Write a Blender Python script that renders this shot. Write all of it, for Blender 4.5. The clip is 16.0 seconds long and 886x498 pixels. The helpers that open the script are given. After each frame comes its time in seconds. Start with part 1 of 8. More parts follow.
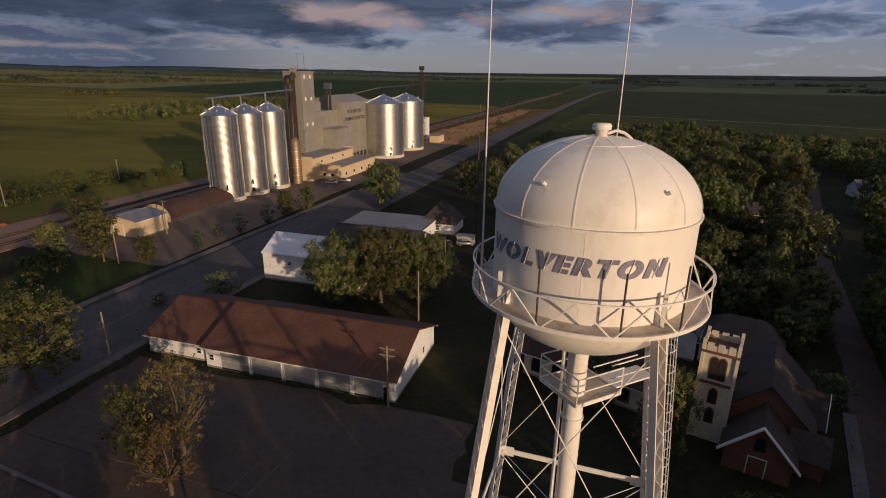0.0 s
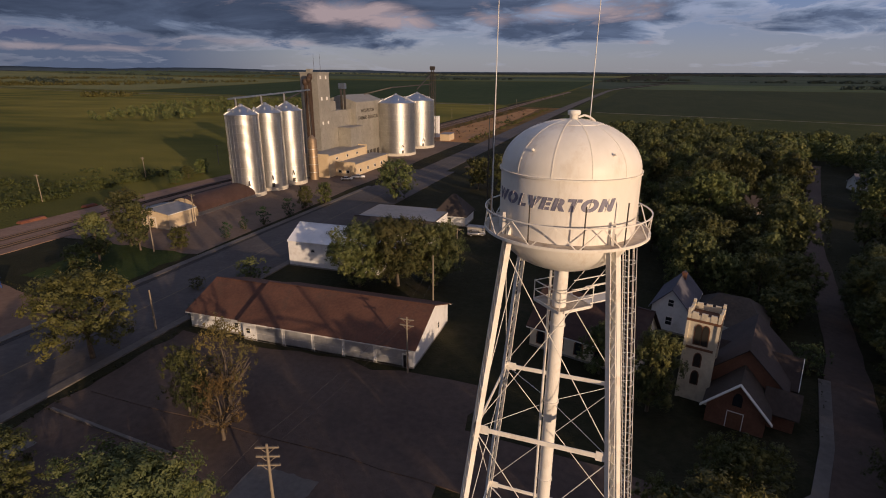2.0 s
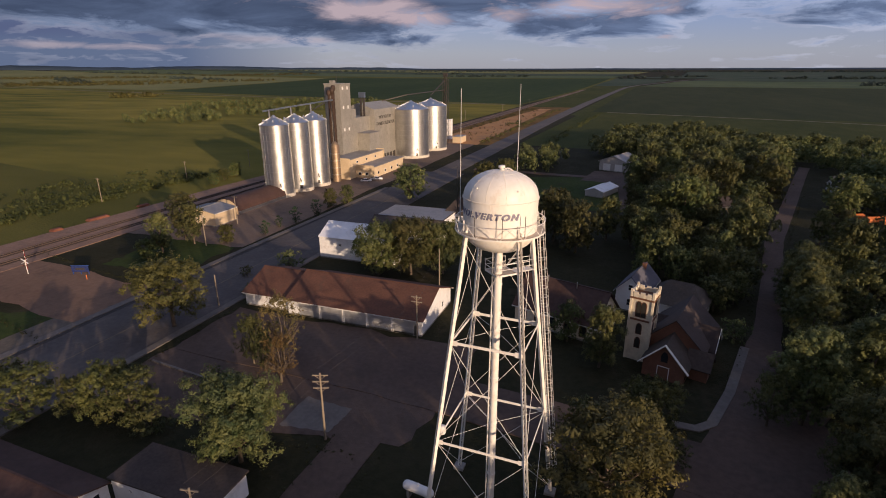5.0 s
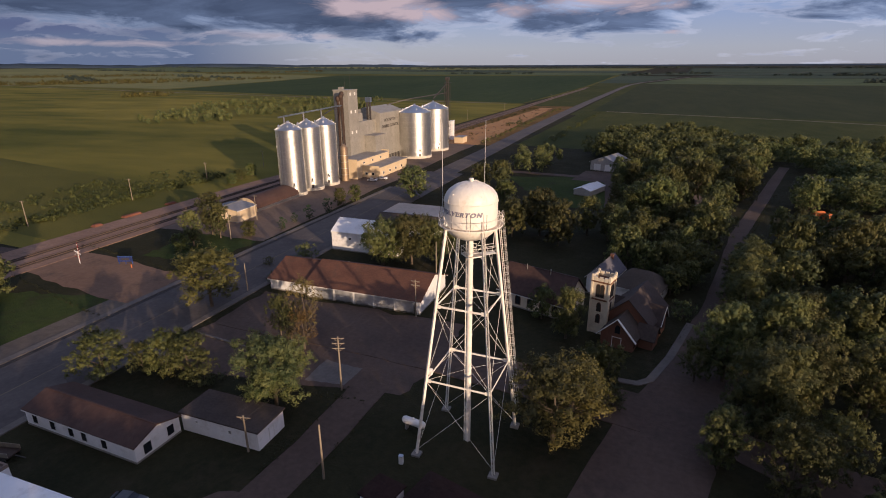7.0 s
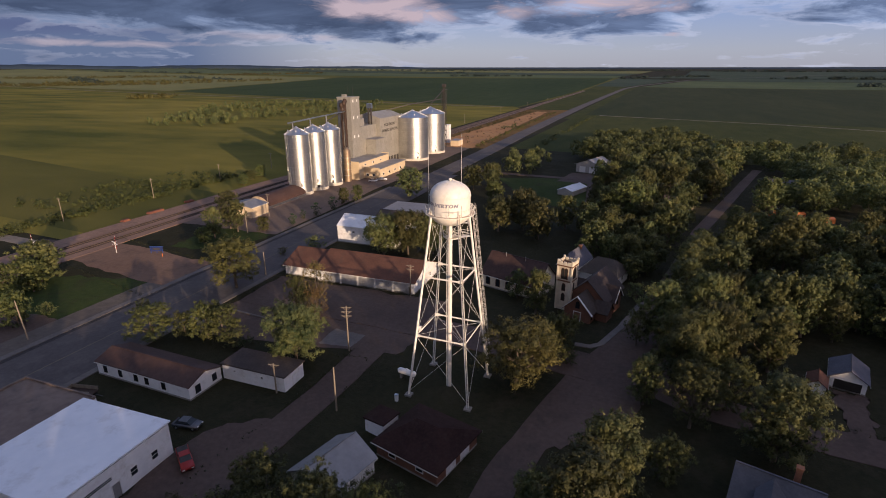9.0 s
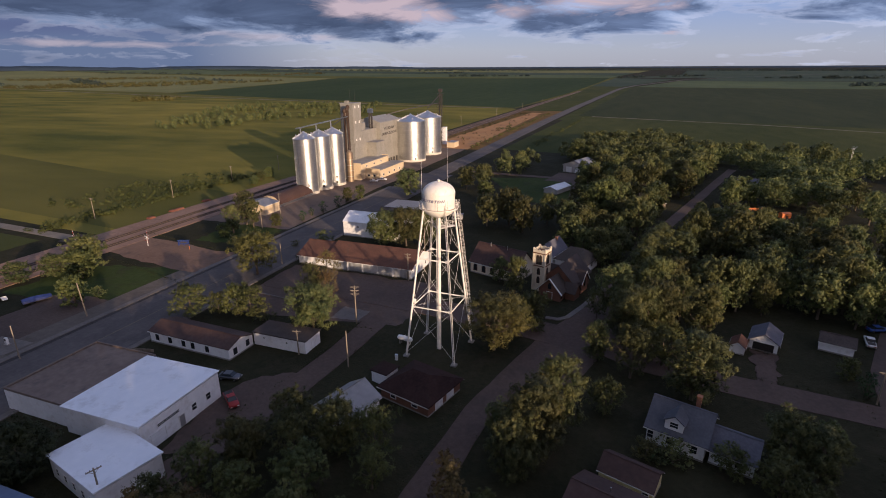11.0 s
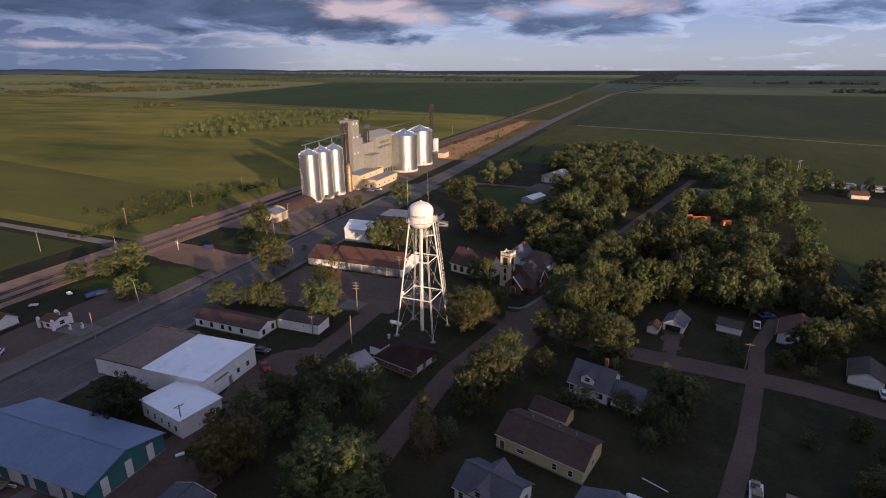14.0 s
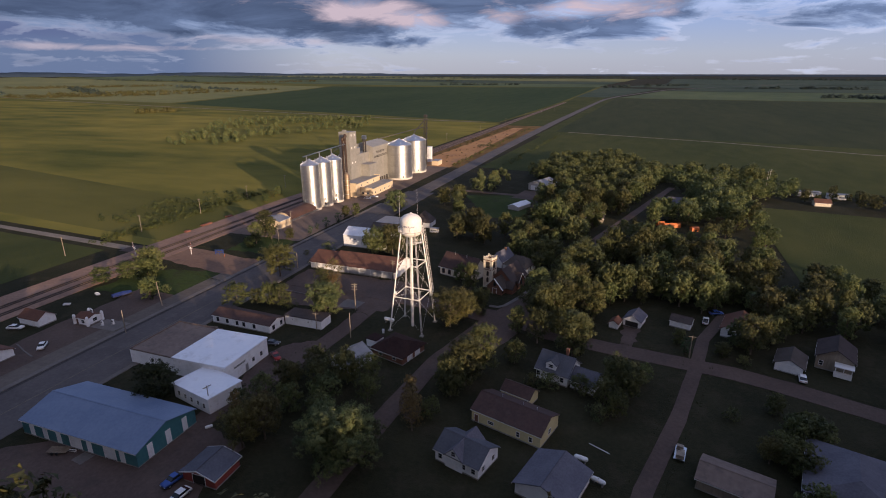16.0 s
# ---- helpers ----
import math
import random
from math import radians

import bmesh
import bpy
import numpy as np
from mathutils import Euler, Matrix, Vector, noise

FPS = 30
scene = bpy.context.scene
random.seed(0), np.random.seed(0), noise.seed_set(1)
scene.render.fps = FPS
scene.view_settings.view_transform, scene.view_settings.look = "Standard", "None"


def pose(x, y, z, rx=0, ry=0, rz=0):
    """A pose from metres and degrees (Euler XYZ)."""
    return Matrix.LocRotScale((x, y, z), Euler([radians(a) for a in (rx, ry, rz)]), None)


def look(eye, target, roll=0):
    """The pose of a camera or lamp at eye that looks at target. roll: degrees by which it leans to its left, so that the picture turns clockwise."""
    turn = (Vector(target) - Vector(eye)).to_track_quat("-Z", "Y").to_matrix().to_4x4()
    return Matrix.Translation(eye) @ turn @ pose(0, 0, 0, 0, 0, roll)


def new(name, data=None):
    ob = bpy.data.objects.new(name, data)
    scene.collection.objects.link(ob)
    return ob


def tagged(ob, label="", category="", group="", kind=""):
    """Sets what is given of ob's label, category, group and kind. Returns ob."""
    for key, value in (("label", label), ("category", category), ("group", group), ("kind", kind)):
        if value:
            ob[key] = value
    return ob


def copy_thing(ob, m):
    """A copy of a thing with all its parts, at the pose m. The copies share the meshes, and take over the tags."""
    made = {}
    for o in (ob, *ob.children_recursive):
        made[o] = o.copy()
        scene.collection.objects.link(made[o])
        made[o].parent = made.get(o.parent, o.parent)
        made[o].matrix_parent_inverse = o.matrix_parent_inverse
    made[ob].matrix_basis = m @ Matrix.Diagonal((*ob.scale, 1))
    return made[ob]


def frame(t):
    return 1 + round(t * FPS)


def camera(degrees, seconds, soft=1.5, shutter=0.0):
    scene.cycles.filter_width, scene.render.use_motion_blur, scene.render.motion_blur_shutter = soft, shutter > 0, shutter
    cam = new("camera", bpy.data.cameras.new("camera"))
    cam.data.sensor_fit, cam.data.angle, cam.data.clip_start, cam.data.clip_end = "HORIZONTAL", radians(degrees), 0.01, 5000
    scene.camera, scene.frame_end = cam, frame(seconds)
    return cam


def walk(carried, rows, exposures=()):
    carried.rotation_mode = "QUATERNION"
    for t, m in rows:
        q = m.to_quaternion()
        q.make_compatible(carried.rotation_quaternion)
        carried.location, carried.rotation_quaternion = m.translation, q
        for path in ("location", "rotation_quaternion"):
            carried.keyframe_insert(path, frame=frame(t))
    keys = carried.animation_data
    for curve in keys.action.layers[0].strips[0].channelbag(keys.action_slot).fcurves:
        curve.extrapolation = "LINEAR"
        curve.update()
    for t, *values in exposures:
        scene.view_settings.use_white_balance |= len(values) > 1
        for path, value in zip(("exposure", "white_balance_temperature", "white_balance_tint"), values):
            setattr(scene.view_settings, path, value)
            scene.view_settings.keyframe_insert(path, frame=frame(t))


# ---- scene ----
cam = camera(80.3, 16.0, soft=1.0)
PATH = [
    (0, (0.153, -17.948, 39.42), (-0.397, -16.13, 38.794), 0.7),
    (0.5, (0.364, -19.386, 39.375), (-0.189, -17.569, 38.749), 0.6),
    (1, (0.698, -21.265, 39.423), (0.137, -19.451, 38.796), 0.4),
    (1.5, (1.235, -23.463, 39.459), (0.662, -21.653, 38.83), 0.3),
    (2, (1.971, -25.863, 39.548), (1.387, -24.056, 38.92), 0.3),
    (2.5, (2.928, -28.353, 39.851), (2.333, -26.551, 39.22), 0.1),
    (3, (4.147, -31.137, 40.472), (3.54, -29.339, 39.839), 0.1),
    (3.5, (5.531, -34.137, 41.596), (4.914, -32.344, 40.961), 0.0),
    (4, (7.083, -37.263, 42.851), (6.457, -35.473, 42.215), -0.0),
    (6.5, (16.187, -55.569, 49.635), (15.535, -53.794, 48.984), -0.2),
    (7, (18.418, -59.714, 50.599), (17.762, -57.941, 49.946), -0.2),
    (7.5, (20.671, -63.903, 51.544), (20.014, -62.13, 50.891), -0.2),
    (8, (23.024, -68.295, 52.358), (22.366, -66.522, 51.707), -0.1),
    (8.5, (25.249, -72.876, 53.349), (24.592, -71.103, 52.699), -0.1),
    (9, (27.396, -77.598, 54.394), (26.741, -75.823, 53.746), -0.0),
    (11.5, (38.747, -101.356, 60.303), (38.096, -99.581, 59.653), -0.3),
    (12, (41.047, -105.944, 61.862), (40.398, -104.166, 61.215), -0.3),
    (12.5, (43.402, -110.404, 63.79), (42.755, -108.626, 63.143), -0.2),
    (13, (45.853, -115.119, 65.832), (45.208, -113.339, 65.187), -0.2),
    (13.5, (48.332, -119.77, 67.937), (47.689, -117.989, 67.293), -0.1),
    (14, (50.845, -124.594, 70.197), (50.206, -122.811, 69.554), -0.1),
    (14.5, (53.355, -129.194, 72.454), (52.718, -127.41, 71.813), -0.1),
    (15, (55.8, -133.51, 74.589), (55.165, -131.725, 73.948), -0.1),
    (15.5, (58.159, -137.795, 76.542), (57.526, -136.009, 75.902), -0.1),
    (16, (60.315, -142.118, 78.012), (59.686, -140.329, 77.377), 0.0),
]
walk(cam, [(t, look(eye, target, roll)) for t, eye, target, roll in PATH],
     exposures=[(0, -0.60, 6650, 16), (1.5, -0.48, 6650, 17), (3.5, -0.20, 6450, 17.5), (6.5, 0.07, 6350, 18.5), (9, 0.15, 6250, 18.5), (16, 0.31, 6150, 18.5)])

# ---- world, sun ----
SUN_AZ = math.atan2(-0.62, 0.785)      # towards the sun, from +x
SUN_EL = radians(8.3)
SUN_DIR = Vector((math.cos(SUN_EL) * math.cos(SUN_AZ), math.cos(SUN_EL) * math.sin(SUN_AZ), math.sin(SUN_EL)))

scene.view_settings.exposure = 0.0


def nd(tree, kind, **inputs):
    n = tree.nodes.new(kind)
    for k, v in inputs.items():
        n.inputs[k.replace("_", " ")].default_value = v
    return n


def math_node(tree, op, a, b=None, clamp=False):
    n = tree.nodes.new("ShaderNodeMath")
    n.operation, n.use_clamp = op, clamp
    for i, v in enumerate((a, b)):
        if v is None:
            continue
        if isinstance(v, (int, float)):
            n.inputs[i].default_value = v
        else:
            tree.links.new(v, n.inputs[i])
    return n.outputs[0]


def mix_col(tree, fac, a, b, blend="MIX"):
    n = tree.nodes.new("ShaderNodeMix")
    n.data_type, n.blend_type = "RGBA", blend
    for i, v in ((0, fac), (6, a), (7, b)):
        if isinstance(v, (int, float)):
            n.inputs[i].default_value = v
        elif isinstance(v, tuple):
            n.inputs[i].default_value = (*v, 1.0)
        else:
            tree.links.new(v, n.inputs[i])
    return n.outputs[2]


def ramp(tree, fac, stops):
    n = tree.nodes.new("ShaderNodeValToRGB")
    e = n.color_ramp.elements
    while len(e) < len(stops):
        e.new(0.5)
    for k, (p, c) in zip(e, stops):
        k.position = p
        k.color = (*c, 1.0) if isinstance(c, tuple) else (c, c, c, 1.0)
    tree.links.new(fac, n.inputs[0])
    return n.outputs[0]


def noise_tex(tree, vec, scale, detail=4.0, rough=0.55, distort=0.0):
    n = nd(tree, "ShaderNodeTexNoise", Scale=scale, Detail=detail, Roughness=rough, Distortion=distort)
    if vec is not None:
        tree.links.new(vec, n.inputs["Vector"])
    return n.outputs["Fac"]


def build_world():
    w = bpy.data.worlds.new("evening_sky")
    scene.world = w
    w.use_nodes = True
    t = w.node_tree
    t.nodes.clear()
    sky = t.nodes.new("ShaderNodeTexSky")
    sky.sky_type = "NISHITA"
    sky.sun_disc = False
    sky.sun_elevation = SUN_EL
    sky.sun_rotation = math.pi / 2 - SUN_AZ
    sky.air_density, sky.dust_density, sky.ozone_density = 1.0, 0.6, 1.5
    co = t.nodes.new("ShaderNodeTexCoord").outputs["Generated"]
    sep = t.nodes.new("ShaderNodeSeparateXYZ")
    t.links.new(co, sep.inputs[0])
    x, y, up = sep.outputs
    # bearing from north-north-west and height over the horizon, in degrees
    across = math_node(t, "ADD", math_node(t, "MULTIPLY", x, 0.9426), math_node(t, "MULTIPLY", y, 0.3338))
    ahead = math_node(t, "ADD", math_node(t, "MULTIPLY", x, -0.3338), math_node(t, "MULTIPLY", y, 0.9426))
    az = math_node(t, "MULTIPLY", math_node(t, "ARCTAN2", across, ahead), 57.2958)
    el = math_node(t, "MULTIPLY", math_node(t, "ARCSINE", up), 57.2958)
    # the cloud layer is flat: its noise lies on a level sheet overhead and so thins towards the horizon
    rise = math_node(t, "MAXIMUM", math_node(t, "ADD", up, 0.055), 0.03)
    sheet = t.nodes.new("ShaderNodeCombineXYZ")
    t.links.new(math_node(t, "DIVIDE", x, rise), sheet.inputs[0])
    t.links.new(math_node(t, "DIVIDE", y, rise), sheet.inputs[1])
    sheet = sheet.outputs[0]
    angles = t.nodes.new("ShaderNodeCombineXYZ")
    t.links.new(math_node(t, "MULTIPLY", az, 0.11), angles.inputs[0])
    t.links.new(math_node(t, "MULTIPLY", el, 0.42), angles.inputs[1])
    angles = angles.outputs[0]
    broad = noise_tex(t, sheet, 0.42, 6.0, 0.55, 0.3)
    puff = noise_tex(t, angles, 1.5, 8.0, 0.63, 0.5)
    rag = math_node(t, "ADD", math_node(t, "MULTIPLY", broad, 0.35), math_node(t, "MULTIPLY", puff, 0.65))
    rag = math_node(t, "SUBTRACT", rag, 0.5)

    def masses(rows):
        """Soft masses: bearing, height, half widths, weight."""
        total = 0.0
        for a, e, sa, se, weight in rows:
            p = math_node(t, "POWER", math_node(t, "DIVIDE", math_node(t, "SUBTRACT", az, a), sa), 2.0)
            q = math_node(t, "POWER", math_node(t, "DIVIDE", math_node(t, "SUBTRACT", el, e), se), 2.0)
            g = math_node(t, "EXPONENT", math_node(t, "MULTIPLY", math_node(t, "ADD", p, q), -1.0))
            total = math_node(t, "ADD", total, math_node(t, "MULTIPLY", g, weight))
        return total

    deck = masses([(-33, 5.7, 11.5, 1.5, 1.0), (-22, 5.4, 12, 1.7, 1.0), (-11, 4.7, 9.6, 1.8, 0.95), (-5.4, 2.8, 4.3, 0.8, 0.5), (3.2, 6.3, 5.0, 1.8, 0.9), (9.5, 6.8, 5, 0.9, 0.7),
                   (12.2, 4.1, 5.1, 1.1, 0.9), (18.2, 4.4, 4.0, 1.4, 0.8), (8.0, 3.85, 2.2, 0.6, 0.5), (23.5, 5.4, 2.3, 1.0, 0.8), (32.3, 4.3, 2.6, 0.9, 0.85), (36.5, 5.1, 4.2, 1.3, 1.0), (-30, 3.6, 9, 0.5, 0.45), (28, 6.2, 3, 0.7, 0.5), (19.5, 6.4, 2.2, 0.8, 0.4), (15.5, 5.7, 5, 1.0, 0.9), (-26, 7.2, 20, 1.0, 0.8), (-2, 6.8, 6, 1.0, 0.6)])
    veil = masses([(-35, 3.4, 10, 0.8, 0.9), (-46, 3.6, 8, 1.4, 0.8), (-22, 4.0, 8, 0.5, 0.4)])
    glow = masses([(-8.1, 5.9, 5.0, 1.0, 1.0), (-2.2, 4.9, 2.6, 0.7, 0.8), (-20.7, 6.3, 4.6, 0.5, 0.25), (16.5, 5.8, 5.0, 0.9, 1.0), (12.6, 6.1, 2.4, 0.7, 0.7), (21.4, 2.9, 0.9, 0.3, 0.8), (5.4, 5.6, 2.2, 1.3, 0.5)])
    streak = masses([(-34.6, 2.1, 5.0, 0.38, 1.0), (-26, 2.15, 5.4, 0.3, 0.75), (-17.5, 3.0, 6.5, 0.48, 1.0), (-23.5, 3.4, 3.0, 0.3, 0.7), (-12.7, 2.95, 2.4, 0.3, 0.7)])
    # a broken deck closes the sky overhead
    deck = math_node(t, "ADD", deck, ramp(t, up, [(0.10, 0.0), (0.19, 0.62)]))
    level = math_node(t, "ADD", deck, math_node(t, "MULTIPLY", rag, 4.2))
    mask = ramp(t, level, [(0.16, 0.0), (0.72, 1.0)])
    # clear air: pale at the horizon, blue above; a rain-blue murk low in the west
    haze = ramp(t, up, [(0.0, (0.40, 0.43, 0.50)), (0.03, (0.40, 0.45, 0.55)), (0.075, (0.31, 0.40, 0.62)), (0.13, (0.20, 0.34, 0.68)), (0.4, (0.11, 0.23, 0.62))])
    murk = ramp(t, math_node(t, "ADD", math_node(t, "MULTIPLY", az, -0.055), -0.62), [(0.0, 0.0), (0.75, 0.88)])
    clear = mix_col(t, 0.8, mix_col(t, 1.0, sky.outputs[0], (0.1, 0.1, 0.1), "MULTIPLY"), haze)
    clear = mix_col(t, murk, clear, (0.094, 0.146, 0.258))
    clear = mix_col(t, math_node(t, "MULTIPLY", veil, 0.8, clamp=True), clear, (0.105, 0.135, 0.245))
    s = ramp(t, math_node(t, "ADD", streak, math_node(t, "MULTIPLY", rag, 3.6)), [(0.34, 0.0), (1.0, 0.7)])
    clear = mix_col(t, s, clear, (0.50, 0.44, 0.47))
    # slate bodies, thin greyer rims, faces caught by the low sun
    body = ramp(t, level, [(0.30, (0.30, 0.33, 0.41)), (0.62, (0.135, 0.180, 0.270)), (0.95, (0.075, 0.108, 0.180)), (1.0, (0.062, 0.090, 0.152))])
    tone = ramp(t, noise_tex(t, angles, 0.9, 7.0, 0.6, 0.6), [(0.40, 0.0), (0.66, 1.0)])
    body = mix_col(t, tone, body, mix_col(t, 1.0, body, (1.9, 1.85, 1.75), "MULTIPLY"))
    thin = math_node(t, "MULTIPLY", math_node(t, "ADD", az, 10.0), 0.05, clamp=True)
    body = mix_col(t, thin, body, mix_col(t, 1.0, body, (1.5, 1.48, 1.45), "MULTIPLY"))
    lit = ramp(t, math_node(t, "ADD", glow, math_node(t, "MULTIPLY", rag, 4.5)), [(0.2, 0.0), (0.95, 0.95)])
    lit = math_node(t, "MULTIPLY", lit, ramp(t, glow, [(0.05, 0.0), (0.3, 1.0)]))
    high = math_node(t, "MULTIPLY", ramp(t, rag, [(0.52, 0.0), (0.62, 0.6)]), ramp(t, up, [(0.12, 0.0), (0.2, 1.0)]))
    cloud = mix_col(t, lit, body, (0.56, 0.46, 0.48))
    cloud = mix_col(t, high, cloud, (0.42, 0.40, 0.47))
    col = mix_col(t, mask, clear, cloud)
    # the western half glows round the low sun
    west = math_node(t, "ADD", math_node(t, "MULTIPLY", x, SUN_DIR.x), math_node(t, "MULTIPLY", y, SUN_DIR.y))
    col = mix_col(t, ramp(t, west, [(0.0, 0.0), (0.95, 1.0)]), col, mix_col(t, 1.0, col, (2.3, 1.5, 0.95), "MULTIPLY"))
    col = mix_col(t, 1.0, col, (10.0, 10.0, 10.0), "MULTIPLY")
    bg = nd(t, "ShaderNodeBackground", Strength=0.090)
    t.links.new(col, bg.inputs["Color"])
    out = t.nodes.new("ShaderNodeOutputWorld")
    t.links.new(bg.outputs[0], out.inputs["Surface"])


build_world()
sun = new("sun", bpy.data.lights.new("sun", "SUN"))
sun.data.energy, sun.data.angle, sun.data.color = 5.0, radians(0.6), (1.0, 0.74, 0.47)
sun.matrix_world = look(SUN_DIR * 500, (0, 0, 0))

# ---- materials ----
def surface(name, a, b, rough=0.8, metal=0.0, fine=3.0, coarse=0.25, bump=0.15, bump_scale=8.0, vary=0.0, dirt=None, stretch=(1, 1, 1), spec=0.4, relief=0.05):
    """Two tones a and b mixed by a coarse and a fine grain; dirt: a third tone in irregular stains; vary: brightness by object."""
    m = bpy.data.materials.new(name)
    m.use_nodes = True
    t = m.node_tree
    p = t.nodes["Principled BSDF"]
    mp = nd(t, "ShaderNodeMapping", Scale=stretch)
    t.links.new(t.nodes.new("ShaderNodeTexCoord").outputs["Object"], mp.inputs[0])
    co = mp.outputs[0]
    n1, n2 = noise_tex(t, co, coarse, 3.0), noise_tex(t, co, fine, 5.0)
    f = math_node(t, "ADD", math_node(t, "MULTIPLY", n1, 0.55), math_node(t, "MULTIPLY", n2, 0.45))
    col = mix_col(t, ramp(t, f, [(0.38, 0.0), (0.62, 1.0)]), a, b)
    if dirt:
        s = ramp(t, noise_tex(t, co, coarse * 2.7, 6.0, 0.7), [(0.52, 0.0), (0.72, 1.0)])
        col = mix_col(t, math_node(t, "MULTIPLY", s, 0.7), col, dirt)
    if vary:
        r = t.nodes.new("ShaderNodeObjectInfo").outputs["Random"]
        h = nd(t, "ShaderNodeHueSaturation")
        t.links.new(math_node(t, "ADD", math_node(t, "MULTIPLY", r, 2 * vary), 1.0 - vary), h.inputs["Value"])
        t.links.new(math_node(t, "ADD", math_node(t, "MULTIPLY", r, 0.05), 0.475), h.inputs["Hue"])
        t.links.new(col, h.inputs["Color"])
        col = h.outputs[0]
    t.links.new(col, p.inputs["Base Color"])
    p.inputs["Roughness"].default_value, p.inputs["Metallic"].default_value = rough, metal
    p.inputs["Specular IOR Level"].default_value = spec
    if bump:
        bn = nd(t, "ShaderNodeBump", Strength=bump, Distance=relief)
        t.links.new(noise_tex(t, co, bump_scale, 4.0), bn.inputs["Height"])
        t.links.new(bn.outputs[0], p.inputs["Normal"])
    return m


def ribbed(name, a, b, axis, period, rough, metal, depth=0.03, dirt=None, strength=0.6):
    """Sheet metal with ribs across one axis of the thing."""
    m = surface(name, a, b, rough, metal, 1.5, 0.2, 0.0, dirt=dirt)
    t = m.node_tree
    w = nd(t, "ShaderNodeTexWave", Scale=2 * math.pi / period / 20.0 * 1.0, Distortion=0.0)
    w.wave_type, w.bands_direction, w.wave_profile = "BANDS", axis, "SIN"
    t.links.new(t.nodes.new("ShaderNodeTexCoord").outputs["Object"], w.inputs["Vector"])
    bn = nd(t, "ShaderNodeBump", Strength=strength, Distance=depth)
    t.links.new(w.outputs["Fac"], bn.inputs["Height"])
    t.links.new(bn.outputs[0], t.nodes["Principled BSDF"].inputs["Normal"])
    return m


def leaf_material(name, a, b, vary=0.3):
    m = surface(name, a, b, 0.6, 0.0, 1.2, 0.3, 0.0, vary=vary, spec=0.25)
    t = m.node_tree
    p = t.nodes["Principled BSDF"]
    # some crowns yellower and paler, some darker
    place = t.nodes.new("ShaderNodeNewGeometry").outputs["Position"]
    patchy = ramp(t, noise_tex(t, place, 0.13, 2.0), [(0.32, 0.0), (0.66, 1.0)])
    old = p.inputs["Base Color"].links[0].from_socket
    t.links.new(mix_col(t, patchy, mix_col(t, 1.0, old, (0.62, 0.68, 0.72), "MULTIPLY"), mix_col(t, 1.0, old, (1.24, 1.17, 1.0), "MULTIPLY")), p.inputs["Base Color"])
    tr = t.nodes.new("ShaderNodeBsdfTranslucent")
    mx = nd(t, "ShaderNodeMixShader", Fac=0.22)
    t.links.new(p.inputs["Base Color"].links[0].from_socket, tr.inputs["Color"])
    t.links.new(p.outputs[0], mx.inputs[1])
    t.links.new(tr.outputs[0], mx.inputs[2])
    t.links.new(mx.outputs[0], t.nodes["Material Output"].inputs["Surface"])
    return m


def glass_material():
    m = bpy.data.materials.new("dark_window_glass")
    m.use_nodes = True
    p = m.node_tree.nodes["Principled BSDF"]
    p.inputs["Base Color"].default_value = (0.02, 0.024, 0.03, 1)
    p.inputs["Roughness"].default_value = 0.08
    return m


M = {}
M["grass"] = surface("mown_grass", (0.022, 0.023, 0.012), (0.040, 0.038, 0.020), 0.95, 0, 0.9, 0.05, 0.8, 2.5, dirt=(0.062, 0.050, 0.032), spec=0.1, relief=0.25)
M["lawn"] = surface("lawn", (0.030, 0.048, 0.014), (0.055, 0.074, 0.022), 0.95, 0, 0.7, 0.05, 0.8, 2.5, dirt=(0.045, 0.04, 0.024), spec=0.1, relief=0.25)
M["field_mid"] = surface("grass_field", (0.082, 0.094, 0.025), (0.262, 0.220, 0.052), 0.95, 0, 0.022, 0.006, 1.0, 2.0, stretch=(0.4, 1, 1), spec=0.05, relief=0.6)
M["field_dark"] = surface("beet_field", (0.040, 0.052, 0.026), (0.062, 0.070, 0.034), 0.95, 0, 0.05, 0.004, 1.0, 2.0, stretch=(1, 0.2, 1), spec=0.05, relief=0.35)
M["field_deep"] = surface("dark_beet_field", (0.036, 0.058, 0.026), (0.056, 0.078, 0.034), 0.95, 0, 0.05, 0.004, 1.0, 2.0, stretch=(1, 0.2, 1), spec=0.05, relief=0.35)
M["field_green"] = surface("green_field", (0.050, 0.062, 0.023), (0.082, 0.088, 0.031), 0.95, 0, 0.06, 0.008, 1.0, 2.0, stretch=(1, 0.4, 1), spec=0.05, relief=0.4)
M["field_olive"] = surface("olive_field", (0.084, 0.090, 0.026), (0.152, 0.140, 0.040), 0.95, 0, 0.03, 0.007, 1.0, 2.0, stretch=(0.4, 1, 1), spec=0.05, relief=0.6)
M["pale_gravel"] = surface("pale_gravel", (0.17, 0.145, 0.115), (0.24, 0.205, 0.165), 0.95, 0, 1.2, 0.06, 0.5, 6.0, dirt=(0.12, 0.10, 0.08))
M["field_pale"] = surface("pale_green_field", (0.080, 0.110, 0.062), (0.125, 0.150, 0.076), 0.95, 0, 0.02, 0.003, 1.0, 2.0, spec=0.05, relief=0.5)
M["asphalt"] = surface("worn_asphalt", (0.078, 0.067, 0.066), (0.114, 0.099, 0.094), 0.9, 0, 1.2, 0.08, 0.3, 8.0, dirt=(0.15, 0.13, 0.12))
M["gravel"] = surface("gravel", (0.074, 0.050, 0.041), (0.116, 0.081, 0.064), 0.95, 0, 1.2, 0.06, 0.6, 6.0, dirt=(0.054, 0.041, 0.034), relief=0.08)
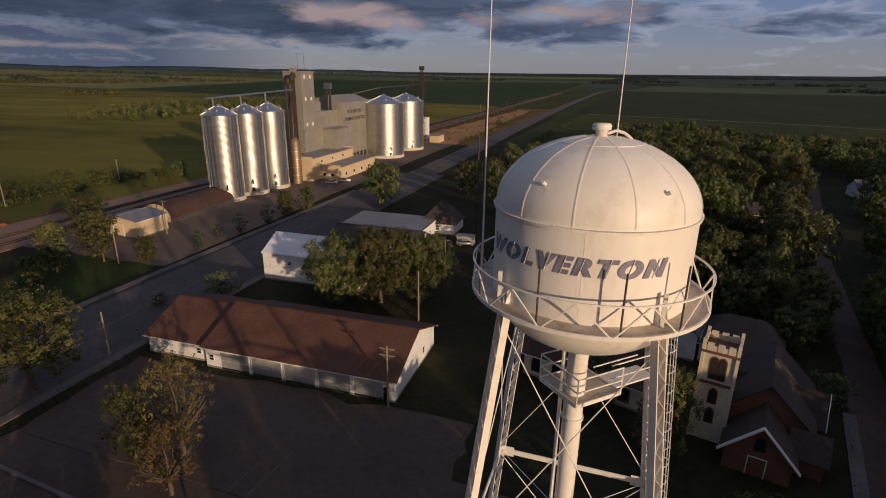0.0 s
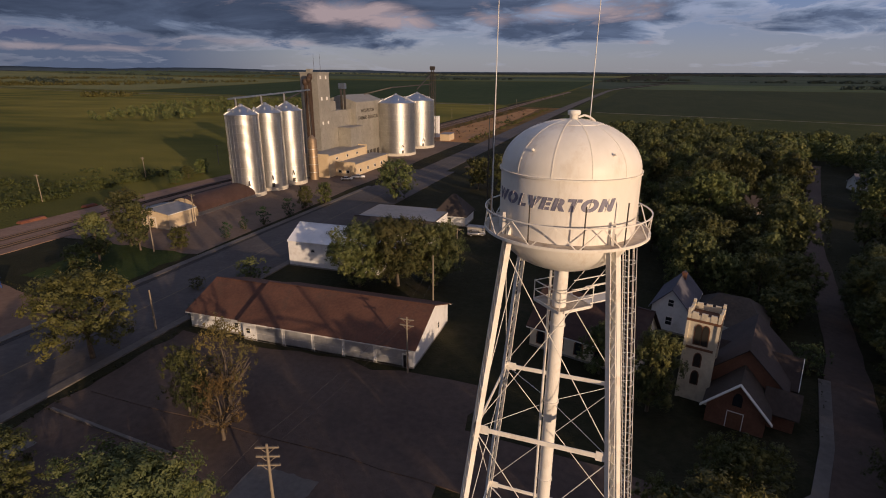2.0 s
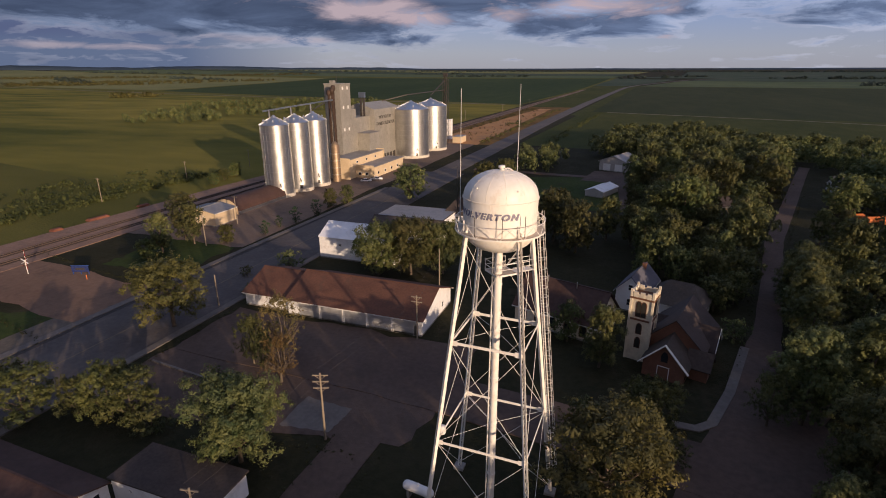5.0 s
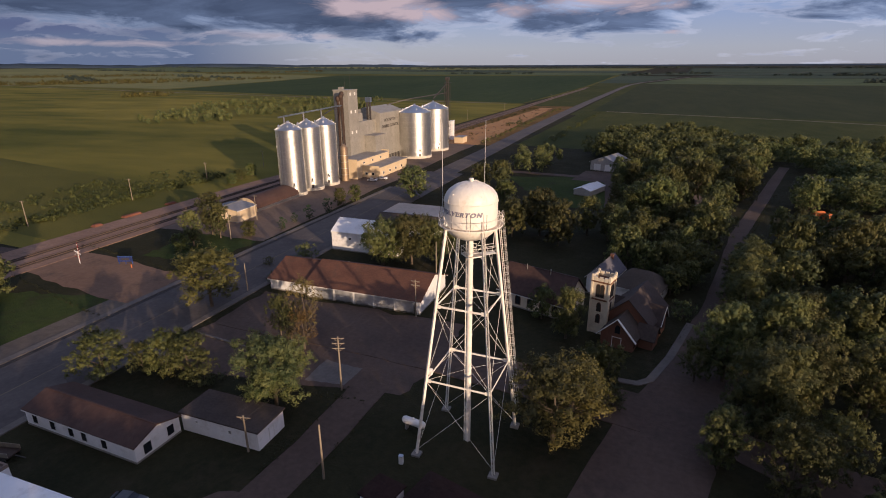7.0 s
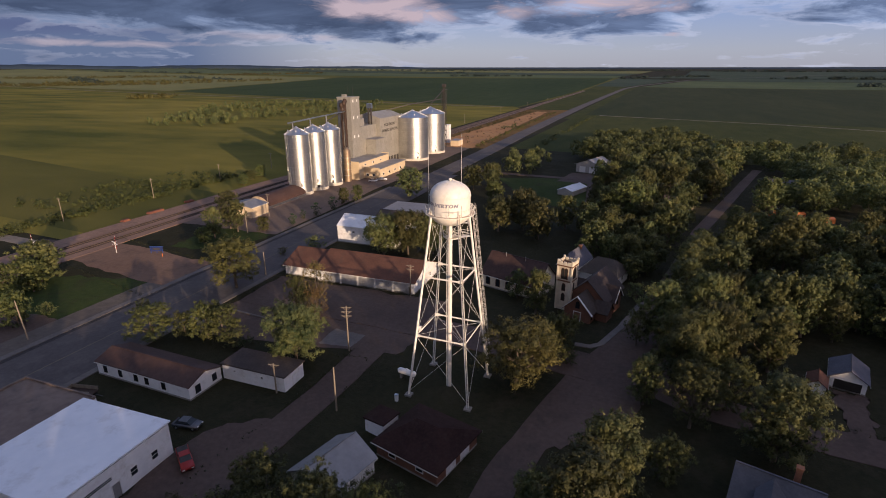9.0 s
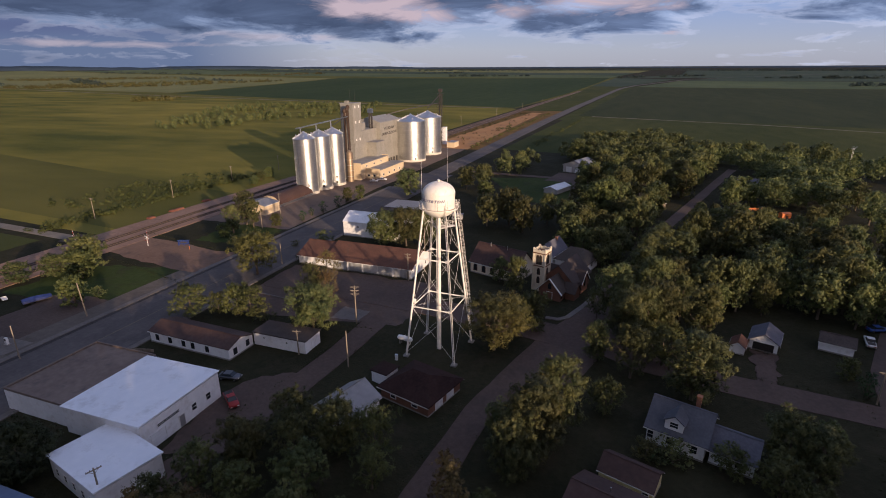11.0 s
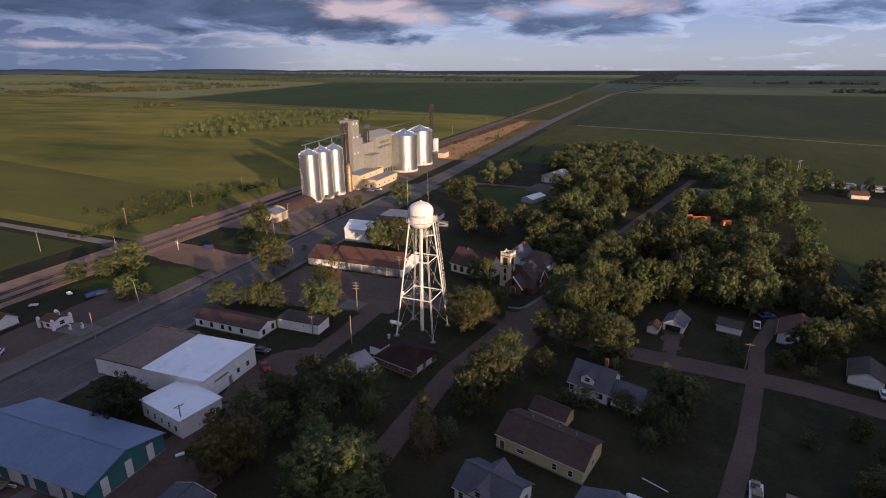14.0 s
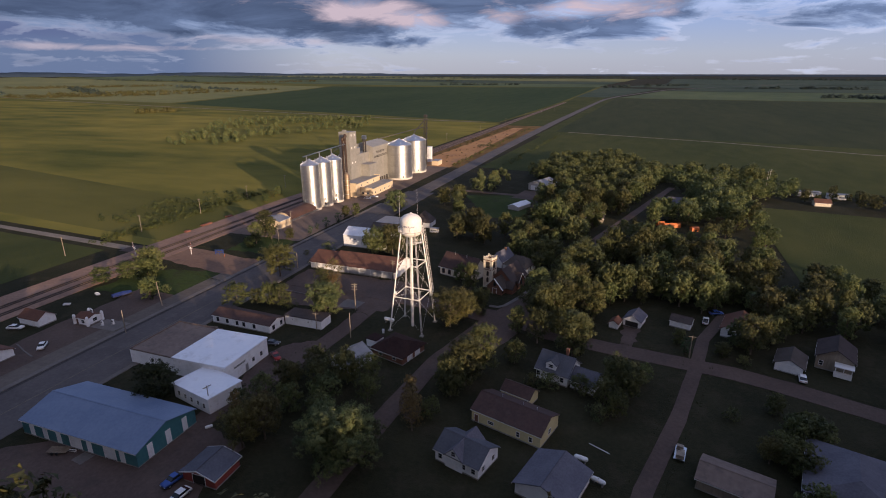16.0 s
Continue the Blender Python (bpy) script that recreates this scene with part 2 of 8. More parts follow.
M["dirt"] = surface("reddish_dirt", (0.37, 0.172, 0.060), (0.47, 0.245, 0.090), 0.95, 0, 0.5, 0.03, 0.4, 3.0, dirt=(0.17, 0.13, 0.09))
M["ballast"] = surface("rail_ballast", (0.220, 0.132, 0.092), (0.310, 0.195, 0.138), 0.95, 0, 1.0, 0.06, 0.8, 3.0, dirt=(0.11, 0.08, 0.068), relief=0.15)
M["concrete"] = surface("concrete", (0.22, 0.205, 0.19), (0.31, 0.29, 0.265), 0.85, 0, 1.5, 0.2, 0.2, dirt=(0.16, 0.145, 0.13))
M["pale_concrete"] = surface("pale_concrete", (0.52, 0.48, 0.41), (0.62, 0.575, 0.50), 0.85, 0, 1.5, 0.2, 0.2, dirt=(0.36, 0.32, 0.27))
M["door_steel"] = surface("bare_steel_door", (0.50, 0.51, 0.53), (0.68, 0.69, 0.71), 0.42, 0.55, 0.7, 0.3, 0.1, 2.0, dirt=(0.42, 0.42, 0.43))
M["tank_paint"] = surface("aged_white_paint", (0.77, 0.74, 0.68), (0.85, 0.825, 0.775), 0.45, 0, 1.6, 0.3, 0.06, 3.0, dirt=(0.60, 0.52, 0.42), spec=0.4, stretch=(1, 1, 0.35))
M["tank_letter"] = surface("faded_navy_paint", (0.165, 0.165, 0.235), (0.27, 0.265, 0.335), 0.6, 0, 6.0, 1.0, 0.0)
M["deck_steel"] = surface("rusty_painted_steel", (0.46, 0.38, 0.30), (0.62, 0.55, 0.46), 0.7, 0, 2.5, 0.6, 0.1, dirt=(0.28, 0.18, 0.11))
M["tower_steel"] = surface("painted_steel", (0.76, 0.73, 0.675), (0.84, 0.815, 0.765), 0.5, 0, 2.0, 0.3, 0.05, dirt=(0.58, 0.49, 0.40))
M["dark_steel"] = surface("dark_steel", (0.05, 0.045, 0.042), (0.09, 0.08, 0.075), 0.6, 0.4, 3.0, 0.4, 0.05)
M["rust_steel"] = surface("brown_steel", (0.22, 0.16, 0.11), (0.36, 0.27, 0.18), 0.5, 0.6, 2.0, 0.3, 0.1)
M["galv"] = ribbed("galvanised_steel", (0.41, 0.41, 0.405), (0.52, 0.52, 0.51), "Z", 0.35, 0.40, 1.0, 0.05, dirt=(0.40, 0.38, 0.36))
M["galv_flat"] = surface("galvanised_sheet", (0.55, 0.55, 0.55), (0.68, 0.68, 0.68), 0.38, 1.0, 0.8, 0.15, 0.05)
M["elev_steel"] = ribbed("weathered_steel_cladding", (0.30, 0.29, 0.26), (0.37, 0.355, 0.32), "Z", 0.25, 0.6, 0.35, 0.02, dirt=(0.23, 0.21, 0.185))
M["tan_metal"] = ribbed("tan_sheet_siding", (0.58, 0.46, 0.30), (0.66, 0.53, 0.36), "Y", 0.3, 0.55, 0.0, 0.02)
M["roof_grey"] = surface("grey_sheet_roof", (0.24, 0.235, 0.235), (0.32, 0.31, 0.31), 0.55, 0.3, 1.0, 0.15, 0.1)
M["roof_brown"] = surface("brown_shingles", (0.094, 0.042, 0.028), (0.148, 0.067, 0.043), 0.9, 0, 2.5, 0.18, 0.4, 8.0, dirt=(0.08, 0.05, 0.038))
M["roof_rust"] = surface("brown_sheet_roof", (0.050, 0.027, 0.022), (0.080, 0.043, 0.034), 0.7, 0.1, 1.5, 0.18, 0.1, dirt=(0.09, 0.06, 0.05))
M["roof_maroon"] = surface("old_maroon_shingles", (0.026, 0.014, 0.013), (0.044, 0.024, 0.021), 0.95, 0, 2.5, 0.25, 0.4, 8.0, dirt=(0.05, 0.035, 0.03), spec=0.15)
M["roof_dark"] = surface("dark_shingles", (0.050, 0.039, 0.035), (0.082, 0.064, 0.057), 0.9, 0, 2.5, 0.2, 0.4, 8.0, vary=0.2)
M["roof_slate"] = surface("blue_grey_shingles", (0.078, 0.08, 0.10), (0.120, 0.120, 0.145), 0.85, 0, 2.5, 0.2, 0.3, 8.0, vary=0.15)
M["roof_white"] = surface("white_membrane_roof", (0.76, 0.79, 0.84), (0.84, 0.86, 0.90), 0.6, 0, 0.6, 0.1, 0.05, dirt=(0.55, 0.55, 0.56))
M["roof_tar"] = surface("tar_roof", (0.15, 0.112, 0.094), (0.21, 0.160, 0.134), 0.9, 0, 1.0, 0.12, 0.2, dirt=(0.08, 0.07, 0.065))
M["roof_blue"] = ribbed("blue_grey_steel_roof", (0.140, 0.188, 0.290), (0.180, 0.232, 0.335), "X", 0.9, 0.45, 0.2, 0.03, strength=0.3)
M["white_wall"] = surface("white_painted_wall", (0.72, 0.725, 0.735), (0.83, 0.83, 0.835), 0.75, 0, 1.2, 0.2, 0.1, dirt=(0.56, 0.53, 0.50))
M["white_siding"] = ribbed("white_siding", (0.73, 0.735, 0.745), (0.82, 0.82, 0.825), "Z", 0.2, 0.7, 0.0, 0.015, dirt=(0.55, 0.53, 0.5))
M["yellow_siding"] = ribbed("yellow_siding", (0.52, 0.45, 0.24), (0.60, 0.52, 0.29), "Z", 0.2, 0.7, 0.0, 0.015)
M["teal_metal"] = ribbed("teal_sheet_siding", (0.05, 0.17, 0.19), (0.07, 0.21, 0.23), "X", 0.3, 0.5, 0.1, 0.02)
M["red_wall"] = surface("red_painted_boards", (0.24, 0.045, 0.04), (0.32, 0.07, 0.05), 0.8, 0, 2.0, 0.3, 0.1)
M["brick"] = surface("red_brick", (0.14, 0.066, 0.045), (0.21, 0.10, 0.064), 0.9, 0, 4.0, 0.4, 0.3)
M["stucco"] = surface("cream_stucco", (0.62, 0.55, 0.43), (0.72, 0.65, 0.52), 0.85, 0, 2.0, 0.3, 0.15, dirt=(0.45, 0.38, 0.3))
M["wood_grey"] = surface("weathered_wood", (0.20, 0.165, 0.125), (0.30, 0.25, 0.19), 0.85, 0, 3.0, 0.5, 0.3, stretch=(1, 1, 0.15))
M["brown_trim"] = surface("brown_trim", (0.13, 0.06, 0.035), (0.18, 0.085, 0.05), 0.7, 0, 3.0, 0.4, 0.1)
M["trim_white"] = surface("white_trim", (0.70, 0.69, 0.67), (0.78, 0.77, 0.75), 0.6, 0, 2.0, 0.4, 0.05)
M["glass"] = glass_material()
M["dark"] = surface("dark_interior", (0.02, 0.018, 0.016), (0.03, 0.027, 0.024), 0.9, 0, 2.0, 0.3, 0.0)
M["bark"] = surface("bark", (0.085, 0.065, 0.05), (0.15, 0.12, 0.09), 0.95, 0, 4.0, 0.6, 0.5, 6.0, stretch=(1, 1, 0.3))
M["leaf"] = leaf_material("tree_leaves", (0.042, 0.062, 0.027), (0.175, 0.178, 0.070), 0.38)
M["leaf_olive"] = leaf_material("olive_leaves", (0.056, 0.074, 0.028), (0.134, 0.142, 0.053))
M["leaf_dry"] = leaf_material("dull_olive_leaves", (0.060, 0.058, 0.022), (0.115, 0.100, 0.038))
M["leaf_brown"] = leaf_material("dry_leaves", (0.12, 0.085, 0.035), (0.18, 0.13, 0.055))
M["leaf_deep"] = leaf_material("deep_green_leaves", (0.026, 0.042, 0.018), (0.050, 0.066, 0.028))
M["leaf_dark"] = leaf_material("dark_needles", (0.022, 0.045, 0.018), (0.04, 0.07, 0.026))
M["rough_grass"] = leaf_material("rough_grass", (0.030, 0.036, 0.013), (0.056, 0.056, 0.021), 0.0)
M["weeds"] = leaf_material("tall_weeds", (0.048, 0.064, 0.021), (0.088, 0.100, 0.034), 0.0)
M["red_paint"] = surface("red_paint", (0.28, 0.02, 0.018), (0.34, 0.03, 0.022), 0.35, 0, 2.0, 0.4, 0.0)
M["blue_paint"] = surface("blue_paint", (0.03, 0.08, 0.30), (0.05, 0.11, 0.36), 0.4, 0, 2.0, 0.4, 0.0)
M["grey_paint"] = surface("dark_grey_car_paint", (0.10, 0.10, 0.11), (0.15, 0.15, 0.16), 0.3, 0.5, 2.0, 0.4, 0.0)
M["navy_cloth"] = surface("navy_tarpaulin", (0.014, 0.026, 0.115), (0.026, 0.044, 0.165), 0.55, 0, 1.5, 0.4, 0.1)
M["silver_paint"] = surface("silver_car_paint", (0.42, 0.42, 0.43), (0.5, 0.5, 0.51), 0.3, 0.6, 2.0, 0.4, 0.0)
M["white_paint"] = surface("white_gloss_paint", (0.74, 0.74, 0.74), (0.8, 0.8, 0.8), 0.35, 0, 2.0, 0.4, 0.0)
M["orange_paint"] = surface("orange_paint", (0.60, 0.16, 0.04), (0.68, 0.2, 0.05), 0.5, 0, 2.0, 0.4, 0.0)
M["rubber"] = surface("black_rubber", (0.02, 0.02, 0.02), (0.035, 0.035, 0.035), 0.85, 0, 4.0, 0.5, 0.0)
M["rail_steel"] = surface("rail_steel", (0.20, 0.14, 0.11), (0.28, 0.20, 0.15), 0.5, 0.6, 3.0, 0.3, 0.0)
M["line_paint"] = surface("road_paint", (0.13, 0.105, 0.075), (0.19, 0.155, 0.105), 0.8, 0, 3.0, 0.5, 0.0)
M["paving"] = surface("old_pavement", (0.125, 0.108, 0.098), (0.175, 0.155, 0.14), 0.9, 0, 1.5, 0.15, 0.2, dirt=(0.11, 0.095, 0.085))
# the next two far field tones carry the haze of distance in their colour
M["field_far"] = surface("haze_tinted_far_field", (0.056, 0.080, 0.060), (0.082, 0.105, 0.072), 0.95, 0, 0.02, 0.003, 1.0, 2.0, spec=0.05, relief=0.5)
M["field_hazy"] = surface("haze_paled_field", (0.15, 0.165, 0.075), (0.22, 0.215, 0.095), 0.95, 0, 0.02, 0.003, 1.0, 2.0, spec=0.05, relief=0.5)
# distance haze is put into this blue-grey leaf colour
M["leaf_far"] = leaf_material("haze_tinted_far_leaves", (0.042, 0.064, 0.060), (0.065, 0.088, 0.078), 0.2)
# the blue of the rise is haze mixed into its colour
M["ridge"] = surface("haze_tinted_ridge", (0.040, 0.060, 0.085), (0.055, 0.078, 0.105), 0.95, 0, 0.01, 0.002, 0.0, spec=0.05)
# dark tone that stands for the shade along the highway kerb
M["kerb_shade"] = surface("dark_kerb_shade", (0.030, 0.026, 0.026), (0.052, 0.045, 0.044), 0.9, 0, 1.0, 0.1, 0.2, dirt=(0.075, 0.065, 0.06))
M["brown_dirt"] = surface("packed_brown_dirt", (0.160, 0.092, 0.060), (0.225, 0.136, 0.090), 0.95, 0, 0.9, 0.05, 0.5, 5.0, dirt=(0.075, 0.055, 0.042), relief=0.08)
M["yard_gravel"] = surface("yard_gravel", (0.135, 0.094, 0.072), (0.200, 0.142, 0.108), 0.95, 0, 1.2, 0.05, 0.5, 6.0, dirt=(0.085, 0.062, 0.050), relief=0.08)
M["oily_ballast"] = surface("oily_ballast", (0.060, 0.042, 0.034), (0.092, 0.064, 0.050), 0.95, 0, 1.2, 0.1, 0.6, 4.0, relief=0.1)
M["dark_dirt"] = surface("dark_brown_dirt", (0.105, 0.064, 0.046), (0.155, 0.096, 0.068), 0.95, 0, 0.9, 0.05, 0.5, 5.0, dirt=(0.075, 0.055, 0.042), relief=0.08)
M["scrub"] = surface("scrubby_ground", (0.135, 0.088, 0.038), (0.215, 0.135, 0.058), 0.95, 0, 0.12, 0.02, 1.0, 2.0, dirt=(0.055, 0.058, 0.026), spec=0.05, relief=0.5)
# white siding greyed down: the barn's tree shade is in the colour
M["shade_grey_siding"] = ribbed("siding_greyed_for_shade", (0.36, 0.35, 0.345), (0.45, 0.44, 0.43), "Z", 0.2, 0.7, 0.0, 0.015, dirt=(0.28, 0.26, 0.24))
M["dust"] = surface("dusty_verge", (0.105, 0.086, 0.072), (0.150, 0.125, 0.104), 0.95, 0, 0.8, 0.06, 0.4, dirt=(0.06, 0.055, 0.035))
M["sleeper"] = surface("creosoted_timber", (0.045, 0.032, 0.028), (0.075, 0.055, 0.046), 0.9, 0, 3.0, 0.5, 0.2)
M["rust_red"] = surface("rusty_red_timber", (0.15, 0.055, 0.036), (0.23, 0.09, 0.055), 0.85, 0, 3.0, 0.5, 0.2)
M["leg_brown"] = surface("dark_brown_steel", (0.050, 0.034, 0.027), (0.085, 0.055, 0.041), 0.7, 0.2, 2.0, 0.3, 0.1)

# ---- building blocks ----
def finish(bm, smooth=False):
    bmesh.ops.recalc_face_normals(bm, faces=bm.faces)
    if smooth:
        for f in bm.faces:
            f.smooth = True
    return bm


def mesh_from(name, bm, material):
    me = bpy.data.meshes.new(name)
    bm.to_mesh(me)
    bm.free()
    me.materials.append(material)
    return me


def part(name, bm, material, parent, label="", kind=""):
    ob = new(name, mesh_from(name, bm, material) if isinstance(bm, bmesh.types.BMesh) else bm)
    ob.parent = parent
    return tagged(ob, label=label, kind=kind)


def thing(name, label, category, x=0.0, y=0.0, z=0.0, rz=0.0, group="", kind=""):
    e = new(name)
    e.matrix_basis = pose(x, y, z, 0, 0, rz)
    return tagged(e, label, category, group, kind)


def structure(name, bm, material, label, category):
    return tagged(new(name, mesh_from(name, bm, material)), label, category, kind="structure")


def box(bm, x0, y0, z0, x1, y1, z1, m=None):
    v = [bm.verts.new((x, y, z)) for z in (z0, z1) for x, y in ((x0, y0), (x1, y0), (x1, y1), (x0, y1))]
    for q in ((3, 2, 1, 0), (4, 5, 6, 7), (0, 1, 5, 4), (1, 2, 6, 5), (2, 3, 7, 6), (3, 0, 4, 7)):
        bm.faces.new([v[i] for i in q])
    if m is not None:
        bmesh.ops.transform(bm, matrix=m, verts=v)
    return v


def boxes(*rows):
    bm = bmesh.new()
    for r in rows:
        box(bm, *r)
    return bm


def rod(bm, a, b, r0, r1=None, n=8, caps=True):
    """A round bar from a to b."""
    r1 = r0 if r1 is None else r1
    a, b = Vector(a), Vector(b)
    q = (b - a).to_track_quat("Z", "Y").to_matrix()
    rings = []
    for p, r in ((a, r0), (b, r1)):
        rings.append([bm.verts.new(p + q @ Vector((r * math.cos(k * 2 * math.pi / n), r * math.sin(k * 2 * math.pi / n), 0))) for k in range(n)])
    for k in range(n):
        bm.faces.new((rings[0][k], rings[0][(k + 1) % n], rings[1][(k + 1) % n], rings[1][k]))
    if caps:
        bm.faces.new(rings[0][::-1])
        bm.faces.new(rings[1])
    return bm


def beam(bm, a, b, w, h):
    """A square bar from a to b."""
    a, b = Vector(a), Vector(b)
    m = Matrix.Translation(a) @ (b - a).to_track_quat("Z", "Y").to_matrix().to_4x4()
    box(bm, -w / 2, -h / 2, 0, w / 2, h / 2, (b - a).length, m)
    return bm


def rods(*rows, n=8):
    bm = bmesh.new()
    for r in rows:
        rod(bm, *r, n=n)
    return bm


def lathe(profile, n=32, x=0.0, y=0.0, smooth=True, closed=False):
    """A body of revolution about z from (radius, height) pairs."""
    bm = bmesh.new()
    rings = []
    for r, z in profile:
        rings.append([bm.verts.new((x + r * math.cos(2 * math.pi * k / n), y + r * math.sin(2 * math.pi * k / n), z)) for k in range(n)] if r > 1e-6 else [bm.verts.new((x, y, z))])
    pairs = list(zip(rings, rings[1:]))
    if closed:
        pairs.append((rings[-1], rings[0]))
    for a, b in pairs:
        for k in range(n):
            j = (k + 1) % n
            if len(a) == 1:
                bm.faces.new((a[0], b[j], b[k]))
            elif len(b) == 1:
                bm.faces.new((a[k], a[j], b[0]))
            else:
                bm.faces.new((a[k], a[j], b[j], b[k]))
    return finish(bm, smooth)


def extrude_poly(pts, z0, z1):
    """A prism over a plan outline."""
    bm = bmesh.new()
    lo = [bm.verts.new((x, y, z0)) for x, y in pts]
    hi = [bm.verts.new((x, y, z1)) for x, y in pts]
    n = len(pts)
    bm.faces.new(lo[::-1])
    bm.faces.new(hi)
    for k in range(n):
        bm.faces.new((lo[k], lo[(k + 1) % n], hi[(k + 1) % n], hi[k]))
    return finish(bm)


def far_rise(x, y):
    """The plain lifts a little towards the horizon."""
    d = math.hypot(x, y)
    return 0.0 if d < 1300 else 68.0 * ((d - 1300) / 3600) ** 1.4


def lift(x, y):
    """Sheets on the far plain lie a little higher, clear of its facets."""
    return far_rise(x, y) + 0.0009 * max(0.0, math.hypot(x, y) - 1000)


def patch(corners, dz, nu=1, nv=1, ragged=0.0):
    """A sheet over four corners in plan that follows the ground."""
    bm = bmesh.new()
    (ax, ay), (bx, by), (cx, cy), (dx, dy) = corners
    edge = random.Random(int(ax * 7 + ay))
    g = []
    for j in range(nv + 1):
        v = j / nv
        row = []
        for i in range(nu + 1):
            u = i / nu
            x = (ax * (1 - u) + bx * u) * (1 - v) + (dx * (1 - u) + cx * u) * v
            y = (ay * (1 - u) + by * u) * (1 - v) + (dy * (1 - u) + cy * u) * v
            if ragged and (i in (0, nu) or j in (0, nv)):
                x, y = x + edge.uniform(-ragged, ragged), y + edge.uniform(-ragged, ragged)
            row.append(bm.verts.new((x, y, lift(x, y) + dz)))
        g.append(row)
    for j in range(nv):
        for i in range(nu):
            bm.faces.new((g[j][i], g[j][i + 1], g[j + 1][i + 1], g[j + 1][i]))
    return finish(bm)


def ribbon(pts, width, z0, z1):
    """A slab along a line in plan, from z0 to z1."""
    bm = bmesh.new()
    rows = []
    for k, (x, y) in enumerate(pts):
        a, b = pts[max(k - 1, 0)], pts[min(k + 1, len(pts) - 1)]
        d = Vector((b[0] - a[0], b[1] - a[1])).normalized()
        w = width[k] if isinstance(width, (list, tuple)) else width
        nx, ny = -d.y * w / 2, d.x * w / 2
        g = lift(x, y)
        rows.append([bm.verts.new(p) for p in ((x + nx, y + ny, g + z0), (x - nx, y - ny, g + z0), (x - nx, y - ny, g + z1), (x + nx, y + ny, g + z1))])
    for a, b in zip(rows, rows[1:]):
        for k in range(4):
            bm.faces.new((a[k], a[(k + 1) % 4], b[(k + 1) % 4], b[k]))
    bm.faces.new(rows[0])
    bm.faces.new(rows[-1][::-1])
    return finish(bm)


def dense(pts, step):
    out = [pts[0]]
    for a, b in zip(pts, pts[1:]):
        n = max(1, int(math.hypot(b[0] - a[0], b[1] - a[1]) / step))
        out += [(a[0] + (b[0] - a[0]) * k / n, a[1] + (b[1] - a[1]) * k / n) for k in range(1, n + 1)]
    return out

# ---- ground, fields, roads, tracks ----
def ground_sheet():
    bm = bmesh.new()
    radii = [0, 60, 120, 200, 300, 450, 650, 900, 1300, 1600, 2000, 2500, 3000, 3500, 4000, 4500, 4930]
    n = 72
    rings = [[bm.verts.new((0, 0, 0))]]
    for r in radii[1:]:
        rings.append([bm.verts.new((r * math.cos(2 * math.pi * k / n), r * math.sin(2 * math.pi * k / n), far_rise(r, 0))) for k in range(n)])
    for a, b in zip(rings, rings[1:]):
        for k in range(n):
            j = (k + 1) % n
            if len(a) == 1:
                bm.faces.new((a[0], b[k], b[j]))
            else:
                bm.faces.new((a[k], b[k], b[j], a[j]))
    return finish(bm, True)


structure("ground", ground_sheet(), M["grass"], "flat prairie ground covered with mown and rough grass", "ground")

# fields: four corners in plan, tone
FIELDS = [
    (((-150, 690), (-60, 2550), (-3500, 2450), (-2000, 900)), "field_olive"),
    (((-134, 688), (-66, 688), (-26, 1700), (-120, 1700)), "field_green"),
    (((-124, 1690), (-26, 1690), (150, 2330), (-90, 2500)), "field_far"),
    (((-58, 560), (-22, 1700), (2000, 2000), (1500, 250)), "field_green"),
    (((-140, 292), (-76, 292), (-66, 690), (-134, 690)), "scrub"),
    (((-151.5, 36), (-141, 716), (-1850, 985), (-1900, 140)), "field_mid"),
    (((-151.6, 44), (-151, 110), (-900, 250), (-900, 108)), "field_olive"),
    (((-165, 24), (-1900, 120), (-1900, -700), (-165, -500)), "field_green"),
    (((-152, 742), (-112, 2480), (-1330, 2200), (-1090, 985)), "field_deep"),
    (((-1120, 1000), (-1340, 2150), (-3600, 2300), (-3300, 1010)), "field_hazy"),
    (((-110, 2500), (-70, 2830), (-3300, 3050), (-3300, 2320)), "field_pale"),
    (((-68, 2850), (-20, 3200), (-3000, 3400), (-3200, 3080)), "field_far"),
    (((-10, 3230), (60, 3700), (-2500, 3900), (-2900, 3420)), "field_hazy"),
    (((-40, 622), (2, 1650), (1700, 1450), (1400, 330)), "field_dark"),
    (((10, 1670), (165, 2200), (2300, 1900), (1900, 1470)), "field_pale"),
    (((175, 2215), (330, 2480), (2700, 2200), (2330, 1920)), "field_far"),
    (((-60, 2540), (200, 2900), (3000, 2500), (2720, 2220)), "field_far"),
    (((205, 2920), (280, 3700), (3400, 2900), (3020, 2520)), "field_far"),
    (((-48, 612), (1400, 318), (1400, 120), (-61, 300)), "field_green"),
    (((129, 66), (133, 218), (420, 190), (420, 30)), "field_green"),
]
for k, (corners, tone) in enumerate(FIELDS):
    big = max(abs(c) for p in corners for c in p) > 1250
    structure("field", patch(corners, 0.02 + 0.005 * k, 64 if big else 2, 48 if big else 2), M[tone], "flat crop field of even green rows", "field")

HIGHWAY = [(-77, -700), (-76, -200), (-75.5, -60), (-74.5, 60), (-72.6, 200), (-71.5, 270), (-70.2, 400), (-67.5, 540), (-61.5, 780), (-48.5, 1145), (-38, 1400), (-26, 1570), (8, 1767), (78, 1992), (189, 2313), (390, 2580), (900, 3050)]
structure("road", ribbon(dense(HIGHWAY, 60), 12.5, 0.0, 0.12), M["asphalt"], "worn grey asphalt highway through the town", "road")
structure("road", ribbon([(-76.5, -260), (-75.5, -60), (-74.5, 60), (-72.5, 190)], 19.5, 0.0, 0.105), M["asphalt"], "wide asphalt parking shoulders of the main street", "road")
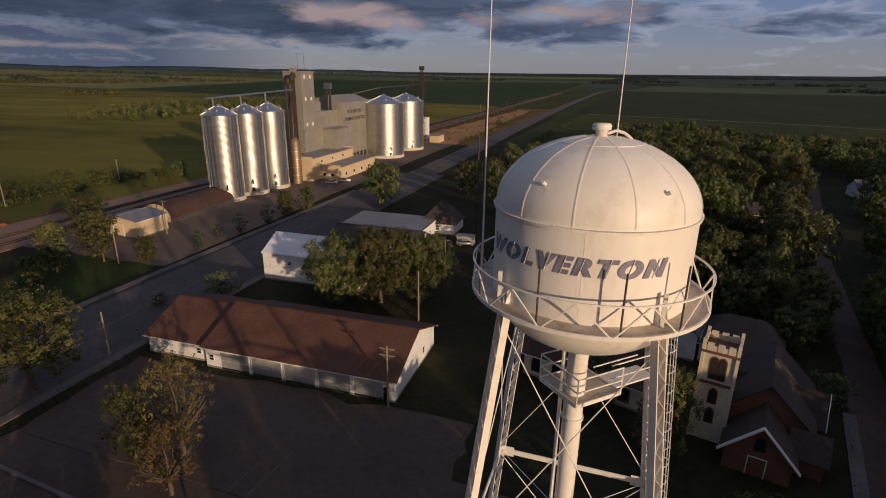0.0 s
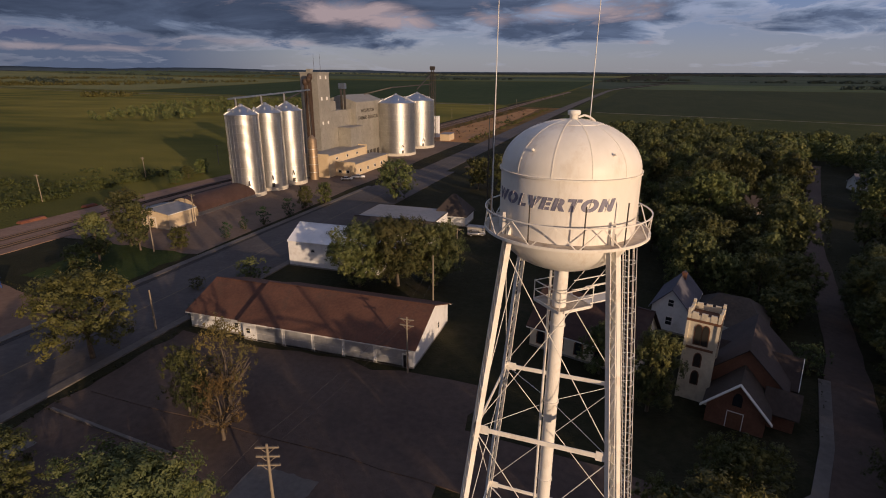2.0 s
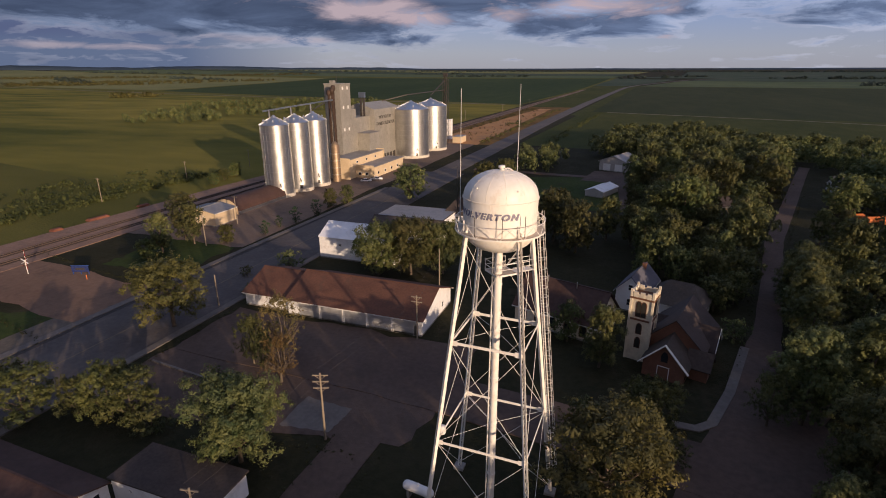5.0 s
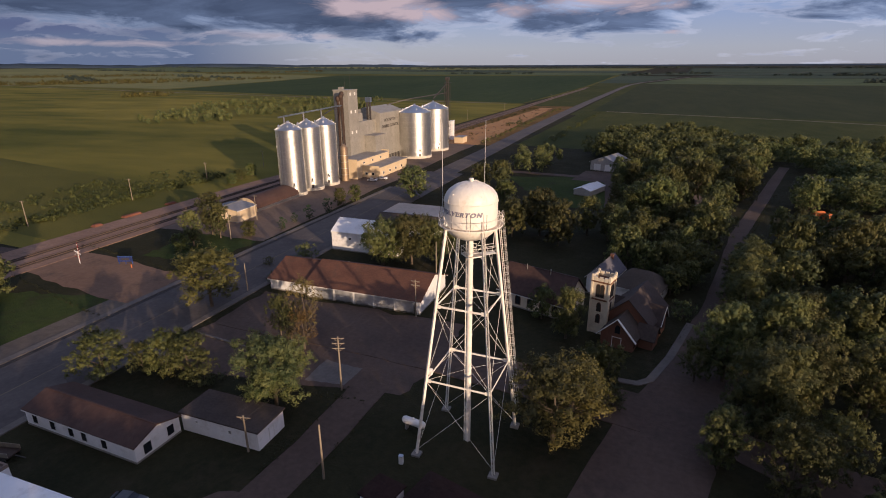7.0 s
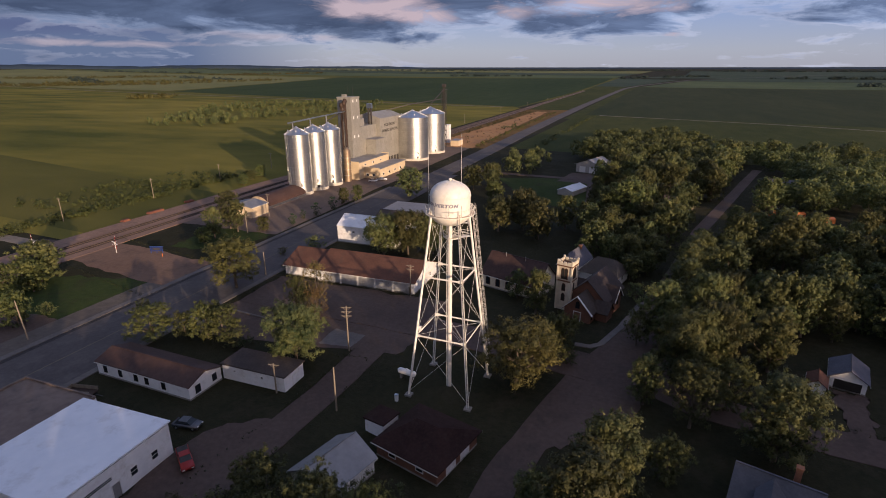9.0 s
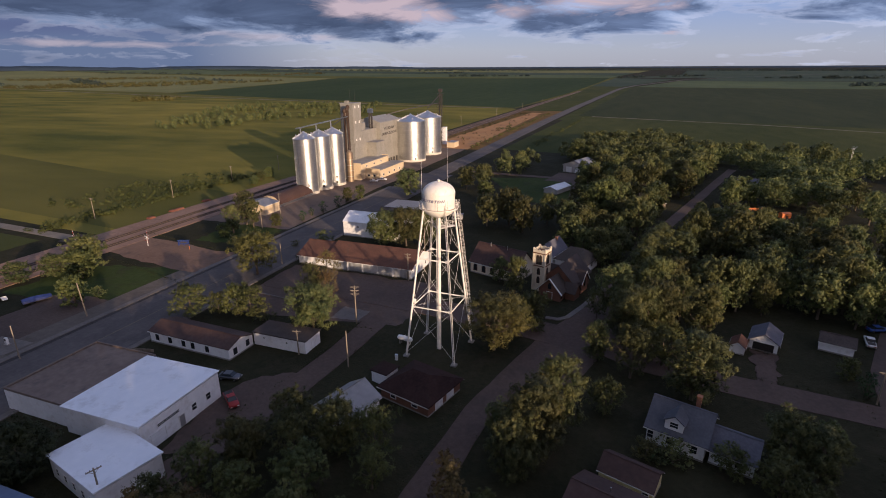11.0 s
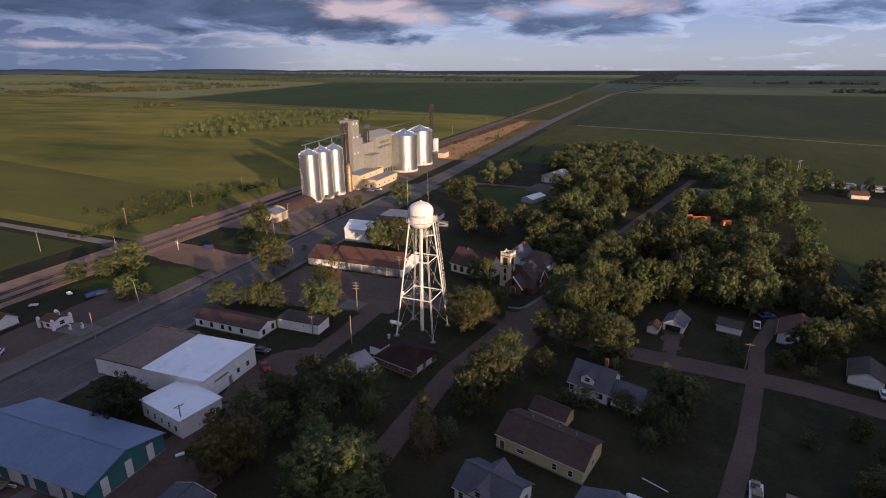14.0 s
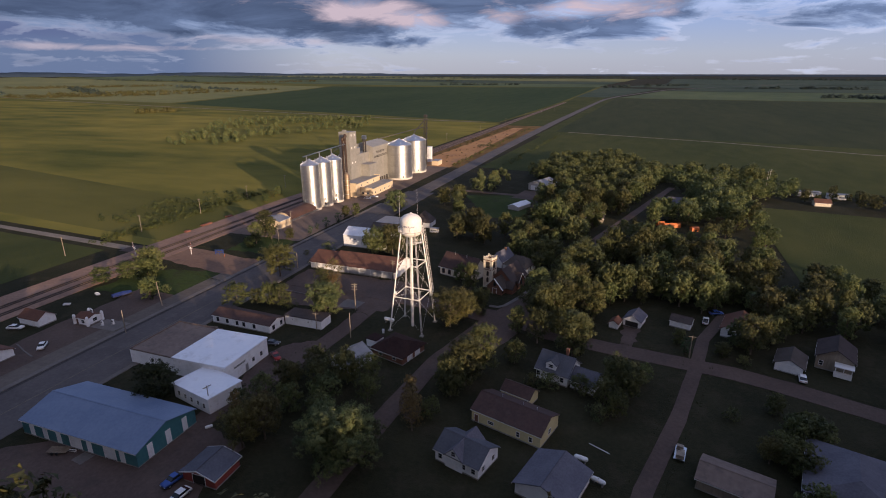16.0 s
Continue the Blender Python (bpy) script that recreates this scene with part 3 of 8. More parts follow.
structure("road_marking", ribbon(dense(HIGHWAY, 60), 0.22, 0.12, 0.13), M["line_paint"], "faded yellow centre line", "road marking")
structure("pavement", ribbon([(-87.6, -260), (-86.6, -60), (-85.6, 60), (-83.8, 150)], 1.7, 0.0, 0.2), M["paving"], "worn concrete pavement beside the main street", "pavement")
structure("pavement", ribbon([(-65.2, -60), (-64.6, 30), (-63.6, 110)], 1.6, 0.0, 0.21), M["paving"], "worn concrete pavement beside the shops", "pavement")

structure("verge", ribbon([(-91.6, -260), (-90.6, -60), (-89.6, 10), (-89, 30)], 6.5, 0.0, 0.07), M["dust"], "dusty bare verge beside the highway", "verge")
# the kerb's shadow line, laid as a dark ribbon
structure("gutter", ribbon([(-86.0, -260), (-85.0, -60), (-84.2, 40), (-83.2, 120)], 1.0, 0.0, 0.135), M["kerb_shade"], "dark strip painted for the kerb's shade along the highway", "gutter")

edge_rng = random.Random(5)
GRAVEL = [
    ([(-158, 30), (-120, 32), (-86, 30)], 9, "gravel road over the level crossing"),
    ([(-30, -90), (-28, -57), (-24, -42), (-21.5, -24), (-20, -9), (-19.5, 6), (-19, 22)], 6, "gravel alley with worn wheel tracks"),
    ([(7, -120), (11, -54), (14.5, -19), (22, 10), (31, 34), (38, 60), (44.5, 90), (51, 121), (60, 152), (71, 190), (81, 225), (92, 262)], 5.6, "grey gravel street under the trees"),
    ([(24, 18), (42, 9), (60, 6), (80, 4), (94, 2.5), (107, -1), (125, -7), (190, -28)], 7.2, "gravel cross street between houses"),
    ([(62, -90), (70, -51), (78, -24), (84, 1), (88, 21), (97, 43)], 3.7, "gravel side street between lawns"),
    ([(-22, 617), (164, 560), (290, 500), (700, 425), (1400, 324)], 4, "pale farm track between the fields"),
    ([(-171, 732), (-349, 752), (-557, 800), (-804, 850), (-1112, 900), (-1850, 995)], 5, "pale farm track between the fields"),
    ([(-62, 205), (-30, 203), (0, 201)], 5, "gravel drive to the barn"),
    ([(6, 214), (9, 190), (11, 165), (12, 145), (17, 130)], 7, "gravel lane past the low white shed"),
    ([(-60, 21), (-22, 20.5), (4, 18), (24, 15)], 9.5, "bare gravel street past the water tower"),
]
for k, (pts, w, label) in enumerate(GRAVEL):
    line = dense(pts, 4)
    # the street under the trees narrows beyond the church
    slim = [0.8 if "under the trees" in label and y > 55 else 1.0 for _, y in line]
    structure("road", ribbon(line, [w * n * edge_rng.uniform(0.95, 1.05) for n in slim], 0.0, 0.075 + 0.008 * k), M["pale_gravel" if "farm track" in label else "gravel"], label, "road")
structure("road", ribbon([(-900, 95), (-330, 42), (-254, 35), (-157, 30)], [3.5, 3.5, 3.8, 5], 0.0, 0.07), M["pale_gravel"], "narrow pale farm road to the crossing", "road")
structure("pavement", ribbon([(19.5, 23.2), (22.6, 23.2), (24.6, 25), (28, 34), (32.5, 50)], 1.4, 0.0, 0.19), M["paving"], "concrete pavement past the church", "pavement")

YARDS = [
    (((-88, 66), (-88, 300), (-128, 300), (-130, 66)), "yard_gravel", "gravel yard of the grain elevator"),
    (((-62, -1), (-13, 6), (-11, 33), (-62, 34.6)), "gravel", "bare gravel lot before the garages"),
    (((-86, 292), (-93, 655), (-107, 655), (-124, 292)), "dirt", "bare reddish dirt strip beside the railway"),
    (((-110, -68), (-89, -68), (-89, -6), (-110, -6)), "gravel", "bare gravel yard beside the main street"),
    (((-35, -62), (-12, -66), (-12, -92), (-70, -92)), "gravel", "bare gravel yard behind the blue hall"),
    (((-10, 192), (14, 190), (13, 217), (-6, 219)), "gravel", "gravel yard before the barn"),
    (((-32, -48), (-22, -44), (-20, -16), (-33, -26)), "gravel", "gravel parking place beside the white shop"),
    (((-31, 5), (-23.8, 6), (-23.2, 11.5), (-31, 12)), "paving", "broken concrete slab beside a pole"),
    (((-143, 25), (-137, 41), (-88, 36), (-86, 17)), "brown_dirt", "bare brown dirt beside the level crossing"),
    (((22, 14), (31, 43), (40, 34), (38, 12)), "gravel", "bare dirt crossing before the church"),
    (((17, -12), (21, 9), (38, 24), (29, -6)), "gravel", "bare dirt where the streets meet"),
    # sunlit spot on the ground, put in as a paler patch
    (((-66, -0.5), (-57, 1), (-56.5, 7), (-67, 6)), "paving", "pale patch painted for a spot of sun under the trees"),
    (((63.5, 9), (67.5, 8), (69.6, 21.5), (65, 22.6)), "gravel", "worn gravel drive before the open garage"),
]
for k, (corners, tone, label) in enumerate(YARDS):
    structure("yard", patch(corners, 0.055 + 0.003 * k, 12, 12, 0.15 if tone == "paving" else 0.9), M[tone], label, "yard")
LAWNS = [((-112, 44), (-89, 44), (-89, 80), (-112, 70)), ((-126, -12), (-90, -12), (-90, 20), (-126, 12)), ((-12, 140), (30, 140), (30, 215), (-40, 190))]
for k, c in enumerate(LAWNS):
    structure("lawn", patch(c, 0.03 + 0.004 * k, 14, 14, 1.0), M["lawn"], "rough green lawn", "lawn")

structure("kerb", ribbon(dense([(-61, 12), (-51, 11), (-40, 10)], 3), 0.4, 0.0, 0.3), M["paving"], "low broken concrete kerb across the gravel lot", "kerb")
TRACK = [(-141.5, -400), (-140.5, 0), (-139.5, 130), (-137, 250), (-134.5, 373), (-133, 560), (-132.5, 800), (-130, 1010), (-124, 1400)]
structure("railway_bed", ribbon([(-141.5, -400), (-140.5, 0), (-139.5, 130), (-137, 215), (-136.2, 262)], [22, 22, 22, 18, 16.6], 0.0, 0.16), M["ballast"], "brown gravel railway bed", "railway bed")
structure("railway_bed", ribbon([(-136.2, 262.1), (-135, 330), (-133, 560), (-132, 800), (-129.5, 1010), (-123.5, 1400)], [16.6, 15, 13, 10, 8, 6], 0.0, 0.16), M["dark_dirt"], "dark brown railway bed out of town", "railway bed")
SLEEPER_MESH = mesh_from("sleeper", boxes((-1.25, -0.12, 0, 1.25, 0.12, 0.14)), M["sleeper"])


def railway(offset):
    t = thing("railway_track", "rusty steel rails on timber sleepers in brown gravel", "railway track", kind="structure")
    pts = [(x + offset, y) for x, y in dense(TRACK, 60)]
    part("track_bed", ribbon(pts, 3.0, 0.1, 0.175), M["oily_ballast"], t, "oil-dark gravel under the rails")
    for side in (-0.72, 0.72):
        part("rail", ribbon([(x + side, y) for x, y in pts], 0.16, 0.28, 0.46), M["rail_steel"], t, "rusty steel rail")
    line = dense([(x + offset, y) for x, y in TRACK], 1000)
    rest = bmesh.new()
    y, k = -60.0, 0
    while y < 420:
        i = max(j for j in range(len(line) - 1) if line[j][1] <= y)
        (xa, ya), (xb, yb) = line[i], line[i + 1]
        x = xa + (xb - xa) * (y - ya) / (yb - ya)
        if 0 < y < 130:
            s = part("sleeper", SLEEPER_MESH, None, t)
            s.location = (x, y, 0.16)
        else:
            box(rest, x - 1.25, y - 0.12, 0.16, x + 1.25, y + 0.12, 0.3)
        y += 0.7 if 0 < y < 130 else 0.9
    part("sleepers", rest, M["sleeper"], t, "weathered timber sleepers", kind="stuff")


for off in (-1.0, 5.5):
    railway(off)

# ---- water tower ----
def half_width(z):
    return 5.5 - 0.0975 * z


def hoop(bm, r, z, w, h, n=48):
    """A flat ring of rectangular section."""
    rows = []
    for k in range(n):
        c, s = math.cos(2 * math.pi * k / n), math.sin(2 * math.pi * k / n)
        rows.append([bm.verts.new((q * c, q * s, zz)) for q, zz in ((r - w / 2, z), (r + w / 2, z), (r + w / 2, z + h), (r - w / 2, z + h))])
    for k in range(n):
        a, b = rows[k], rows[(k + 1) % n]
        for i in range(4):
            bm.faces.new((a[i], a[(i + 1) % 4], b[(i + 1) % 4], b[i]))
    return bm


def bent_text(text, size, slant, name):
    """Flat heavy letters, cut fine enough to be bent."""
    cu = bpy.data.curves.new(name, "FONT")
    cu.body, cu.size, cu.shear, cu.extrude, cu.offset, cu.space_character = text, size, slant, 0.012, 0.05, 1.30
    ob = bpy.data.objects.new(name, cu)
    scene.collection.objects.link(ob)
    bpy.context.view_layer.update()
    me = bpy.data.meshes.new_from_object(ob.evaluated_get(bpy.context.evaluated_depsgraph_get()))
    bpy.data.objects.remove(ob)
    bm = bmesh.new()
    bm.from_mesh(me)
    bpy.data.meshes.remove(me)
    bmesh.ops.remove_doubles(bm, verts=bm.verts, dist=1e-5)
    return bm


TANK_R = 3.27


def water_tower():
    t = thing("water_tower", "tall white steel water tower on four braced legs in town", "water tower", 0, 0, 0, -2)
    # tank: bowl, cylinder, dome
    prof = [(0.0, 30.35)]
    for k in range(1, 13):
        a = math.pi / 2 * k / 12
        prof.append((TANK_R * math.sin(a), 32.5 - 2.15 * math.cos(a)))
    prof += [(TANK_R, 34.0), (TANK_R, 35.45)]
    for k in range(1, 13):
        a = math.pi / 2 * k / 12
        prof.append((max(TANK_R * math.cos(a), 0.0) if k < 12 else 0.0, 35.45 + 2.2 * math.sin(a)))
    tank = part("tank", lathe(prof, 64), M["tank_paint"], t, "domed white tank with riveted seams")
    bm = bmesh.new()
    hoop(bm, TANK_R + 0.02, 35.28, 0.09, 0.08, 64)
    part("seam_ring", bm, M["tower_steel"], tank)
    # rivets along the meridian seams of the dome
    bm = bmesh.new()
    for i in range(12):
        a = math.radians(23.5 + 30 * i)
        for k in range(58):
            e = math.pi / 2 * 11 / 12 * k / 58
            c = Vector(((TANK_R + 0.008) * math.cos(e) * math.cos(a), (TANK_R + 0.008) * math.cos(e) * math.sin(a), 35.45 + 2.21 * math.sin(e)))
            box(bm, c.x - 0.015, c.y - 0.015, c.z - 0.015, c.x + 0.015, c.y + 0.015, c.z + 0.015)
    part("dome_rivets", bm, M["tower_steel"], tank, "rows of small rivets", kind="stuff")
    bm = bmesh.new()
    hoop(bm, 1.32, 37.455, 0.04, 0.02, 48)
    part("dome_cap_seam", bm, M["tank_paint"], tank)
    for i in range(4):
        a = math.radians(-89.8 + 90 * i)
        part("plate_seam", beam(bmesh.new(), (TANK_R * math.cos(a), TANK_R * math.sin(a), 32.6), (TANK_R * math.cos(a), TANK_R * math.sin(a), 35.25), 0.03, 0.012), M["tank_paint"], tank)
    # rivets round the seam
    bm = bmesh.new()
    for k in range(150):
        a = 2 * math.pi * k / 150
        x, y = (TANK_R + 0.06) * math.cos(a), (TANK_R + 0.06) * math.sin(a)
        box(bm, x - 0.025, y - 0.025, 35.36, x + 0.025, y + 0.025, 35.39)
    part("rivets", bm, M["tower_steel"], tank, kind="stuff")
    for az, el in ((-117, 27), (-47, 24)):
        a, b = math.radians(az), math.radians(el)
        p = Vector((TANK_R * math.cos(b) * math.cos(a), TANK_R * math.cos(b) * math.sin(a), 35.45 + 2.2 * math.sin(b)))
        part("lug", rods((p, p * 1.0 + Vector((0.14 * math.cos(a), 0.14 * math.sin(a), 0.08)), 0.06)), M["tower_steel"], tank)
    part("vent_cap", lathe([(0.0, 38.06), (0.27, 38.04), (0.30, 37.98), (0.30, 37.86), (0.24, 37.83), (0.19, 37.80), (0.19, 37.5), (0.0, 37.5)], 20), M["tower_steel"], tank, "white mushroom vent cap")
    pts = [(0.2, 0.1, 37.72), (0.45, 0.18, 37.82), (0.7, 0.25, 37.74), (0.95, 0.32, 37.55)]
    part("overflow_pipe", rods(*[(a, b, 0.05) for a, b in zip(pts, pts[1:])]), M["tower_steel"], tank)
    # lettering, wrapped round the tank letter by letter, with the slots of a stencil
    arc_len = math.radians(109) * TANK_R
    src = bent_text("WOLVERTON", 0.92, 0.28, "town_name")
    src.verts.ensure_lookup_table()
    xs = [v.co.x for v in src.verts]
    k, mid = arc_len / (max(xs) - min(xs)), (max(xs) + min(xs)) / 2
    centre = math.radians(-100)

    def wrap(co, out):
        a = centre + (co.x - mid) * k / TANK_R
        r = TANK_R + out
        return Vector((r * math.cos(a), r * math.sin(a), 34.02 + co.y * 0.78))
    left = set(src.verts)
    while left:
        todo, isle = [left.pop()], set()
        while todo:
            v = todo.pop()
            isle.add(v)
            for e in v.link_edges:
                o = e.other_vert(v)
                if o in left:
                    left.discard(o)
                    todo.append(o)
        # laid three times side by side for the heavy stroke
        bm = bmesh.new()
        faces = {f for v in isle for f in v.link_faces}
        for n, shift in enumerate((-0.02, 0.0, 0.02)):
            made = {v: bm.verts.new(wrap(v.co + Vector((shift, 0, 0)), 0.010 + 0.004 * n + v.co.z * 0.4)) for v in isle}
            for f in faces:
                bm.faces.new([made[v] for v in f.verts])
        letter = part("letter", bm, M["tank_letter"], tank, "faded dark blue stencil letter")
        lx, hx = min(v.co.x for v in isle), max(v.co.x for v in isle)
        ly, hy = min(v.co.y for v in isle), max(v.co.y for v in isle)
        c = (lx + hx) / 2
        part("stencil_slot", beam(bmesh.new(), wrap(Vector((c - 0.10, ly - 0.01, 0)), 0.022), wrap(Vector((c + 0.10, hy + 0.01, 0)), 0.026), 0.03, 0.014), M["tank_paint"], letter)
    src.free()
    # balcony
    rb = 3.98
    bm = bmesh.new()
    hoop(bm, (rb + TANK_R) / 2, 32.42, rb - TANK_R, 0.04, 64)
    deck = part("balcony_deck", bm, M["deck_steel"], t, "rust-stained steel balcony floor with white rim")
    bm = bmesh.new()
    hoop(bm, rb, 32.37, 0.06, 0.13, 64)
    part("kick_plate", bm, M["tower_steel"], deck)
    bm = bmesh.new()
    hoop(bm, rb, 33.40, 0.055, 0.055, 64)
    part("handrail", bm, M["tower_steel"], deck)
    n = 12
    for k in range(n):
        a, b, c = (math.radians(-90 + 30 * (k + o)) for o in (0.0, 0.5, 1.0))
        for top, low in ((a, b - 0.012), (c, b + 0.012)):
            part("rail_brace", beam(bmesh.new(), (rb * math.cos(top), rb * math.sin(top), 33.42), (rb * math.cos(low), rb * math.sin(low), 32.46), 0.045, 0.045), M["tower_steel"], deck)
    for az, h in ((-107, 34.26), (-71.6, 34.38), (-42.4, 34.45), (-148, 34.2)):
        a = math.radians(az)
        part("antenna_stub", rods(((3.9 * math.cos(a), 3.9 * math.sin(a), 32.45), (3.9 * math.cos(a), 3.9 * math.sin(a), h), 0.03)), M["dark_steel"], t, "dark thin antenna post")
    for az in (-137, -47, 43, 133):
        a = math.radians(az)
        part("leg_head", beam(bmesh.new(), (3.5 * math.cos(a), 3.5 * math.sin(a), 32.3), (3.5 * math.cos(a), 3.5 * math.sin(a), 33.5), 0.11, 0.11), M["tower_steel"], t)
    for x, y, z1, r in ((-3.92, 0.46, 38.6, 0.06), (-4.12, 0.25, 37.6, 0.03)):
        part("antenna_mast", rods(((x, y, 32.0), (x, y, z1), r)), M["dark_steel"], t, "dark lower mast of an antenna")
    for x, y, z0, z1 in ((-3.86, 0.27, 32.0, 44.3), (0.42, 3.87, 32.0, 44.6)):
        part("whip_antenna", rods(((x, y, z0), (x, y, z0 + 3.5), 0.04), ((x, y, z0 + 3.5), (x, y, z1), 0.028, 0.018)), M["trim_white"], t, "tall thin white whip antenna")
    # legs of two channels with lacing
    for sx in (-1, 1):
        for sy in (-1, 1):
            lo, hi = Vector((sx * half_width(0), sy * half_width(0), 0.3)), Vector((sx * half_width(32.9), sy * half_width(32.9), 32.9))
            up = (hi - lo).normalized()
            tang = Vector((-sy * 1.0, sx * 1.0, 0)).normalized()
            outw = Vector((sx, sy, 0)).normalized()
            bm = bmesh.new()
            for s in (-1, 1):
                o = tang * 0.17 * s
                a, b = lo + o, hi + o
                m = Matrix.Translation(a)
                ax_x, ax_z = tang, up
                ax_y = ax_z.cross(ax_x)
                rot = Matrix((ax_x, ax_y, ax_z)).transposed().to_4x4()
                box(bm, -0.018, -0.145, 0, 0.018, 0.145, (b - a).length, m @ rot)
            leg = part("leg", bm, M["tower_steel"], t, "laced white steel leg")
            bm = bmesh.new()
            length, k = (hi - lo).length, 0
            q = 0.0
            while q < length - 0.5:
                for off in (0.14, -0.14):
                    s = 1 if k % 2 == 0 else -1
                    beam(bm, lo + up * q + tang * 0.17 * s + outw * off, lo + up * (q + 0.45) - tang * 0.17 * s + outw * off, 0.06, 0.015)
                q += 0.45
                k += 1
            part("lacing", bm, M["tower_steel"], leg)
            x, y = sx * half_width(0), sy * half_width(0)
            part("footing", boxes((x - 0.6, y - 0.6, -0.2, x + 0.6, y + 0.6, 0.32)), M["concrete"], t, "concrete footing")
    # struts and rod bracing
    levels = [0.6, 11.5, 22.0, 31.8]
    ring = [(-1, -1), (1, -1), (1, 1), (-1, 1)]
    for z in levels[1:3]:
        for (ax, ay), (bx, by) in zip(ring, ring[1:] + ring[:1]):
            h = half_width(z)
            bm = bmesh.new()
            beam(bm, (ax * h, ay * h, z + 0.11), (bx * h, by * h, z + 0.11), 0.05, 0.05)
            beam(bm, (ax * h, ay * h, z - 0.11), (bx * h, by * h, z - 0.11), 0.05, 0.05)
            beam(bm, (ax * h, ay * h, z), (bx * h, by * h, z), 0.03, 0.2)
            part("strut", bm, M["tower_steel"], t)
        h = half_width(z)
        for sx, sy in ring:
            for dx, dy in ((-sx, 0), (0, -sy)):
                c = Vector((sx * h + dx * 0.35, sy * h + dy * 0.35, z))
                part("gusset", boxes((c.x - (0.3 if dx else 0.02), c.y - (0.3 if dy else 0.02), z - 0.26, c.x + (0.3 if dx else 0.02), c.y + (0.3 if dy else 0.02), z + 0.26)), M["tower_steel"], t)
        for s in ((-h, -h), (h, -h), (h, h), (-h, h)):
            part("strut_rod", rods(((s[0], s[1], z), (0, 0, z + 0.3), 0.016), n=6), M["tower_steel"], t)
    for z0, z1 in zip(levels, levels[1:]):
        for (ax, ay), (bx, by) in zip(ring, ring[1:] + ring[:1]):
            h0, h1 = half_width(z0), half_width(z1)
            part("brace_rod", rods(((ax * h0, ay * h0, z0 + 0.3), (bx * h1, by * h1, z1 - 0.2), 0.023), n=6), M["tower_steel"], t)
            part("brace_rod", rods(((bx * h0, by * h0, z0 + 0.3), (ax * h1, ay * h1, z1 - 0.2), 0.023), n=6), M["tower_steel"], t)
    # riser
    riser = part("riser", lathe([(0.37, 0.0), (0.37, 30.5)], 24), M["tower_steel"], t, "white riser pipe with patches of rust")
    for z in (5.5, 11.8, 17.0, 22.3, 27.0):
        bm = bmesh.new()
        hoop(bm, 0.39, z, 0.07, 0.10, 24)
        part("flange", bm, M["tower_steel"], riser)
    part("side_pipe", rods(((-0.50, -0.12, 0), (-0.50, -0.12, 30.6), 0.075)), M["tower_steel"], riser)
    # platform and catwalk to the ladder leg
    corners = [Vector(c) for c in ((-1.4, 0.5, 28.1), (0.15, -0.95, 28.1), (1.65, 0.55, 28.1), (0.1, 2.0, 28.1))]
    bm = bmesh.new()
    low = [bm.verts.new(c - Vector((0, 0, 0.04))) for c in corners]
    top = [bm.verts.new(c + Vector((0, 0, 0.04))) for c in corners]
    bm.faces.new(low)
    bm.faces.new(top)
    for k in range(4):
        bm.faces.new((low[k], low[(k + 1) % 4], top[(k + 1) % 4], top[k]))
    plat = part("platform", finish(bm), M["deck_steel"], t, "small steel platform with worn floor")
    for k in range(4):
        p, q = corners[k], corners[(k + 1) % 4]
        part("platform_edge", beam(bmesh.new(), p, q, 0.05, 0.16), M["tower_steel"], plat)
        part("rail_post", beam(bmesh.new(), p, p + Vector((0, 0, 1.1)), 0.05, 0.05), M["tower_steel"], plat)
        if k != 2:
            for z in (0.55, 1.08):
                part("guard_rail", beam(bmesh.new(), p + Vector((0, 0, z)), q + Vector((0, 0, z)), 0.045, 0.045), M["tower_steel"], plat)
    cw = part("catwalk", beam(bmesh.new(), (0.9, 0.9, 28.1), (2.55, 2.55, 28.1), 0.9, 0.07), M["tower_steel"], t, "narrow steel catwalk")
    for s in (-1, 1):
        o = Vector((0.33 * s, -0.33 * s, 0))
        for z in (28.6, 29.15):
            part("guard_rail", beam(bmesh.new(), Vector((0.9, 0.9, z)) + o, Vector((2.55, 2.55, z)) + o, 0.045, 0.045), M["tower_steel"], cw)
    # caged ladder on one leg
    bm, cage = bmesh.new(), bmesh.new()
    lo = Vector((half_width(2.5) + 0.28, half_width(2.5) + 0.28, 2.5))
    hi = Vector((half_width(33.6) + 0.5, half_width(33.6) + 0.5, 33.6))
    up, tang, outw = (hi - lo).normalized(), Vector((-1, 1, 0)).normalized(), Vector((1, 1, 0)).normalized()
    for s in (-0.22, 0.22):
        beam(bm, lo + tang * s, hi + tang * s, 0.06, 0.06)
    q = 0.0
    while q < (hi - lo).length:
        beam(bm, lo + up * q - tang * 0.22, lo + up * q + tang * 0.22, 0.03, 0.03)
        q += 0.33
    lad = part("ladder", bm, M["tower_steel"], t, "white steel ladder")
    q = 0.6
    while q < (hi - lo).length:
        c = lo + up * q
        pts = [c + tang * 0.36 * math.cos(math.pi * k / 8) + outw * 0.7 * math.sin(math.pi * k / 8) for k in range(9)]
        for a, b in zip(pts, pts[1:]):
            beam(cage, a, b, 0.05, 0.02)
        q += 1.0
    for k in (1, 3, 5, 7):
        o = tang * 0.36 * math.cos(math.pi * k / 8) + outw * 0.7 * math.sin(math.pi * k / 8)
        beam(cage, lo + o + up * 0.6, hi + o, 0.04, 0.02)
    part("safety_cage", cage, M["tower_steel"], lad)
    # small white cabinet fixed to a leg
    h = half_width(12.6)
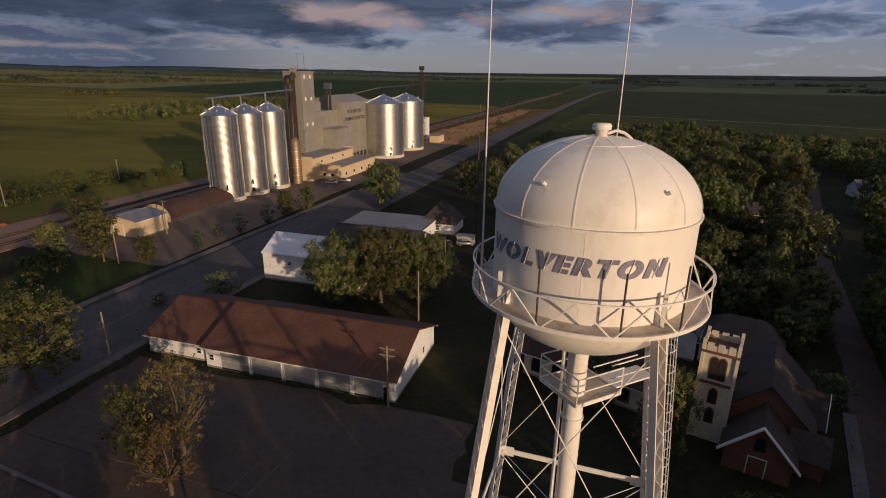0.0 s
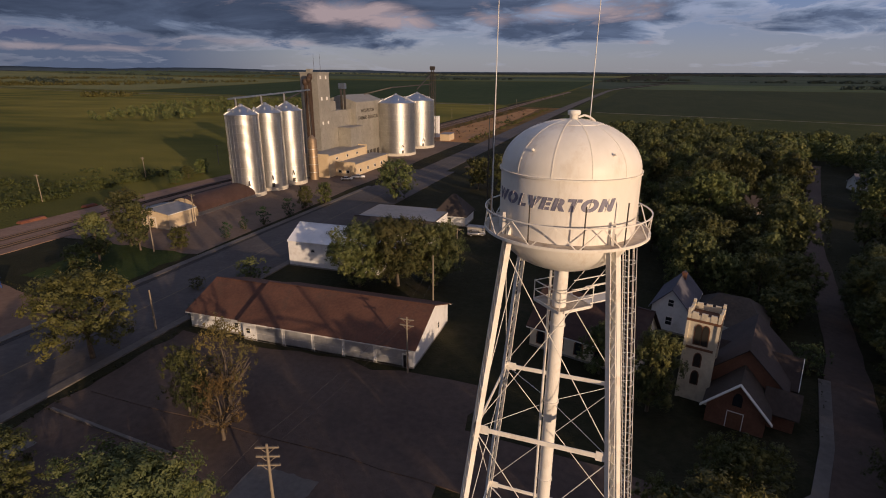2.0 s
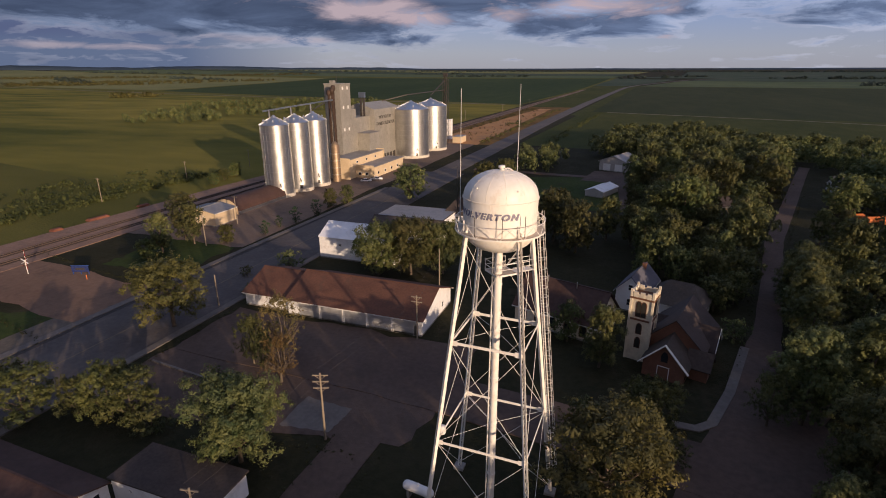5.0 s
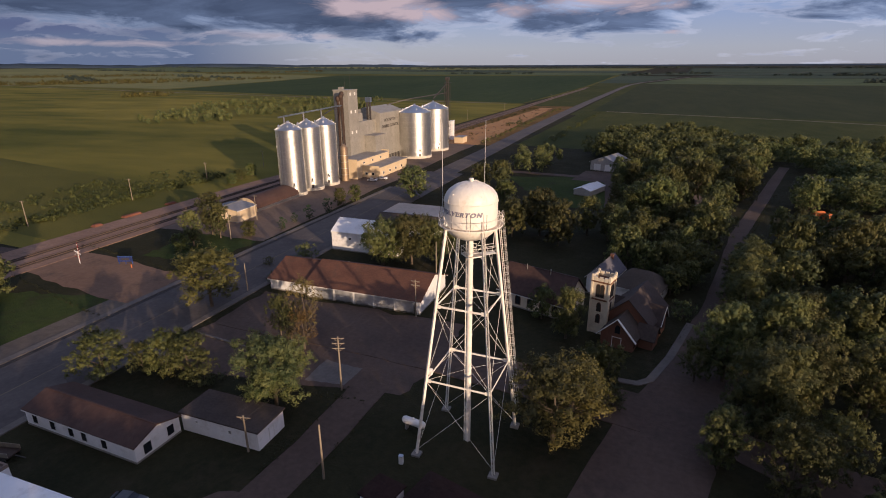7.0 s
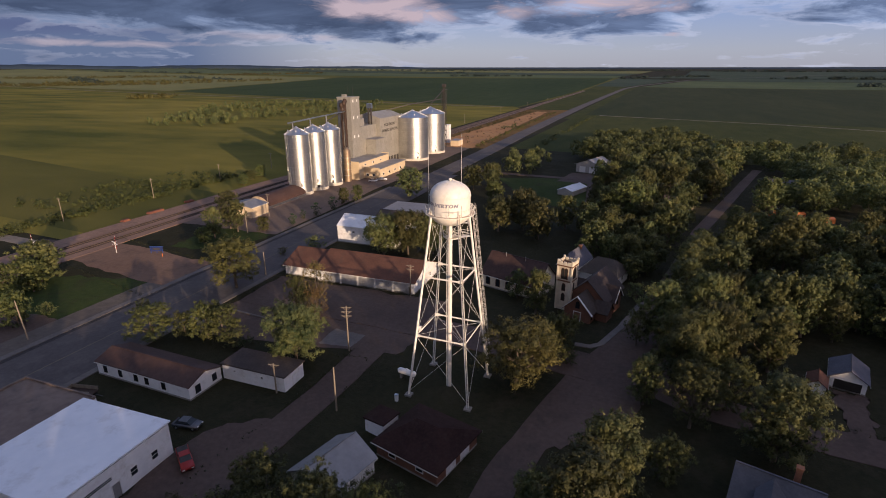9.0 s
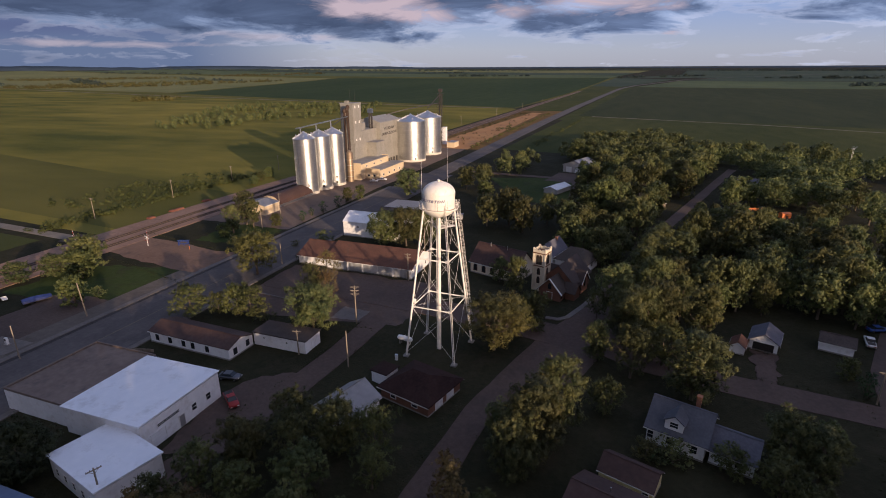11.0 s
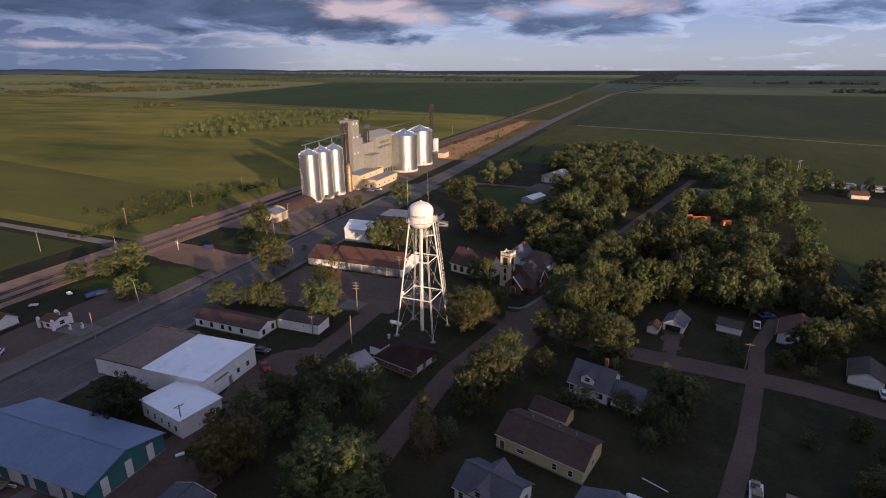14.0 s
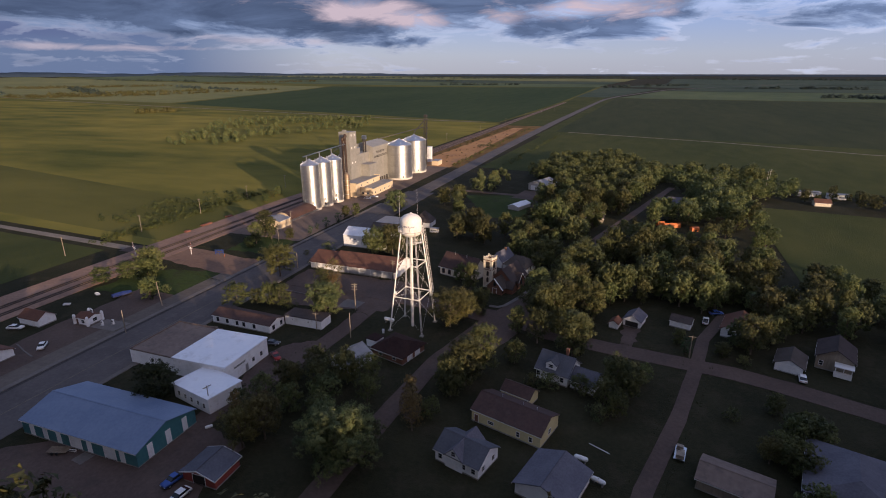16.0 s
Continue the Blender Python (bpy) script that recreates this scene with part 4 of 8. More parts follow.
    part("siren", lathe([(0, 12.2), (0.3, 12.25), (0.38, 12.5), (0.3, 12.8), (0.36, 13.0), (0.1, 13.15), (0, 13.15)], 14, -h + 0.3, -h + 0.35), M["trim_white"], t, "white siren housing")
    return t


water_tower()

# ---- grain elevator ----
def grain_bin(x, y, r, eave, apex, label, panels=36, plinth=1.3):
    t = thing("grain_bin", label, "grain bin", x, y, 0, group="grain bins of the elevator")
    part("plinth", lathe([(r + 0.25, 0), (r + 0.25, plinth), (r - 0.3, plinth), (r - 0.3, 0)], 48, smooth=False), M["pale_concrete"], t, "pale concrete base ring")
    part("shell", lathe([(r, plinth), (r, eave)], 72), M["galv"], t, "corrugated galvanised steel wall")
    top = 0.9
    roof = part("roof", lathe([(r + 0.25, eave - 0.08), (r + 0.25, eave), (top, apex - 0.2), (top, apex - 0.28), (r, eave - 0.12)], 48, smooth=False), M["galv_flat"], t, "conical sheet steel roof")
    for k in range(24):
        a = 2 * math.pi * k / 24
        c, s = math.cos(a), math.sin(a)
        part("roof_rib", beam(bmesh.new(), ((r + 0.2) * c, (r + 0.2) * s, eave + 0.05), (top * c, top * s, apex - 0.15), 0.08, 0.1), M["galv_flat"], roof)
    part("peak_cap", lathe([(0, apex + 0.5), (0.5, apex + 0.45), (0.55, apex + 0.1), (1.0, apex - 0.15), (1.0, apex - 0.3), (0, apex - 0.3)], 16), M["galv_flat"], roof)
    for k in range(10):
        a = 2 * math.pi * (k + 0.4) / 10
        c, s = math.cos(a), math.sin(a)
        q = 0.72 * r
        z = eave + (apex - eave) * (r - q) / (r - top)
        part("roof_vent", rods(((q * c, q * s, z), (q * c, q * s, z + 0.5), 0.28), ((q * c, q * s, z + 0.5), (q * c + 0.3 * c, q * s + 0.3 * s, z + 0.6), 0.3)), M["galv_flat"], roof)
    mesh = None
    for k in range(panels):
        a = 2 * math.pi * k / panels
        if mesh is None:
            mesh = mesh_from("stiffener", boxes((r + 0.01, -0.045, plinth, r + 0.07, 0.045, eave - 0.1)), M["galv"])
        o = part("stiffener", mesh, None, t)
        o.rotation_euler = (0, 0, a)
    bm = bmesh.new()
    for z in [plinth + (eave - plinth) * k / 9 for k in range(1, 9)]:
        hoop(bm, r + 0.02, z, 0.05, 0.06, 60)
    part("sheet_joint", bm, M["galv_flat"], t)
    # door hatch and auger tube
    a = math.radians(-50)
    c, s = math.cos(a), math.sin(a)
    part("discharge_spout", rods(((r * c, r * s, plinth + 4.2), ((r + 2.0) * c, (r + 2.0) * s, plinth + 3.6), 0.2), (((r + 2.0) * c, (r + 2.0) * s, plinth + 3.6), ((r + 2.1) * c, (r + 2.1) * s, plinth + 3.0), 0.2)), M["dark_steel"], t)
    part("hatch", box_at(r + 0.06, a, plinth + 0.9, 0.5, 0.7), M["dark_steel"], t)
    ladder = bmesh.new()
    a = math.radians(-25)
    c, s = math.cos(a), math.sin(a)
    for o in (-0.2, 0.2):
        rod(ladder, ((r + 0.25) * c - o * s, (r + 0.25) * s + o * c, plinth + 1.5), ((r + 0.25) * c - o * s, (r + 0.25) * s + o * c, eave + 0.6), 0.03, n=5)
    z = plinth + 1.5
    while z < eave:
        rod(ladder, ((r + 0.25) * c + 0.2 * s, (r + 0.25) * s - 0.2 * c, z), ((r + 0.25) * c - 0.2 * s, (r + 0.25) * s + 0.2 * c, z), 0.02, n=4)
        z += 0.6
    part("ladder", ladder, M["galv_flat"], t)
    return t


def box_at(r, a, z, w, h):
    bm = bmesh.new()
    box(bm, -0.06, -w, -h, 0.06, w, h, Matrix.Translation((r * math.cos(a), r * math.sin(a), z)) @ Matrix.Rotation(a, 4, "Z"))
    return bm


TALL = "tall shiny galvanised steel grain bin with conical roof"
BIN_A, BIN_B, BIN_C = (-116.6, 123.6), (-115.6, 135.2), (-114.6, 146.6)
for bx, by in (BIN_A, BIN_B, BIN_C):
    grain_bin(bx, by, 5.3, 27.0, 29.9, TALL, 24)
WIDE = "wide shiny galvanised steel grain bin with conical roof"
grain_bin(-107.4, 232.7, 9.7, 26.2, 30.2, WIDE, 44, 1.4)
grain_bin(-107.7, 264.0, 9.7, 26.2, 30.2, WIDE, 44, 1.4)

# conveyor bridge over the tall bins
cv = thing("conveyor_bridge", "grey steel conveyor bridge above the tall grain bins", "conveyor")
part("trough", beam(bmesh.new(), (-117.5, 119, 32.0), (-116.5, 166, 33.8), 0.55, 0.5), M["galv_flat"], cv, "closed grey steel trough")
for f in (0.08, 0.38, 0.68):
    x, y, z = -117.5 + 3 * f, 119 + 41 * f, 32.0 + 1.6 * f
    part("drop_spout", rods(((x, y, z), (x, y, 29.8), 0.3)), M["galv_flat"], cv)
    bm = bmesh.new()
    for o in (-0.8, 0.8):
        beam(bm, (x + o, y, 28.5), (x + o * 0.4, y, z), 0.12, 0.12)
    part("trestle", bm, M["dark_steel"], cv)

# headhouse block
el = thing("grain_elevator", "weathered grey steel clad grain elevator with tall headhouse", "grain elevator")
part("headhouse_tower", boxes((-124.5, 172.5, 0, -116.5, 182, 40.0)), M["elev_steel"], el, "tall plain grey headhouse")
part("parapet", boxes((-124.65, 172.35, 40.0, -116.35, 182.15, 40.6)), M["elev_steel"], el)
part("work_block", boxes((-131, 182, 0, -116.8, 201, 24.5)), M["elev_steel"], el)
part("step_block", boxes((-129, 182, 24.5, -118.5, 190, 28.5)), M["elev_steel"], el)


def gabled(x0, y0, x1, y1, eave, ridge, axis="Y"):
    """A solid block under a gable."""
    bm = bmesh.new()
    if axis == "Y":
        sec = [(x0, 0), (x1, 0), (x1, eave), ((x0 + x1) / 2, ridge), (x0, eave)]
        ends = [[bm.verts.new((x, y, z)) for x, z in sec] for y in (y0, y1)]
    else:
        sec = [(y0, 0), (y1, 0), (y1, eave), ((y0 + y1) / 2, ridge), (y0, eave)]
        ends = [[bm.verts.new((x, y, z)) for y, z in sec] for x in (x0, x1)]
    n = len(sec)
    bm.faces.new(ends[0])
    bm.faces.new(ends[1][::-1])
    for k in range(n):
        bm.faces.new((ends[0][k], ends[0][(k + 1) % n], ends[1][(k + 1) % n], ends[1][k]))
    return finish(bm)


part("storage_block", gabled(-132, 201, -114, 231, 27.5, 30.5), M["elev_steel"], el, "big grey storage block with gabled top")
part("dust_house", boxes((-116.7, 188, 0, -110.5, 199, 17.1)), M["elev_steel"], el)
part("dust_roof", boxes((-117.0, 187.6, 17.1, -110.1, 199.4, 17.4)), M["roof_grey"], el)
for z in (15, 20, 25, 30, 35, 38.5):
    for y in (175, 179.3):
        if (z + y) % 2 > 0.6:
            w = part("window", boxes((-116.52, y - 0.55, z - 0.7, -116.42, y + 0.55, z + 0.7)), M["trim_white"], el)
            part("pane", boxes((-116.45, y - 0.4, z - 0.5, -116.40, y + 0.4, z + 0.5)), M["trim_white"], w)
for y in (211, 215, 219, 223):
    part("bay_door", boxes((-114.05, y - 1.4, 0, -113.9, y + 1.4, 4.2)), M["dark_steel"], el)
for z, x in ((40.9, -121.0), (40.9, -118.0)):
    part("mast", rods(((x, 178, z - 0.4), (x, 178, z + 6.5), 0.07, 0.04)), M["dark_steel"], el)
part("roof_hoist", boxes((-123, 175, 40.5, -121, 177, 41.8)), M["elev_steel"], el)
# legs and spouting between tower and bins
for k, (x, y) in enumerate(((-118.2, 166.0), (-116.8, 166.4), (-117.4, 168.4))):
    leg = part("elevator_leg", boxes((x - 0.45, y - 0.35, 0, x + 0.45, y + 0.35, 36.0 + k)), M["leg_brown"], el, "brown boxed elevator leg")
    part("head_section", lathe([(0, 35.5 + k), (0.8, 35.6 + k), (1.1, 36.6 + k), (0.9, 37.8 + k), (0, 38.1 + k)], 10, x, y), M["leg_brown"], leg)
part("small_leg", boxes((-119.5, 196.4, 24.4, -118.7, 197.2, 33.5)), M["dark_steel"], el)
part("small_leg", boxes((-117.9, 196.4, 24.4, -117.1, 197.2, 33.5)), M["dark_steel"], el)
part("leg_head", boxes((-119.8, 195.9, 33.5, -116.8, 197.7, 36.0)), M["galv_flat"], el, "pale sheet steel head")
part("spout", rods(((-117.5, 166, 34), (-115, 148, 31), 0.25), ((-117.5, 166, 33), (-111, 157, 16), 0.2)), M["dark_steel"], el)


def wall_text(body, size, x, y, z, name, parent):
    cu = bpy.data.curves.new(name, "FONT")
    cu.body, cu.size, cu.align_x, cu.extrude, cu.offset = body, size, "CENTER", 0.03, 0.03
    ob = bpy.data.objects.new(name, cu)
    scene.collection.objects.link(ob)
    bpy.context.view_layer.update()
    me = bpy.data.meshes.new_from_object(ob.evaluated_get(bpy.context.evaluated_depsgraph_get()))
    bpy.data.objects.remove(ob)
    me.materials.clear()
    me.materials.append(M["dark_steel"])
    o = new(name, me)
    o.parent = parent
    o.matrix_basis = Matrix.Translation((x, y, z)) @ Matrix(((0, 0, 1), (1, 0, 0), (0, 1, 0))).to_4x4()
    return o


wall_text("WOLVERTON", 2.3, -113.96, 213, 22.6, "lettering", el)
wall_text("FARMERS", 2.3, -113.96, 207.6, 19.4, "lettering", el)
wall_text("ELEVATOR", 2.3, -113.96, 218.6, 19.4, "lettering", el)

dt = thing("drying_silo", "slim rust-brown steel drying silo beside the tall bins", "silo", -110.5, 155.5)
part("shell", lathe([(1.9, 0), (1.9, 15.5), (0.6, 17.2), (0, 17.3)], 24), M["rust_steel"], dt)
for z in (3, 6, 9, 12):
    part("band", hoop(bmesh.new(), 1.95, z, 0.12, 0.15, 24), M["galv_flat"], dt)

# leg tower and gallery at the wide bins
lt = thing("leg_tower", "dark steel lattice leg tower above the wide bins", "steel tower", -106, 286)
bm = bmesh.new()
for sx in (-1.5, 1.5):
    for sy in (-1.5, 1.5):
        beam(bm, (sx, sy, 0), (sx, sy, 41), 0.18, 0.18)
part("frame", bm, M["dark_steel"], lt)
for k in range(10):
    z0, z1 = k * 4.1, k * 4.1 + 4.1
    bm = bmesh.new()
    for a, b in (((-1.5, -1.5), (1.5, -1.5)), ((1.5, -1.5), (1.5, 1.5)), ((1.5, 1.5), (-1.5, 1.5)), ((-1.5, 1.5), (-1.5, -1.5))):
        beam(bm, (*a, z0), (*b, z1), 0.12, 0.12)
        beam(bm, (*a, z1), (*b, z1), 0.12, 0.12)
    part("bracing", bm, M["dark_steel"], lt)
part("elevator_leg", boxes((-0.8, -0.25, 0, -0.3, 0.25, 42.5), (0.3, -0.25, 0, 0.8, 0.25, 42.5)), M["dark_steel"], lt)
part("head", boxes((-1.4, -0.8, 42.5, 1.4, 0.8, 44.6)), M["dark_steel"], lt)
part("work_deck", boxes((-2.4, -2.2, 40.9, 2.4, 2.2, 41.1)), M["dark_steel"], lt)
gl = thing("conveyor_gallery", "dark steel conveyor gallery from elevator to wide bins", "conveyor")
for a, b in (((-122, 226, 30.3), (-110, 233, 33.5)), ((-110, 233, 33.5), (-107, 286, 34.5)), ((-106, 286, 41), (-107.7, 264, 32))):
    part("trough", beam(bmesh.new(), a, b, 0.45, 0.5), M["dark_steel"], gl)

# office and scale house
of = thing("elevator_office", "tan metal elevator office with grey roofs", "office building")
part("high_block", extrude_poly([(-116, 160), (-106.5, 160), (-106.5, 194), (-116, 194)], 0, 8.6), M["tan_metal"], of, "tan sheet metal upper block")
part("high_roof", boxes((-116.3, 160.4, 8.6, -106.2, 194.4, 8.9)), M["roof_grey"], of, "grey sheet roof")
part("parapet", boxes((-116.3, 159.7, 0, -106.2, 160.0, 9.4)), M["tan_metal"], of)
part("parapet", boxes((-116.3, 194.4, 0, -106.2, 194.7, 9.4)), M["tan_metal"], of)
part("low_block", boxes((-106.5, 166, 0, -98.0, 199, 4.9)), M["tan_metal"], of, "tan sheet metal front block")
part("low_roof", boxes((-106.45, 166.4, 4.9, -97.6, 199.4, 5.2)), M["roof_grey"], of, "grey sheet roof")
part("low_parapet", boxes((-106.45, 165.7, 0, -97.7, 166.0, 5.8)), M["tan_metal"], of)
for y in (171, 178, 185, 192):
    w = part("window", boxes((-98.0, y - 0.8, 1.2, -97.88, y + 0.8, 2.6)), M["trim_white"], of)
    part("pane", boxes((-97.90, y - 0.65, 1.35, -97.85, y + 0.65, 2.45)), M["glass"], w)
for y in (167, 176, 185):
    w = part("window", boxes((-106.5, y - 0.8, 6.4, -106.38, y + 0.8, 7.4)), M["trim_white"], of)
    part("pane", boxes((-106.40, y - 0.65, 6.5, -106.35, y + 0.65, 7.3)), M["glass"], w)
for x in (-104.5, -101):
    w = part("window", boxes((x - 0.8, 165.6, 1.2, x + 0.8, 165.7, 2.6)), M["trim_white"], of)
    part("pane", boxes((x - 0.65, 165.56, 1.35, x + 0.65, 165.62, 2.45)), M["glass"], w)

# ---- buildings ----
SIDES = {"S": (1, 0, 0, -1), "N": (-1, 0, 0, 1), "E": (0, 1, 1, 0), "W": (0, -1, -1, 0)}


def side_matrix(side, w, d):
    """Frame on one wall of a plan w by d about the origin: x along the wall to the right, y up, z outwards."""
    ax, ay, nx, ny = SIDES[side]
    off = d / 2 if side in "SN" else w / 2
    return Matrix(((ax, 0, nx, nx * off), (ay, 0, ny, ny * off), (0, 1, 0, 0), (0, 0, 0, 1)))


def window(parent, m, u, z, w, h, trim="trim_white", glass="glass", cross=True):
    bm = bmesh.new()
    t = 0.09
    for r in ((u - w / 2 - t, z - t, u + w / 2 + t, z), (u - w / 2 - t, z + h, u + w / 2 + t, z + h + t), (u - w / 2 - t, z, u - w / 2, z + h), (u + w / 2, z, u + w / 2 + t, z + h)):
        box(bm, r[0], r[1], -0.05, r[2], r[3], 0.07, m)
    if cross:
        box(bm, u - w / 2, z + h / 2 - 0.03, -0.04, u + w / 2, z + h / 2 + 0.03, 0.05, m)
    o = part("window", finish(bm), M[trim], parent)
    bm = bmesh.new()
    box(bm, u - w / 2, z, -0.05, u + w / 2, z + h, 0.025, m)
    part("pane", finish(bm), M[glass], o)
    return o


def door(parent, m, u, w, h, material="brown_trim", panels=0, name="door"):
    bm = bmesh.new()
    box(bm, u - w / 2, 0.05, -0.05, u + w / 2, h, 0.04, m)
    o = part(name, finish(bm), M[material], parent)
    bm = bmesh.new()
    for r in ((u - w / 2 - 0.1, 0.05, u - w / 2, h + 0.1), (u + w / 2, 0.05, u + w / 2 + 0.1, h + 0.1), (u - w / 2, h, u + w / 2, h + 0.1)):
        box(bm, r[0], r[1], -0.05, r[2], r[3], 0.08, m)
    part("door_frame", finish(bm), M["trim_white"], o)
    for k in range(1, panels):
        bm = bmesh.new()
        y = h * k / panels
        box(bm, u - w / 2, y - 0.02, 0.0, u + w / 2, y + 0.02, 0.055, m)
        part("panel_joint", finish(bm), M["trim_white"], o)
    return o


def gable_roof(parent, x0, y0, x1, y1, eave, ridge, axis, over, mat, thick=0.16, hip=0.0, label=""):
    """Two slopes with overhang; hip: metres by which the ridge is shortened at each end."""
    bm = bmesh.new()
    if axis == "X":
        hw = (y1 - y0) / 2
        f = lambda u, v, z: (u, v, z)
        a0, a1, c = x0 - over, x1 + over, (y0 + y1) / 2
    else:
        hw = (x1 - x0) / 2
        f = lambda u, v, z: (v, u, z)
        a0, a1, c = y0 - over, y1 + over, (x0 + x1) / 2
    slope = (ridge - eave) / hw
    e = eave - slope * over
    w = hw + over
    for top in (0, 1):
        dz = thick * top
        v = [bm.verts.new(f(*p)) for p in ((a0, c - w, e + dz), (a1, c - w, e + dz), (a1 - hip, c, ridge + dz), (a0 + hip, c, ridge + dz), (a0, c + w, e + dz), (a1, c + w, e + dz))]
        bm.faces.new((v[0], v[1], v[2], v[3]))
        bm.faces.new((v[3], v[2], v[5], v[4]))
        if hip:
            bm.faces.new((v[0], v[3], v[4]))
            bm.faces.new((v[1], v[5], v[2]))
        if top:
            hi = v
        else:
            lo = v
    loop = (0, 1, 5, 4) if hip else (0, 1, 2, 5, 4, 3)
    for k in range(len(loop)):
        i, j = loop[k], loop[(k + 1) % len(loop)]
        bm.faces.new((lo[i], lo[j], hi[j], hi[i]))
    return part("roof", finish(bm), M[mat], parent, label)


def ridge_cap(roof, x0, y0, x1, y1, ridge, axis, over, mat):
    c = ((y0 + y1) / 2) if axis == "X" else ((x0 + x1) / 2)
    a, b = ((x0 - over, c), (x1 + over, c)) if axis == "X" else ((c, y0 - over), (c, y1 + over))
    part("ridge_cap", beam(bmesh.new(), (*a, ridge + 0.18), (*b, ridge + 0.18), 0.3 if axis == "X" else 0.06, 0.06 if axis == "X" else 0.3), M[mat], roof)


def house(name, label, cat, x0, y0, x1, y1, eave, ridge, axis, wall, roof, over=0.4, wins=(), doors=(), hip=0.0, chimney=None, fascia="trim_white", roof_label="", rz=0.0, cross=True):
    """wins: (side, u, z, w, h); doors: (side, u, w, h, material, panels)."""
    w, d = x1 - x0, y1 - y0
    t = thing(name, label, cat, (x0 + x1) / 2, (y0 + y1) / 2, 0, rz)
    X0, Y0, X1, Y1 = -w / 2, -d / 2, w / 2, d / 2
    body = part("wall", boxes((X0, Y0, 0, X1, Y1, eave)) if hip else gabled(X0, Y0, X1, Y1, eave, ridge, axis), M[wall], t)
    part("foundation", boxes((X0 - 0.04, Y0 - 0.04, -0.1, X1 + 0.04, Y1 + 0.04, 0.3)), M["concrete"], t)
    r = gable_roof(t, X0, Y0, X1, Y1, eave, ridge, axis, over, roof, hip=hip, label=roof_label)
    # fascia boards along the eaves
    hw = (d if axis == "X" else w) / 2
    sl = (ridge - eave) / hw * over
    for s in (-1, 1):
        if axis == "X":
            b = boxes((X0 - over, s * (hw + over) - 0.03, eave - sl - 0.12, X1 + over, s * (hw + over) + 0.03, eave - sl + 0.06))
        else:
            b = boxes((s * (hw + over) - 0.03, Y0 - over, eave - sl - 0.12, s * (hw + over) + 0.03, Y1 + over, eave - sl + 0.06))
        part("fascia", b, M[fascia], r)
    if not hip:
        ridge_cap(r, X0, Y0, X1, Y1, ridge, axis, over, roof)
    for side, u, z, ww, hh in wins:
        window(t, side_matrix(side, w, d), u, z, ww, hh, cross=cross)
    for side, u, ww, hh, mm, pn in doors:
        door(t, side_matrix(side, w, d), u, ww, hh, mm, pn)
    if chimney:
        cx, cy, cz = chimney
        part("chimney", boxes((cx - 0.35, cy - 0.35, eave, cx + 0.35, cy + 0.35, cz), (cx - 0.42, cy - 0.42, cz, cx + 0.42, cy + 0.42, cz + 0.15)), M["brick"], t)
    return t


def flat_building(name, label, cat, x0, y0, x1, y1, h, wall, roof, parapet=0.4, fall=0.0, wins=(), doors=(), rim=None, rz=0.0):
    w, d = x1 - x0, y1 - y0
    t = thing(name, label, cat, (x0 + x1) / 2, (y0 + y1) / 2, 0, rz)
    X0, Y0, X1, Y1 = -w / 2, -d / 2, w / 2, d / 2
    part("wall", boxes((X0, Y0, 0, X1, Y1, h)), M[wall], t)
    if parapet:
        p = 0.25
        part("parapet", boxes((X0, Y0, h, X1, Y0 + p, h + parapet), (X0, Y1 - p, h, X1, Y1, h + parapet), (X0, Y0 + p, h, X0 + p, Y1 - p, h + parapet), (X1 - p, Y0 + p, h, X1, Y1 - p, h + parapet)), M[rim or wall], t)
        part("roof", boxes((X0 + p, Y0 + p, h, X1 - p, Y1 - p, h + 0.12)), M[roof], t)
    else:
        bm = bmesh.new()
        v = box(bm, X0 - 0.25, Y0 - 0.25, h, X1 + 0.25, Y1 + 0.25, h + 0.22)
        for k in v:
            k.co.z += fall * (k.co.x - X0) / w
        part("roof", bm, M[roof], t)
    for side, u, z, ww, hh in wins:
        window(t, side_matrix(side, w, d), u, z, ww, hh)
    for side, u, ww, hh, mm, pn in doors:
        door(t, side_matrix(side, w, d), u, ww, hh, mm, pn)
    return t


# long garage with overhead doors
gdoors = [("S", u, 4.6, 2.8, "door_steel", 2) for u in (-9.5, -4.4, 0.7, 5.8, 10.9)]
house("storage_garage", "long white metal garage with brown roof on gravel lot", "garage", -50.5, 35, -22, 51, 3.3, 6.4, "X", "white_siding", "roof_brown", 0.5,
      wins=[("S", -13.3, 1.2, 0.7, 0.8), ("E", 3, 1.3, 0.8, 0.9)], doors=gdoors + [("S", 13.2, 0.95, 2.1, "white_wall", 0)])
house("garage_extension", "white lower garage end with brown roof at the street", "garage", -61.5, 36, -50.6, 51, 2.9, 5.7, "X", "white_siding", "roof_brown", 0.5,
      wins=[("S", 3.5, 1.2, 0.7, 0.8), ("W", 0, 1.2, 1.6, 1.1)], doors=[("W", -4, 0.95, 2.1, "brown_trim", 0)])
# white store
house("store_building", "white painted two-storey store with pale roof", "store", -63, 66.5, -42, 77, 5.6, 8.3, "X", "white_wall", "roof_white", 0.15, wins=[("S", -4.5, 3.6, 0.8, 0.6), ("W", -2, 3.4, 0.9, 1.3), ("W", 2, 3.4, 0.9, 1.3)], doors=[("W", 0, 1.1, 2.2, "brown_trim", 0)])
flat_building("shop_building", "low white shop with grey tar roof behind trees", "shop", -62, 97, -40, 111, 3.7, "white_wall", "roof_grey", 0.15, wins=[("S", -3, 1.3, 1.1, 1.2)], rim="roof_dark")
